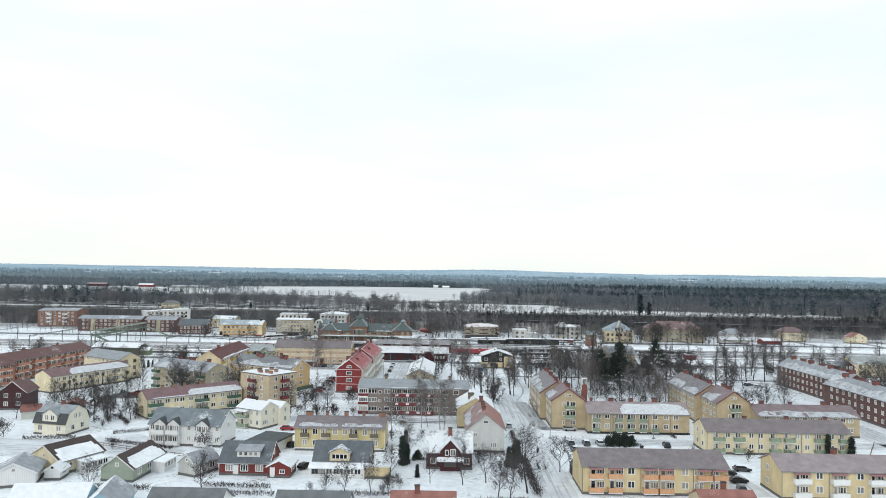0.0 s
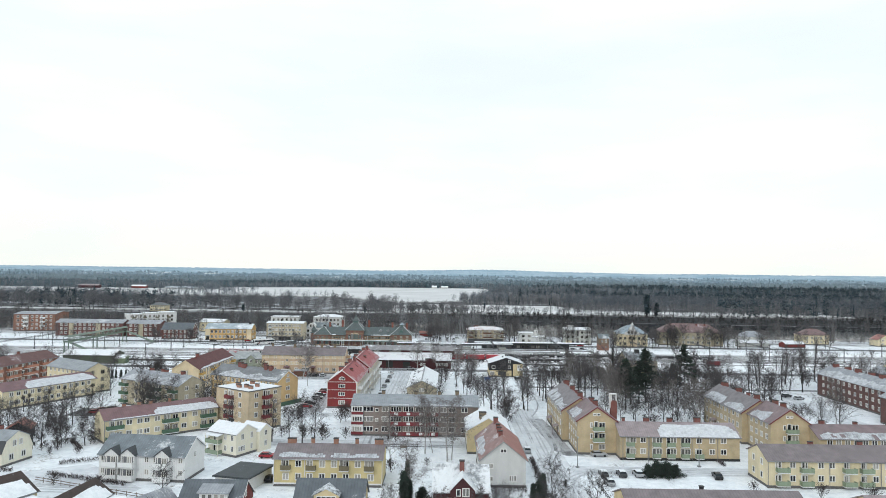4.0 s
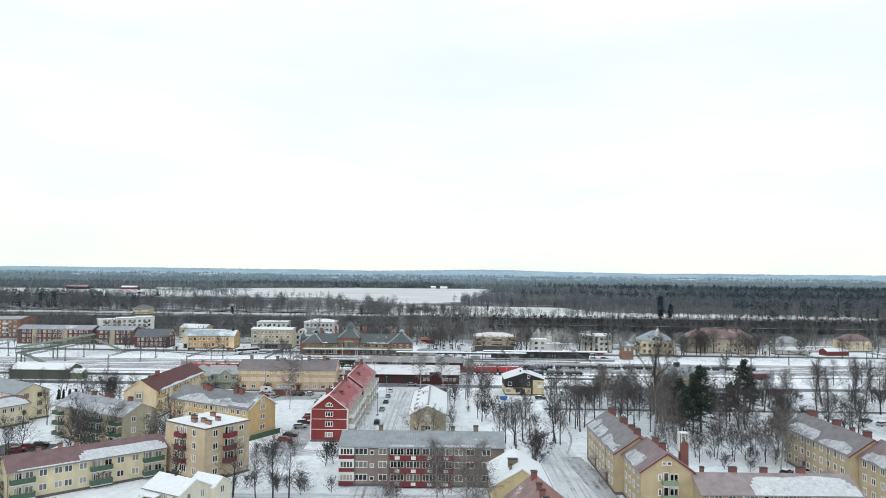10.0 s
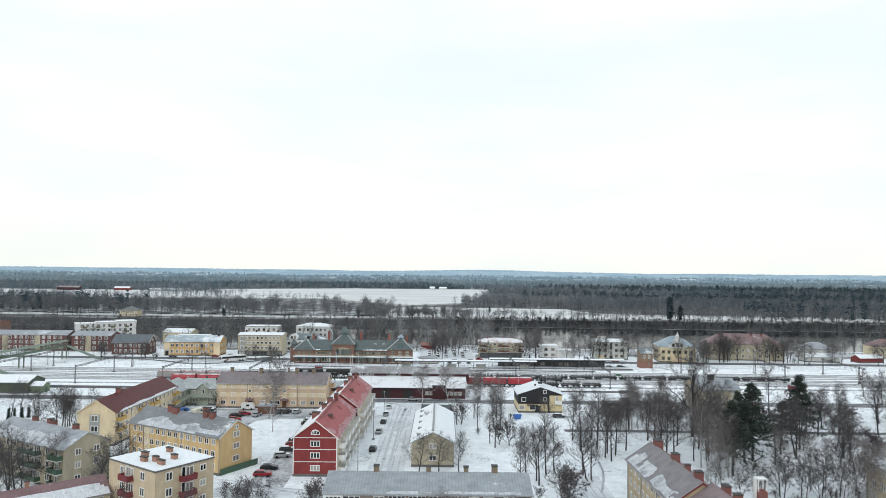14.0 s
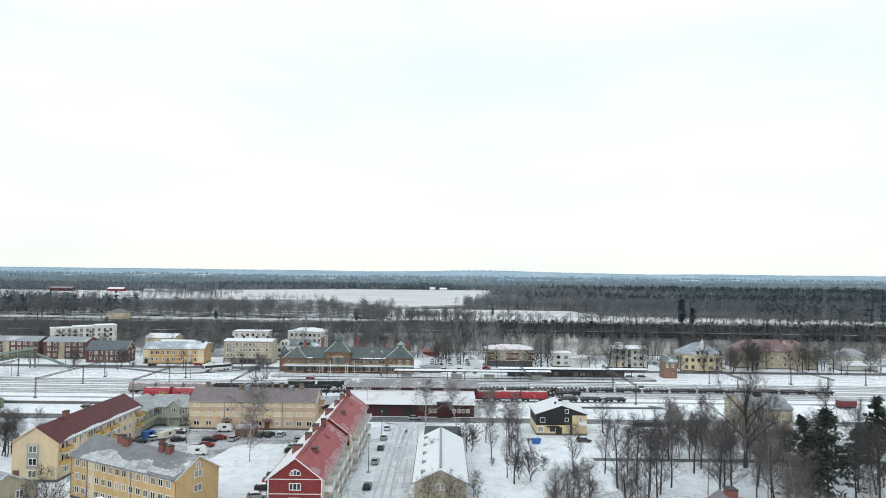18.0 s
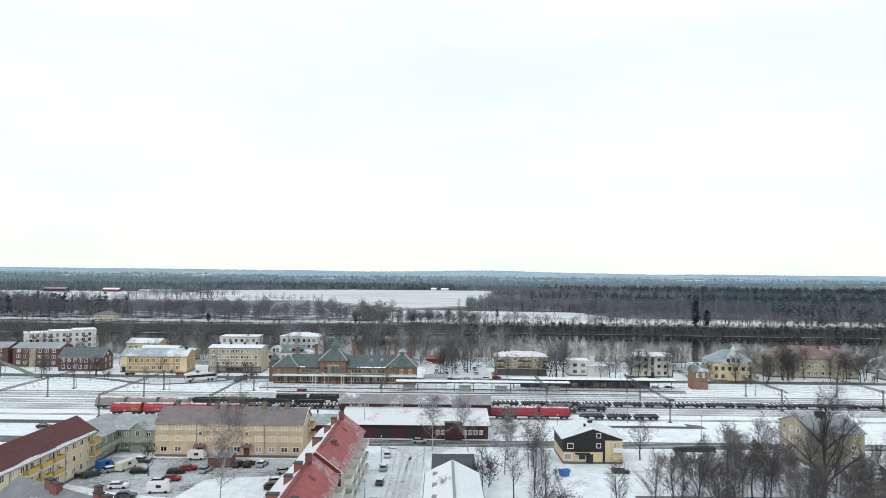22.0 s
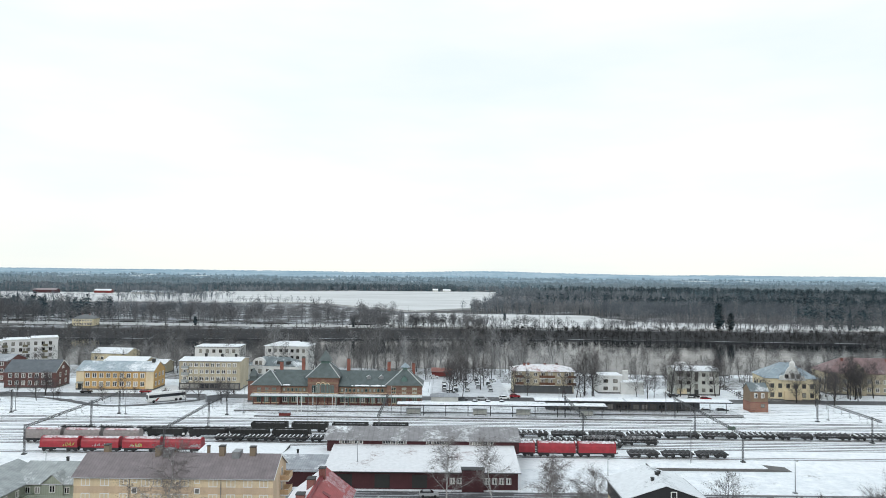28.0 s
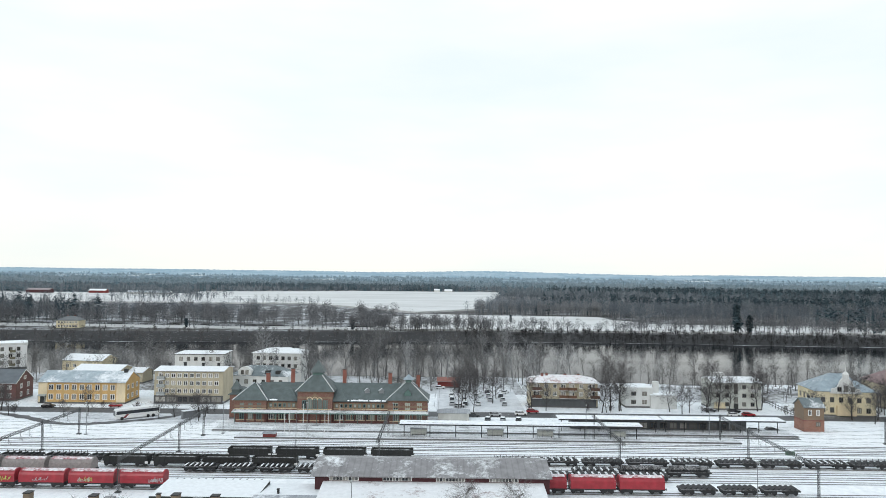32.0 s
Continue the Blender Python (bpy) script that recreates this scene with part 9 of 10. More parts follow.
for i, (x0, y0, x1, y1, n_, s0, s1) in enumerate(((-48, 212, -34, 219, 9, 0.6, 1.1), (-34, 209, -10, 214, 7, 0.4, 0.9), (-50, 236, -42, 244, 5, 0.5, 0.9), (-126, 226, -100, 240, 12, 0.6, 1.2), (-102, 190, -90, 206, 14, 0.35, 0.7), (-78, 168, -66, 172, 5, 0.3, 0.6), (-24, 178, -4, 190, 8, 0.4, 0.9), (-30, 140, 2, 150, 10, 0.4, 0.8), (4, 140, 17, 168, 10, 0.4, 0.9), (30, 160, 34, 184, 4, 0.4, 0.7), (-96, 262, -86, 276, 5, 0.6, 1.0), (60, 230, 100, 246, 14, 0.5, 1.0), (100, 196, 118, 240, 8, 0.5, 0.9), (-2, 290, 14, 330, 8, 0.4, 0.9), (40, 322, 76, 342, 12, 0.6, 1.2), (84, 306, 150, 342, 16, 0.7, 1.3), (-170, 446, -90, 468, 12, 0.5, 0.9), (-20, 464, 110, 472, 14, 0.4, 0.8), (100, 450, 220, 470, 12, 0.5, 1.0))):
    for j in range(int(n_ * 0.5)):
        plant(BUSH[j % 2], rng.uniform(x0, x1), rng.uniform(y0, y1), rng.uniform(s0, s1), j)


# ---- woods beyond the river: joined stuff made of small templates ----
def sliver_tree(seed, H, spread, n_tw, w, n_limb=9):
    """Template of a far leafless tree: trunk, rising limbs and a rounded crown of twig slivers."""
    rng = random.Random(seed)
    v, f = [], []

    def tri(a, b2, c):
        k = len(v)
        v.extend((tuple(a), tuple(b2), tuple(c)))
        f.append((k, k + 1, k + 2))
    tw = w * 0.7 + 0.12
    tri((-tw, 0, -0.5), (tw, 0, -0.5), (0, 0, H * 0.85))
    tri((0, -tw, -0.5), (0, tw, -0.5), (0, 0, H * 0.85))
    zc, zr = H * rng.uniform(0.58, 0.66), H * rng.uniform(0.34, 0.40)
    ends = []
    for i in range(n_limb):
        a, t_ = i * 2.4 + rng.random(), rng.uniform(-0.6, 0.95)
        reach = spread * math.sqrt(max(0.08, 1 - t_ * t_)) * rng.uniform(0.6, 0.95)
        q = Vector((math.cos(a) * reach, math.sin(a) * reach, zc + zr * t_))
        p = Vector((0, 0, max(H * 0.2, q.z - reach * rng.uniform(1.0, 1.7))))
        side = Vector((-math.sin(a), math.cos(a), 0)) * (w * 0.5 + 0.05)
        tri(p + side, p - side, q)
        ends.append((p, q))
    for i in range(n_tw):
        d = Vector((rng.gauss(0, 1), rng.gauss(0, 1), rng.gauss(0, 1))).normalized()
        r_ = rng.random() ** 0.42
        lump = 0.86 + 0.22 * noise.noise(d * 1.9 + Vector((seed, 0, 0)))
        c = Vector((d.x * spread * r_ * lump, d.y * spread * r_ * lump, zc + zr * d.z * r_ * lump))
        out = (d * 0.8 + Vector((rng.gauss(0, 0.6), rng.gauss(0, 0.6), rng.gauss(0.35, 0.5)))).normalized() * H * rng.uniform(0.04, 0.085)
        side = out.cross(Vector((rng.gauss(0, 1), rng.gauss(0, 1), rng.gauss(0, 1)))).normalized() * w * rng.uniform(0.6, 1.3)
        tri(c + side - out * 0.3, c - side - out * 0.3, c + out * 0.7)
    return np.array(v, dtype=float), np.array(f, dtype=int)


def limb_tree(seed, H, spread, twigs, **kw):
    """Template of a nearer tree with true forking limbs."""
    wood, fine = branch_tree(seed, H, spread, twigs=twigs, levels=2, **kw)
    v, f = list(wood.v), []
    for q in wood.f:
        f += [(q[0], q[i], q[i + 1]) for i in range(1, len(q) - 1)]
    k = len(v)
    v += list(fine.v)
    f += [tuple(i + k for i in q) for q in fine.f]
    return np.array([tuple(p) for p in v], dtype=float), np.array(f, dtype=int)


def far_conifer(seed, H, r, layers=7, k=6):
    rng = random.Random(seed)
    v, f = [], []
    for i in range(layers):
        z = H * (0.10 + 0.86 * i / layers)
        rr = r * (1 - i / layers) ** 0.8 * rng.uniform(0.75, 1.15)
        for j in range(k):
            a = 6.283 * (j + rng.random() * 0.8) / k
            b2 = a + 6.283 / k * 0.9
            ln = rr * rng.uniform(0.55, 1.15)
            n0 = len(v)
            v += [(math.cos(a) * ln, math.sin(a) * ln, z - rng.uniform(0, 0.06) * H), (math.cos(b2) * ln * 0.9, math.sin(b2) * ln * 0.9, z), (rng.gauss(0, 0.2), rng.gauss(0, 0.2), z + H * rng.uniform(0.12, 0.2))]
            f.append((n0, n0 + 1, n0 + 2))
    return np.array(v, dtype=float), np.array(f, dtype=int)


def far_pine(seed, H, r, tufts=46):
    """Template of a far pine: bare trunk, blunt uneven crown of needle tufts."""
    rng = random.Random(seed)
    v, f = [(-0.22, 0, -0.5), (0.22, 0, -0.5), (0, 0, H * 0.95)], [(0, 1, 2)]
    for i in range(tufts):
        a, t_ = rng.uniform(0, 6.283), rng.uniform(-1, 1)
        reach = r * math.sqrt(max(0.05, 1 - t_ * t_)) * rng.uniform(0.2, 1.0)
        c = Vector((math.cos(a) * reach, math.sin(a) * reach, H * (0.56 + 0.42 * t_)))
        n0 = len(v)
        for _ in range(3):
            v.append(tuple(c + Vector((rng.gauss(0, 1.35), rng.gauss(0, 1.35), rng.gauss(0, 0.75)))))
        f.append((n0, n0 + 1, n0 + 2))
    return np.array(v, dtype=float), np.array(f, dtype=int)


def grove(name, label, cat, spots, templates, mat, seed=0):
    """Many trees joined: each spot is x, y, scale."""
    rng = np.random.RandomState(seed)
    vs, fs, off = [], [], 0
    for i, (x, y, s) in enumerate(spots):
        v, f = templates[i % len(templates)]
        a = rng.uniform(0, 6.283)
        c, d = math.cos(a) * s, math.sin(a) * s
        hs = s * rng.uniform(0.8, 1.2)
        w = np.empty_like(v)
        w[:, 0], w[:, 1], w[:, 2] = v[:, 0] * c - v[:, 1] * d + x, v[:, 0] * d + v[:, 1] * c + y, v[:, 2] * hs + land(x, y)
        vs.append(w)
        fs.append(f + off)
        off += len(v)
    V, Fc = np.concatenate(vs), np.concatenate(fs)
    me = bpy.data.meshes.new(name)
    me.vertices.add(len(V))
    me.vertices.foreach_set("co", V.astype(np.float32).ravel())
    me.loops.add(len(Fc) * 3)
    me.loops.foreach_set("vertex_index", Fc.astype(np.int32).ravel())
    me.polygons.add(len(Fc))
    me.polygons.foreach_set("loop_start", np.arange(0, len(Fc) * 3, 3, dtype=np.int32))
    me.update(calc_edges=True)
    me.materials.append(mat)
    return tagged(new(name, me), label, cat, kind="stuff")


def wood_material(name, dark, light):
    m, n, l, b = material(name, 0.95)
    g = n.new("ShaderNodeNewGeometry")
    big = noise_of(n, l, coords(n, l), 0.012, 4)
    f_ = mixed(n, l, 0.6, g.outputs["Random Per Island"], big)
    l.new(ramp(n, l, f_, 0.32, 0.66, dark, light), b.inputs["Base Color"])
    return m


# M_WOODS, M_WOODS3, M_PINES and faintly M_ROWTWIG: blue haze painted into the base.
M_WOODS = wood_material("thin_haze_woods", (0.054, 0.067, 0.080), (0.160, 0.178, 0.198))
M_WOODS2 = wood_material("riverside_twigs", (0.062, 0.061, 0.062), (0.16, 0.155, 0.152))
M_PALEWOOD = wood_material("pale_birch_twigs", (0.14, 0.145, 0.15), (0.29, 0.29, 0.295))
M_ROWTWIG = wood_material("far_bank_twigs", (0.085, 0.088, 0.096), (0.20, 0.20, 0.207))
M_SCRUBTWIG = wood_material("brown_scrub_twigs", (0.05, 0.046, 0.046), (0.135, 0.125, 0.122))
M_WOODS3 = wood_material("pale_haze_woods", (0.11, 0.13, 0.148), (0.25, 0.28, 0.31))
# Twig base darkened to hold the dense shade inside the scrub.
M_BANKTWIG = wood_material("shaded_scrub_twigs", (0.012, 0.012, 0.013), (0.040, 0.038, 0.038))
M_PINES = wood_material("thin_haze_needles", (0.019, 0.037, 0.046), (0.052, 0.080, 0.092))

# Needles with stronger painted haze, for the conifers behind the fields.
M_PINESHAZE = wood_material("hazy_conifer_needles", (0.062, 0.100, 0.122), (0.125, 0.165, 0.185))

near_t = [limb_tree(s, 18, 6.0, 340, first=0.2, limbs=10, thick=0.014, upright=0.75, twig_w=0.07) for s in (901, 902, 903, 904)]
mid_t = [sliver_tree(20 + s, 19, 5.4, 250, 0.10, 10) for s in range(6)]
slim_t = [sliver_tree(30 + s, 21, 3.4, 80, 0.15, 8) for s in range(5)]
far_t = [sliver_tree(40 + s, 19, 5.2, 62, 0.27, 4) for s in range(4)]
scrub_t = [sliver_tree(50 + s, 13.5, 5.5, 80, 0.5, 5) for s in range(4)]
low_t = [sliver_tree(50 + s, 13.5, 5.5, 75, 0.2, 5) for s in range(4)]
hedge_t = [sliver_tree(90 + s, 12, 4.3, 190, 0.15, 9) for s in range(4)]
row_t = [sliver_tree(95 + s, 20, 5.8, 420, 0.15, 14) for s in range(4)]
con_t = [far_conifer(60, 21, 3.2)] + [far_pine(70 + s, 20, 3.9, 64) for s in range(5)]
rng = random.Random(77)


def spots(n_, x0, x1, y0, y1, s0, s1, ok=None):
    out = []
    while len(out) < n_:
        x, y = rng.uniform(x0, x1), rng.uniform(y0, y1)
        if ok is None or ok(x, y):
            out.append((x, y, rng.uniform(s0, s1)))
    return out


MEADOW = [(-1500, 1190), (-560, 1215), (-225, 1245), (-330, 1390), (-530, 1622), (-575, 1640), (-1500, 1600)]
CLEARING = [(-60, 806), (60, 806), (330, 812), (470, 818), (460, 872), (330, 892), (190, 900), (160, 960), (155, 1008), (90, 1014), (28, 1016), (-40, 1030), (-75, 960)]
STRIPS = [[(-700, 812), (-420, 806), (-180, 800), (-61, 804), (-76, 900), (-180, 826), (-420, 834), (-700, 838)],
          [(-420, 868), (-300, 874), (-140, 862), (-80, 872), (-80, 894), (-150, 905), (-280, 897), (-430, 915)]]


def inside(p, x, y):
    c = False
    for (x0, y0), (x1, y1) in zip(p, p[1:] + p[:1]):
        if (y0 > y) != (y1 > y) and x < (x1 - x0) * (y - y0) / (y1 - y0) + x0:
            c = not c
    return c


def in_field(x, y):
    """Open snow: the big field, the western meadow and the clearing on the eastern bank."""
    return inside(FIELD, x, y) or inside(MEADOW, x, y) or inside(CLEARING, x, y)


# along the near bank
grove("riverside_trees", "tall leafless trees along the near river bank", "trees", spots(78, -112, 22, 500, 556, 0.7, 1.2) + spots(60, -330, -112, 520, 558, 0.6, 1.05) + spots(90, 22, 330, 505, 540, 0.5, 0.95) + spots(36, -420, -250, 540, 575, 0.6, 1.0), near_t, M_WOODS2, 1)
grove("riverside_thicket", "dense leafless thicket along the near river bank", "trees", spots(190, -420, -110, 515, 561, 0.35, 0.75) + spots(70, -110, 30, 520, 561, 0.3, 0.6) + spots(170, 40, 330, 490, 538, 0.22, 0.55), mid_t, M_WOODS2, 27)
grove("riverside_birches", "pale leafless birches along the near river bank", "trees", spots(30, -100, 40, 500, 550, 0.75, 1.2) + spots(6, -210, -120, 522, 545, 0.7, 0.95) + spots(5, 60, 220, 522, 545, 0.5, 0.75), near_t, M_PALEWOOD, 21)
grove("riverside_scrub", "brown leafless undergrowth on the near river bank", "bushes", spots(300, -330, 40, 528, 560, 0.15, 0.36) + spots(260, 40, 330, 500, 541, 0.12, 0.3) + spots(120, -110, 30, 500, 540, 0.12, 0.3), low_t, M_SCRUBTWIG, 22)
grove("garden_trees", "leafless trees between the buildings beyond the railway", "trees", spots(56, -330, -90, 488, 540, 0.4, 0.75) + spots(30, -310, -185, 464, 482, 0.35, 0.62) + spots(34, 100, 330, 476, 525, 0.4, 0.8) + spots(40, -560, -320, 440, 560, 0.45, 0.8) + spots(40, 330, 560, 440, 540, 0.45, 0.8), near_t, M_WOODS2, 2)
# far bank: scrub, ice edge, snow strips, tree rows
grove("bank_scrub", "dark leafless scrub on the far river bank", "bushes", [(x, bank_far(x) + rng.uniform(3, 34), rng.uniform(0.13, 0.42)) for x in [rng.uniform(0, 650) for _ in range(1500)]] + [(x, bank_far(x) + rng.uniform(24, 44), rng.uniform(0.22, 0.42)) for x in [rng.uniform(0, 650) for _ in range(260)]], scrub_t, M_BANKTWIG, 3)
grove("bank_scrub", "brown leafless scrub on the far river bank", "bushes", [(x, bank_far(x) + rng.uniform(3, 38), rng.uniform(0.13, 0.45)) for x in [rng.uniform(-650, 20) for _ in range(470)]], scrub_t, M_SCRUBTWIG, 13)
strip("ice_edge", "thin white ice along the far river bank", "ice", ragged([(x, bank_far(x) + 6.5) for x in range(-640, 641, 40)] + [(x, bank_far(x) + 4.6) for x in range(640, -641, -40)], 6, 3.0, 3), M_BROKENSNOW, RIVER_Z + 0.12, 0.3)
strip("ice_edge", "grey ice shelf beside the near river bank", "ice", ragged([(150, 546), (178, 549), (205, 547), (232, 553), (200, 560), (165, 556)], 5, 3.0, 4), M_STRIPSNOW, RIVER_Z + 0.1, 0.3)
for k_, pts_ in enumerate(STRIPS):
    strip("snow_strip", "thinly snowed meadow strip among trees on the far bank", "meadow", ragged(pts_, 7, 9.0, 5 + k_), M_FIELD, -0.70 + 0.3 * k_, 1.0)
strip("snow_strip", "snow-covered meadow between the bank and the woods", "meadow", ragged(CLEARING, 8, 6.0, 8), M_FIELD, 0.35, 3.0)
strip("snow_strip", "snowy ground under the trees before the big field", "meadow", ragged([(-440, 840), (-77, 832), (-77, 960), (-44, 1032), (-62, 1046), (-215, 1238), (-560, 1206), (-600, 900)], 12, 9.0, 10), M_BROKENSNOW, 0.3, 3.0)
strip("snow_strip", "snow-covered western meadow", "meadow", ragged(MEADOW, 20, 14.0, 9), M_FIELD, 2.2, 5.0)


def open_snow(x, y):
    return in_field(x, y) or inside(STRIPS[1], x, y)


def off_field(x, y):
    return not in_field(x, y)


grove("tree_row", "row of tall leafless trees along the far bank", "trees", spots(190, -650, -60, 794, 842, 0.62, 1.2) + spots(40, -300, -60, 834, 850, 0.9, 1.1) + spots(70, -110, 30, 792, 816, 0.55, 0.78), row_t, M_ROWTWIG, 4)
grove("tree_row", "hedgerow of low leafless trees on the far bank", "trees", spots(46, 20, 150, 794, 806, 0.7, 1.1) + spots(170, 150, 420, 796, 840, 0.7, 1.35) + spots(60, 200, 440, 836, 890, 0.6, 1.0) + spots(80, 420, 660, 800, 840, 0.8, 1.3) + spots(60, -80, 30, 794, 810, 0.7, 1.1), hedge_t, M_ROWTWIG, 34)
grove("tree_row", "pale birches along the far bank", "trees", spots(46, -650, -60, 795, 850, 0.7, 1.05) + spots(38, -60, 60, 794, 812, 0.6, 0.9) + spots(40, 60, 650, 797, 830, 0.5, 0.9), slim_t, M_PALEWOOD, 24)
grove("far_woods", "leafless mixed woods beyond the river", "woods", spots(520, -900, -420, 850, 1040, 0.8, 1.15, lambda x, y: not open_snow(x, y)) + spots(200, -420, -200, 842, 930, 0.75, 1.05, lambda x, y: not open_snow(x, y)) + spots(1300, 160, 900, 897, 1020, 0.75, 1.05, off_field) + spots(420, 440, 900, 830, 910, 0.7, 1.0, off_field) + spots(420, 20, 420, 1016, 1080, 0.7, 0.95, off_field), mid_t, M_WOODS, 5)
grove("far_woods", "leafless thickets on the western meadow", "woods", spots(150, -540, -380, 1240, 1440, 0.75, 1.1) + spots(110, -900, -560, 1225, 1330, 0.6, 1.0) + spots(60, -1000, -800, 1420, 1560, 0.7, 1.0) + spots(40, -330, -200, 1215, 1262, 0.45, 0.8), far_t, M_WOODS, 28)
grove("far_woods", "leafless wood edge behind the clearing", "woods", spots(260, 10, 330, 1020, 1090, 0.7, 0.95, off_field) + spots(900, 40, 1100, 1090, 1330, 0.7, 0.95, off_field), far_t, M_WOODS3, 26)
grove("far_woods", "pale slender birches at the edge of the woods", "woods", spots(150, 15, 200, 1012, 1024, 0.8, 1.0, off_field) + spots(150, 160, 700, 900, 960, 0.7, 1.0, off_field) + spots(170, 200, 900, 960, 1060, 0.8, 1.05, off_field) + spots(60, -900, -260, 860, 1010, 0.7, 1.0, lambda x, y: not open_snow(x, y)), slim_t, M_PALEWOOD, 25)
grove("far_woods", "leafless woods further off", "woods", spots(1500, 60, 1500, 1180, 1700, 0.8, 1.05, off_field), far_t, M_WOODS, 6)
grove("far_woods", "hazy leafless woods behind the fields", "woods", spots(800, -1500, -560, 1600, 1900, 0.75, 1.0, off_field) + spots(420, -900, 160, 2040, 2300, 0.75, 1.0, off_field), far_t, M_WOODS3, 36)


def clump(x, y):
    """Conifers stand in bands and clumps."""
    return not in_field(x, y) and noise.noise(Vector((x * 0.006, y * 0.011, 2.2))) > -0.05


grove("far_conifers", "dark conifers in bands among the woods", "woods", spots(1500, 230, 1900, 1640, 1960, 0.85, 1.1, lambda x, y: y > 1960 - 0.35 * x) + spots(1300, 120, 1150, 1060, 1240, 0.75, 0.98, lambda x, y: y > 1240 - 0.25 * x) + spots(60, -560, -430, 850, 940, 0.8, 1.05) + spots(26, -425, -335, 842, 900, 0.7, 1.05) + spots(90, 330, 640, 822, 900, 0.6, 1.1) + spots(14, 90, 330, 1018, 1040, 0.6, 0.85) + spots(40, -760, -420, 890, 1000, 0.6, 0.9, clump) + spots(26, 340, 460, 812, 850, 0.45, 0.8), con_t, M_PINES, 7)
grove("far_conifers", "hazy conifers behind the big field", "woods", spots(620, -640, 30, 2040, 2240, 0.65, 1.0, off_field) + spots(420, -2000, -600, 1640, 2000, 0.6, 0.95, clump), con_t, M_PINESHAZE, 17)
spruce_t = [far_pine(80 + s, 21, 2.9, 420) for s in range(2)]
grove("far_spruces", "pair of tall dark spruces on the far bank", "trees", [(226, 802, 1.0), (237, 803, 0.76), (-92, 797, 0.5), (-230, 800, 0.42), (48, 900, 0.4)], spruce_t, M_PINES, 8)


# ---- the wooded distance: rises covered with crowns, paling to the horizon in painted haze ----
def crown_bare(seed, H, r):
    """Template of a distant leafless crown: a few upright fans of twigs."""
    rg = random.Random(seed)
    v, f = [], []
    for i in range(15):
        a, q = rg.uniform(0, 6.283), rg.random() ** 0.5
        c = (math.cos(a) * r * q, math.sin(a) * r * q)
        z0, w = H * rg.uniform(0.05, 0.5), rg.uniform(0.8, 1.7)
        k = len(v)
        v += [(c[0] - w, c[1] + rg.uniform(-w, w), z0), (c[0] + w, c[1] + rg.uniform(-w, w), z0), (c[0] + rg.gauss(0, 0.8), c[1], z0 + H * rg.uniform(0.3, 0.5))]
        f.append((k, k + 1, k + 2))
    return np.array(v, dtype=float), np.array(f, dtype=int)


dist_bare = [crown_bare(200 + s, 17, 4.6) for s in range(5)]
dist_con = [far_conifer(220 + s, 19, 4.2, 3, 4) for s in range(5)]


def ridge_top(x, y, zt, amp, seed):
    return zt + amp * (noise.noise(Vector((x * 0.0009, seed * 3.1, 0))) + 0.5 * noise.noise(Vector((x * 0.003, seed * 1.7, 4))))


def skyline(x):
    """Crest of the furthest hills."""
    return 64.5 + 10 * math.exp(-((x - 290) / 330) ** 2) - 5 * math.exp(-((x + 480) / 260) ** 2) - 4 * math.exp(-((x - 1380) / 240) ** 2) + 2.5 * noise.noise(Vector((x * 0.0016, 7.7, 0)))


PROFILE = ((-420, 0.0), (-250, 0.35), (-110, 0.72), (0, 1.0), (120, 0.8))


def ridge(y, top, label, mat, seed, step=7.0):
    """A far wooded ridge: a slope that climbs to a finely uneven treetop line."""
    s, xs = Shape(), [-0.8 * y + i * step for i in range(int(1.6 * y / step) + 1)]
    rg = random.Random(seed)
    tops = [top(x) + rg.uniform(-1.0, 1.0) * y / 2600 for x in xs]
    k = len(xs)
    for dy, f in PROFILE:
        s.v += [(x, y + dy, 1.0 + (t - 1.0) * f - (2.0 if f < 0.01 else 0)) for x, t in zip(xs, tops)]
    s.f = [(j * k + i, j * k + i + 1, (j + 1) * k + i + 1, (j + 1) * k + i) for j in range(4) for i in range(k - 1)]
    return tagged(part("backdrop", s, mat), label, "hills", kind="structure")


def ridge_height(x, y, y0, top):
    d = y - y0
    for (a, fa), (b2, fb) in zip(PROFILE, PROFILE[1:]):
        if a <= d <= b2:
            return 1.0 + (top(x) - 1.0) * (fa + (fb - fa) * (d - a) / (b2 - a))
    return 0.0


def distant_cover(n_, y0, y1, hgt, seed, s0=0.8, s1=1.15):
    """Spots for two kinds of crowns, conifers and leafless, in long bands and clumps."""
    rg = random.Random(seed)
    bare, con = [], []
    for i in range(n_):
        y = rg.uniform(y0, y1)
        x = rg.uniform(-0.74, 0.74) * y
        if in_field(x, y):
            continue
        k = noise.noise(Vector((x * 0.0022, y * 0.007, seed))) + 0.55 * noise.noise(Vector((x * 0.009, y * 0.02, seed + 3)))
        gap = noise.noise(Vector((x * 0.0019, y * 0.006, seed + 11)))
        if gap > 0.46:
            continue
        (con if k > 0.06 else bare).append((x, y, rg.uniform(s0, s1), hgt(x, y)))
    return bare, con


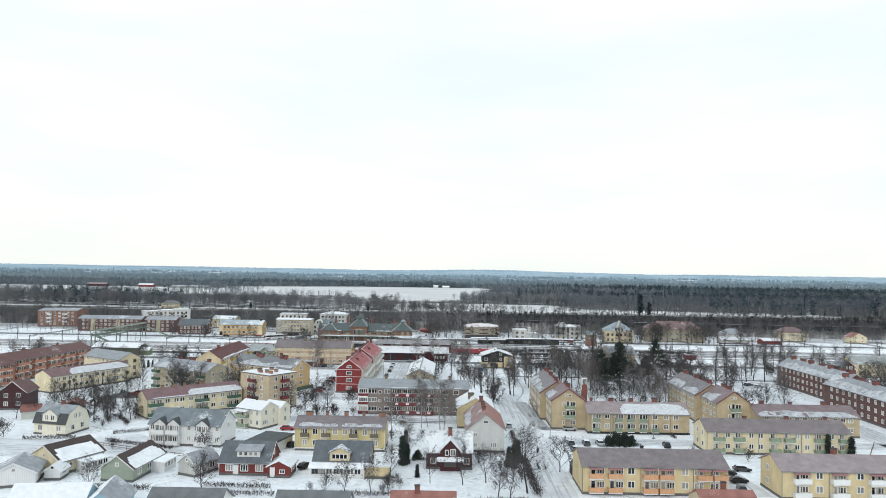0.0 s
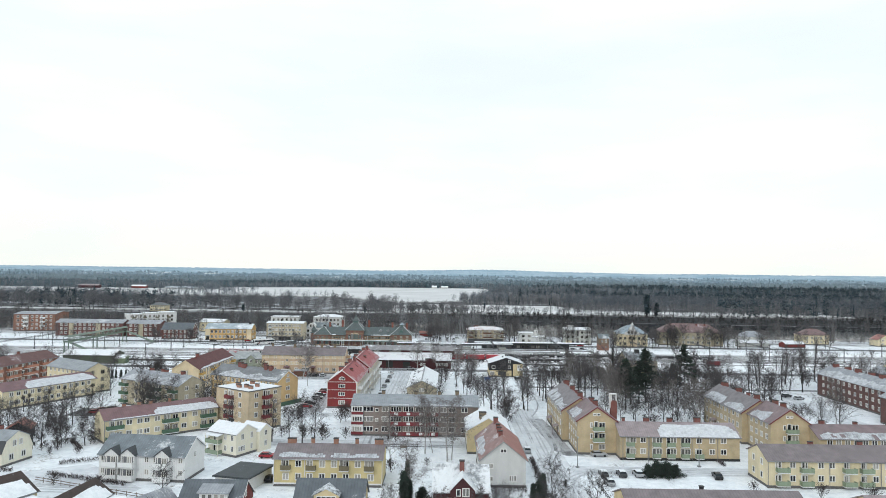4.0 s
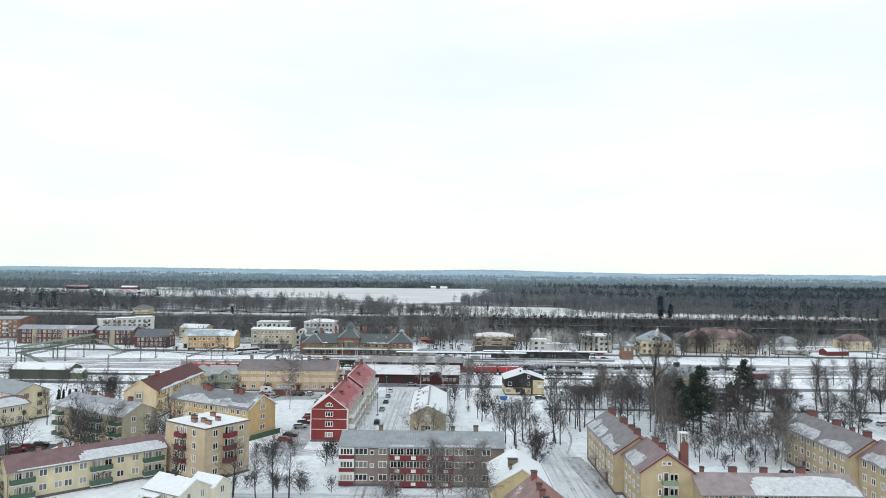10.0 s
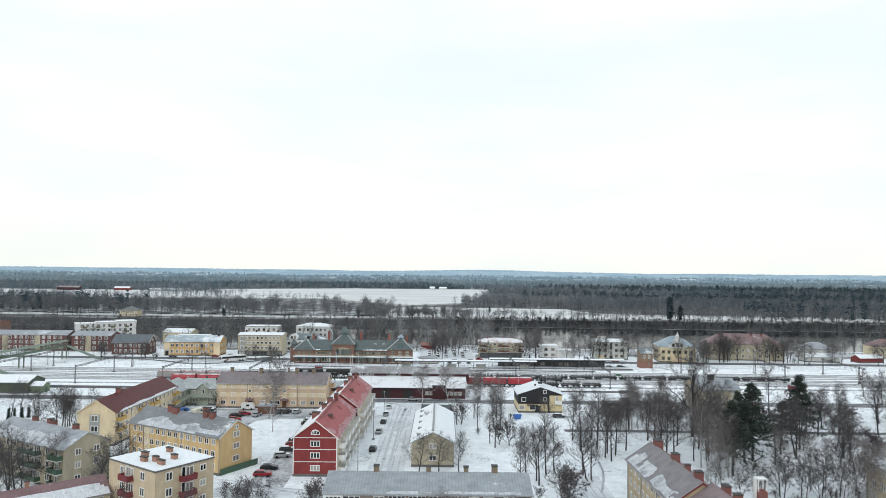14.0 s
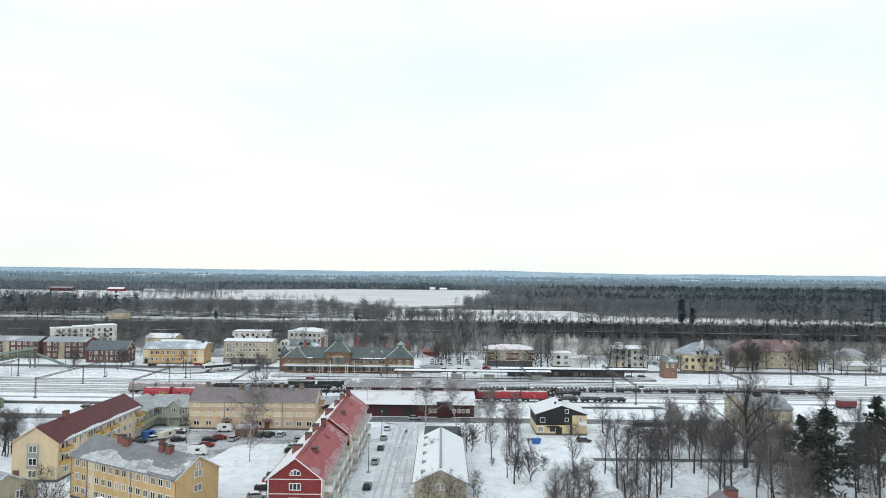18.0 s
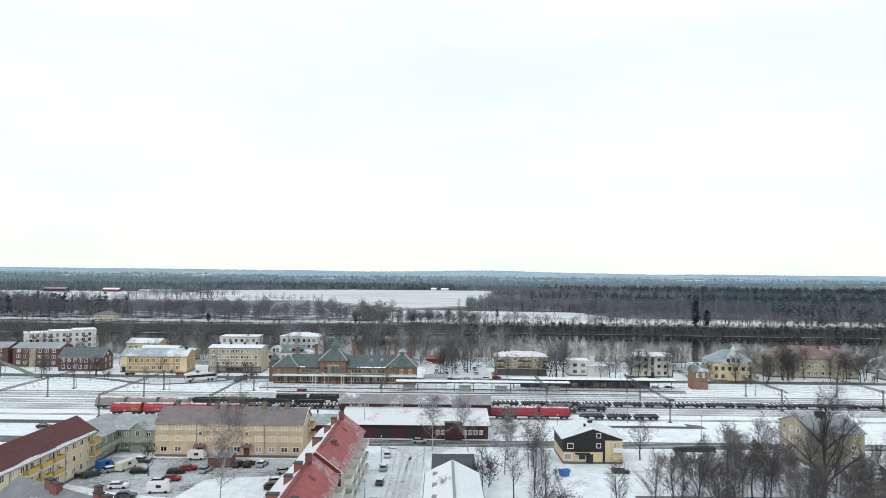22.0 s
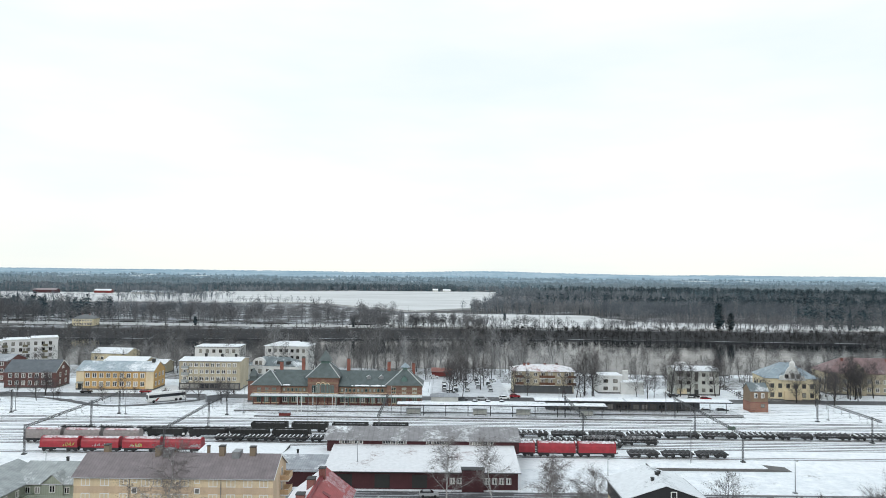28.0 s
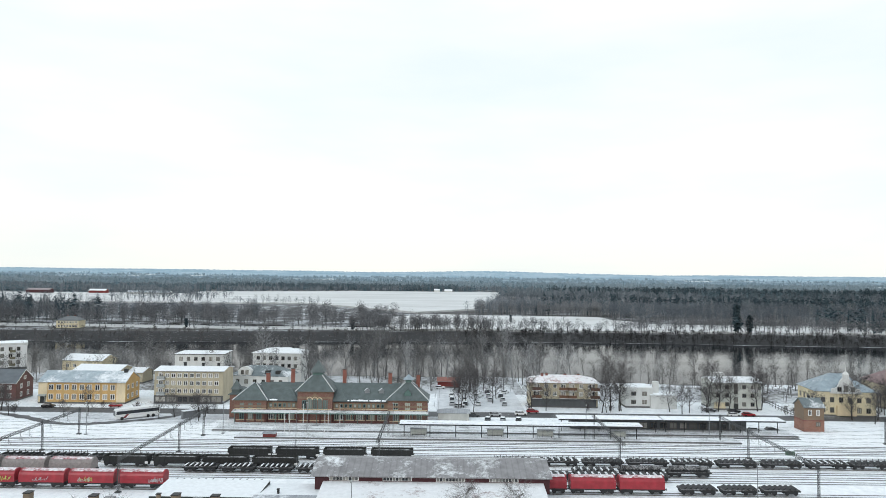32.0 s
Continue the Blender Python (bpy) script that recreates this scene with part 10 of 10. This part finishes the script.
def cover(label, spots_, templates, mat, seed):
    """Like grove, with the height of every tree given."""
    rg = np.random.RandomState(seed)
    vs, fs, off = [], [], 0
    for i, (x, y, s, z) in enumerate(spots_):
        v, f = templates[i % len(templates)]
        vs.append(v * np.array((s * rg.uniform(0.9, 1.4), s, s * rg.uniform(0.75, 1.15))) + np.array((x, y, z)))
        fs.append(f + off)
        off += len(v)
    me = bpy.data.meshes.new("far_woods")
    me.from_pydata(np.concatenate(vs).tolist(), [], np.concatenate(fs).tolist())
    me.materials.append(mat)
    return tagged(new("far_woods", me), label, "woods", kind="stuff")


# Crown colours carry painted haze, thicker and bluer for each further band.
M_DBARE = wood_material("thin_haze_bare_crowns", (0.105, 0.128, 0.145), (0.225, 0.255, 0.278))
M_DCON = wood_material("thin_haze_conifer_crowns", (0.058, 0.098, 0.120), (0.110, 0.160, 0.182))
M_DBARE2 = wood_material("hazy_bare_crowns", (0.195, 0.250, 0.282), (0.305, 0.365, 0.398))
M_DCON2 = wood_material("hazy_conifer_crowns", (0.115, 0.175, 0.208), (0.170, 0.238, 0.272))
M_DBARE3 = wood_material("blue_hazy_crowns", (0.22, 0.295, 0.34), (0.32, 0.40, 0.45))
M_DCON3 = wood_material("blue_hazy_conifer_crowns", (0.14, 0.205, 0.245), (0.20, 0.275, 0.32))


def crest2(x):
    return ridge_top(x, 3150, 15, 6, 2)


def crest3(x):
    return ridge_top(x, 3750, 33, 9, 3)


# The ridge colours hold the haze of their distance.
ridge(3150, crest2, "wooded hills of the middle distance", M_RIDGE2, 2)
ridge(3750, crest3, "wooded hills turned blue-grey by painted haze", M_RIDGE3, 3)
ridge(4600, skyline, "horizon hills turned pale blue by painted haze", M_RIDGE4, 4)
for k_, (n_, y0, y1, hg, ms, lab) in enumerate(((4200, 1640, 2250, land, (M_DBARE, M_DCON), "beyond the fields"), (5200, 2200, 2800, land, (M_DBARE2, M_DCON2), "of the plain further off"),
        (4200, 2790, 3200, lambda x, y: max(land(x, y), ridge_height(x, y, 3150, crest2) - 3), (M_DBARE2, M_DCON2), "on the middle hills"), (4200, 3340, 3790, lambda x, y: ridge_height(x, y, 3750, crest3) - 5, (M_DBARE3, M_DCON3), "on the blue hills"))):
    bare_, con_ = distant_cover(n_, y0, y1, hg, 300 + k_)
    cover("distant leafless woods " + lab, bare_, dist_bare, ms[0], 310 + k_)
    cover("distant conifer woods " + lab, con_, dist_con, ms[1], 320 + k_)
for x, y, L, W, hh, mat_, roof_, lab in ((-828, 1562, 46, 14, 6, M_FALUDARK, R_MAUVE, "long red barn with a dark roof on the far meadow"), (-722, 1592, 34, 12, 5, M_FALU, R_SNOW, "red barn under snow on the far meadow"), (-632, 1560, 84, 16, 3.5, M_GREYPL, R_TEALSNOW, "long low grey greenhouse on the far meadow"), (-40, 1960, 14, 10, 5, M_WHITE, R_SNOW, "small white farmhouse beyond the field"), (-14, 1975, 20, 10, 4, M_WHITE, R_SNOW, "white farm shed beyond the field")):
    h = house("barn", lab, "barn", x, y, 0, L, W, hh, 3.0, mat_, roof_, "x", plinth=False, trim=False)
    h.location.z = land(x, y) + 1.4
h = house("house", "cream villa with a grey hipped roof on the far bank", "house", -328.5, 784, 4, 17.5, 12, 6.4, 3.4, M_YELPALE, R_GREYBARE, kind="hip", chims=((0.35, 0.5, 1.6), (0.68, 0.5, 1.6)))
wins(h, "f", even(7), (1.2, 4.2), 1.4, 1.6)
h.location.z = -0.95


# ---- vehicles and small things ----
CARCOL = {"dark grey": (0.045, 0.047, 0.05), "black": (0.012, 0.012, 0.014), "red": (0.30, 0.018, 0.025), "silver": (0.36, 0.37, 0.38), "white": (0.72, 0.72, 0.71), "blue": (0.03, 0.07, 0.20)}
M_CAR = {}
for cname, ccol in CARCOL.items():
    M_CAR[cname] = plain(cname.replace(" ", "_") + "_car_paint", ccol, 0.28, 0, 0.1)
M_TYRE = plain("tyre_rubber", (0.02, 0.02, 0.02), 0.9)
def car_body():
    prof = [(-2.15, 0.35), (-2.2, 0.75), (-2.05, 0.95), (-1.5, 1.0), (1.0, 1.0), (1.95, 0.88), (2.2, 0.7), (2.2, 0.35)]
    s, k = Shape(), len(prof)
    s.poly([(x, -0.88, z) for x, z in prof] + [(x, 0.88, z) for x, z in prof], [tuple(range(k)), tuple(reversed(range(k, 2 * k))), *[(i, k + i, k + (i + 1) % k, (i + 1) % k) for i in range(k)]])
    s.poly([(-1.35, -0.66, 1.44), (0.25, -0.66, 1.44), (0.25, 0.66, 1.44), (-1.35, 0.66, 1.44), (-1.45, -0.7, 1.39), (0.35, -0.7, 1.39), (0.35, 0.7, 1.39), (-1.45, 0.7, 1.39)], [(0, 1, 2, 3), (4, 5, 1, 0), (5, 6, 2, 1), (6, 7, 3, 2), (7, 4, 0, 3)])
    return s


def car_glass():
    lo = [(-1.95, -0.82, 0.98), (1.05, -0.82, 0.99), (1.05, 0.82, 0.99), (-1.95, 0.82, 0.98)]
    hi = [(-1.45, -0.68, 1.4), (0.35, -0.68, 1.4), (0.35, 0.68, 1.4), (-1.45, 0.68, 1.4)]
    return Shape().poly(lo + hi, [(0, 1, 5, 4), (1, 2, 6, 5), (2, 3, 7, 6), (3, 0, 4, 7), (4, 5, 6, 7)])


def car(x, y, ang, col, snow=False, base=0.03):
    c = thing("car", "parked " + col + " car " + ("under fresh snow" if snow else "on the slushy ground"), "car", pose(x, y, base, 0, 0, ang) @ Matrix.Scale(0.92, 4), "parked cars")
    part("body", shared(("car_body", col), car_body, M_CAR[col]), None, c)
    part("glasshouse", shared(("car_glass",), car_glass, M_CARGLASS), None, c)
    for wx in (-1.35, 1.4):
        for wy in (-0.8, 0.8):
            part("wheel", shared(("car_wheel",), lambda: Shape().tube((0, -0.11, 0), (0, 0.11, 0), 0.32, n=12), M_TYRE), None, c, m=pose(wx, wy, 0.32))
    if snow:
        part("snow_cover", shared(("car_snow",), lambda: Shape().slab([(-1.5, -0.72, 1.50), (0.4, -0.72, 1.50), (0.4, 0.72, 1.50), (-1.5, 0.72, 1.50)], 0.07).slab([(1.1, -0.8, 1.06), (2.0, -0.8, 0.95), (2.0, 0.8, 0.95), (1.1, 0.8, 1.06)], 0.06), M_SNOW), None, c)
    return c


CARS = [(18.8, 203, 88, "silver", 1), (36.2, 200, 4, "silver", 0), (33.5, 183.4, 88, "dark grey", 1), (33.4, 177.3, 92, "silver", 1), (37.6, 183.6, 90, "dark grey", 1), (41.3, 183.8, 91, "silver", 1), (58.8, 183.0, 82, "black", 0), (69.5, 161.5, -6, "dark grey", 1), (64.6, 158.2, -5, "black", 0), (64.8, 152.4, 3, "black", 0), (63, 146.5, 75, "dark grey", 0),
        (-31.9, 157.6, 65, "black", 0), (-39.4, 176.5, 85, "black", 0), (-44.6, 194.4, 6, "red", 0), (-110.4, 241.8, 30, "red", 0), (-109.6, 245, 30, "red", 0), (-107.6, 246.8, 25, "black", 0), (-1.1, 187, 85, "white", 1), (-47.7, 255.4, 8, "red", 0), (-47.5, 260.5, 8, "black", 0), (-47, 271, 14, "silver", 1), (-47, 276.6, 14, "dark grey", 1), (-46.6, 281.5, 14, "red", 0), (-46.8, 286, 12, "dark grey", 1),
        (-25.6, 321.6, 90, "silver", 1), (-25.5, 310.7, 90, "dark grey", 1), (-25.7, 297.7, 88, "silver", 0), (-25.5, 278.3, 90, "black", 0), (-25.6, 333, 90, "white", 1), (-18.1, 347.2, 2, "silver", 0), (29.4, 320.9, -4, "dark grey", 1), (-89.6, 313.6, 50, "dark grey", 0), (-87.0, 317.6, 52, "silver", 1), (-80.4, 316.8, 15, "black", 0), (-72.6, 309.2, 10, "white", 0), (-70.9, 311.4, 12, "red", 0), (-72.0, 316.6, 20, "black", 0), (-70.2, 319.4, 25, "red", 0), (-80.0, 306.0, 8, "white", 1),
        (-75.6, 299.9, 10, "dark grey", 0), (-66.0, 318.4, 80, "silver", 0), (-92.8, 312.4, 40, "black", 0), (-57.5, 323.3, 80, "black", 0), (-59.9, 323.2, 80, "dark grey", 0), (-47.7, 317.8, 20, "silver", 0), (-47.6, 306.6, 18, "black", 0), (-47.6, 310.4, 18, "silver", 1), (-83.5, 325.6, 0, "dark grey", 1), (-54.4, 323.6, 82, "silver", 1),
        (-149, 462.8, 5, "black", 0), (-127.6, 464.8, 4, "red", 0), (-12.1, 471.6, 4, "silver", 1), (-0.7, 457.3, 0, "silver", 0), (7.7, 459.4, 0, "white", 1), (12.0, 463.2, 0, "red", 0), (-3.7, 450, 80, "dark grey", 1), (1, 449.8, 80, "silver", 1), (5.9, 449.8, 80, "dark grey", 1), (-19, 509, 10, "white", 1), (6.2, 500, 60, "white", 1), (78.4, 461.6, 2, "white", 0), (83.4, 462, 2, "red", 0), (73.2, 468.6, 5, "dark grey", 1), (81, 467.6, 3, "black", 0), (69, 439.9, 0, "dark grey", 1), (74.8, 438.9, 0, "silver", 1), (80.4, 439.6, 0, "dark grey", 0),
        (78.0, 231.7, 85, "silver", 1), (72.6, 230.0, 40, "dark grey", 1), (128.6, 283, 20, "silver", 1), (126.6, 288, 20, "dark grey", 1), (-8, 455.8, 0, "dark grey", 0), (-110, 352, 3, "dark grey", 0), (-127, 360, 4, "black", 0)]
for row in range(4):
    for i in range(5):
        if (row * 5 + i) % 4 != 3:
            CARS.append((-14.5 + 4.6 * i, 476 + 8.2 * row, 84 + 6 * (row % 2), ("silver", "dark grey", "white", "black", "silver")[(i + row) % 5], 1))
for cx, cy, ca, cc, cs in CARS:
    car(cx, cy, ca, cc, bool(cs))

# coach at the bus stop
bus = thing("bus", "white coach with dark windows and a red flash", "bus", pose(-113.1, 448.4, 0.03, 0, 0, 38))
bp = [(-6.4, 0.4), (-6.5, 2.9), (-6.2, 3.3), (6.1, 3.3), (6.5, 2.7), (6.5, 0.4)]
part("body", Shape().poly([(x, -1.27, z) for x, z in bp] + [(x, 1.27, z) for x, z in bp], [tuple(range(6)), tuple(reversed(range(6, 12))), *[(i, 6 + i, 6 + (i + 1) % 6, (i + 1) % 6) for i in range(6)]]), M_WHITEP, bus)
part("window_band", Shape().box(-6.2, -1.3, 1.75, 6.2, -1.26, 2.75), M_CARGLASS, bus)
part("window_band", Shape().box(-6.2, 1.26, 1.75, 6.2, 1.3, 2.75), M_CARGLASS, bus)
part("windscreen", Shape().box(-6.54, -1.1, 1.3, -6.46, 1.1, 2.8), M_CARGLASS, bus)
part("flash", Shape().poly([(-4.4, -1.29, 0.6), (-3.5, -1.29, 0.6), (-2.6, -1.29, 1.7), (-3.3, -1.29, 1.7)], [(0, 1, 2, 3)]), M_REDP, bus)
for wx in (-4.6, 3.0, 4.5):
    for wy in (-1.15, 1.15):
        part("wheel", shared(("bus_wheel",), lambda: Shape().tube((0, -0.15, 0), (0, 0.15, 0), 0.5, n=14), M_TYRE), None, bus, m=pose(wx, wy, 0.5))
s_ = thing("bus_shelter", "glazed bus shelter with a snowy flat roof", "shelter", pose(-98, 446.5, 0.02, 0, 0, 40))
part("roof", Shape().box(0, 0, 2.4, 5.5, 1.8, 2.55), M_SNOW, s_)
part("frame", Shape().box(0, 1.6, 0, 5.5, 1.7, 2.4).box(0, 0.1, 0, 0.1, 1.6, 2.4).box(5.4, 0.1, 0, 5.5, 1.6, 2.4), M_STEEL, s_)

# vans and a caravan in the parking court
M_CREAMV = plain("cream_van_paint", (0.70, 0.66, 0.54), 0.4, 0, 0.06)
for x, y, a, lab, mat_, L in ((-89.6, 319.6, 62, "blue box van under a light dusting", M_BLUEP, 4.2), (-70.4, 303.4, 8, "white caravan parked in the snow", M_WHITEP, 5.6), (-84.6, 319.6, 75, "cream camper van parked in the court", M_CREAMV, 6.4), (-71.6, 328.6, 2, "white van beside the peach house", M_WHITEP, 5.0)):
    v_ = thing("van", lab, "van", pose(x, y, 0.03, 0, 0, a) @ Matrix.Scale(0.84, 4))
    vp = [(-L / 2, 0.45), (-L / 2, 2.4), (-L / 2 + 0.2, 2.55), (L / 2 - 0.9, 2.55), (L / 2, 1.5), (L / 2, 0.45)]
    part("body", Shape().poly([(px, -1.05, z) for px, z in vp] + [(px, 1.05, z) for px, z in vp], [tuple(range(6)), tuple(reversed(range(6, 12))), *[(i, 6 + i, 6 + (i + 1) % 6, (i + 1) % 6) for i in range(6)]]), mat_, v_)
    part("window", Shape().box(-0.5, -1.08, 1.4, 0.7, -1.04, 2.1), M_CARGLASS, v_)
    for wx in (-L / 2 + 1.0, L / 2 - 1.0):
        for wy in (-0.95, 0.95):
            part("wheel", shared(("van_wheel",), lambda: Shape().tube((0, -0.12, 0), (0, 0.12, 0), 0.36, n=12), M_TYRE), None, v_, m=pose(wx, wy, 0.36))
g_ = thing("garage_box", "low brown garage box with a snowy roof", "garage", pose(-66.6, 321.6, 0.02, 0, 0, 4))
part("wall", Shape().box(0, 0, 0, 5.2, 5.4, 2.3), M_CHIM, g_)
part("roof", Shape().box(-0.15, -0.15, 2.3, 5.35, 5.55, 2.5), R_GREY2, g_)
part("door", Shape().box(0.5, -0.06, 0.05, 4.7, 0.0, 2.0), M_DOOR, g_)

sk = thing("skip", "blue steel waste skip on the snow", "container", pose(14.8, 317.4, 0, 0, 0, 12) @ Matrix.Diagonal((0.75, 0.8, 0.9, 1)))
part("body", Shape().poly([(0.4, 0, 0.1), (2.8, 0, 0.1), (3.4, 0, 1.5), (0, 0, 1.5), (0.4, 1.7, 0.1), (2.8, 1.7, 0.1), (3.4, 1.7, 1.5), (0, 1.7, 1.5)], [(0, 1, 2, 3), (7, 6, 5, 4), (1, 5, 6, 2), (0, 3, 7, 4), (3, 2, 6, 7), (0, 4, 5, 1)]), M_BLUEP, sk)
part("rim", Shape().box(-0.06, -0.06, 1.45, 3.46, 0.02, 1.58).box(-0.06, 1.68, 1.45, 3.46, 1.76, 1.58), M_BLUEP, sk)
pp = thing("pipe_stack", "stack of dark pipes lying in the snow", "pipes", pose(48.7, 340.6, 0))
for i in range(3):
    part("pipe", Shape().tube((0, i * 0.62, 0.3), (10.7, i * 0.62, 0.3), 0.3, n=10), M_DSTEEL, pp)
for i in range(2):
    part("pipe", Shape().tube((0.3, 0.31 + i * 0.62, 0.82), (10.9, 0.31 + i * 0.62, 0.82), 0.3, n=10), M_DSTEEL, pp)
sh = thing("shelter", "dark flat-roofed bin shelter beside the street", "shed", pose(28.6, 150, 0))
part("roof", Shape().box(0, 0, 2.2, 4.2, 8.5, 2.4), R_DARKBARE, sh)
part("wall", Shape().box(0.1, 0.1, 0, 0.25, 8.4, 2.2).box(3.95, 0.1, 0, 4.1, 8.4, 2.2).box(0.25, 8.25, 0, 3.95, 8.4, 2.2), M_BLACKB, sh)
for x, y, a in ((-12.5, 204, 0), (-38, 333.5, 0)):
    bb = thing("bench", "dark wooden bench in the snow", "bench", pose(x, y, 0, 0, 0, a), "garden benches")
    part("seat", Shape().box(-0.9, -0.25, 0.42, 0.9, 0.2, 0.5), M_WOODPOLE, bb)
    part("backrest", Shape().box(-0.9, 0.2, 0.5, 0.9, 0.26, 0.95), M_WOODPOLE, bb)
    for lx in (-0.75, 0.75):
        part("leg", Shape().box(lx - 0.05, -0.22, 0, lx + 0.05, 0.24, 0.42), M_DSTEEL, bb)
w_ = thing("goods_van", "small dark red goods van on a siding", "wagon", pose(132, 372, 0.1))
part("body", Shape().box(-3, -1.3, 1.0, 3, 1.3, 3.0), M_REDP, w_)
part("roof", Shape().slab([(-3.1, -1.4, 3.0), (3.1, -1.4, 3.0), (3.1, 1.4, 3.2), (-3.1, 1.4, 3.2)], 0.1), R_GREY2, w_)
bogie(w_, -1.6)
bogie(w_, 1.6)
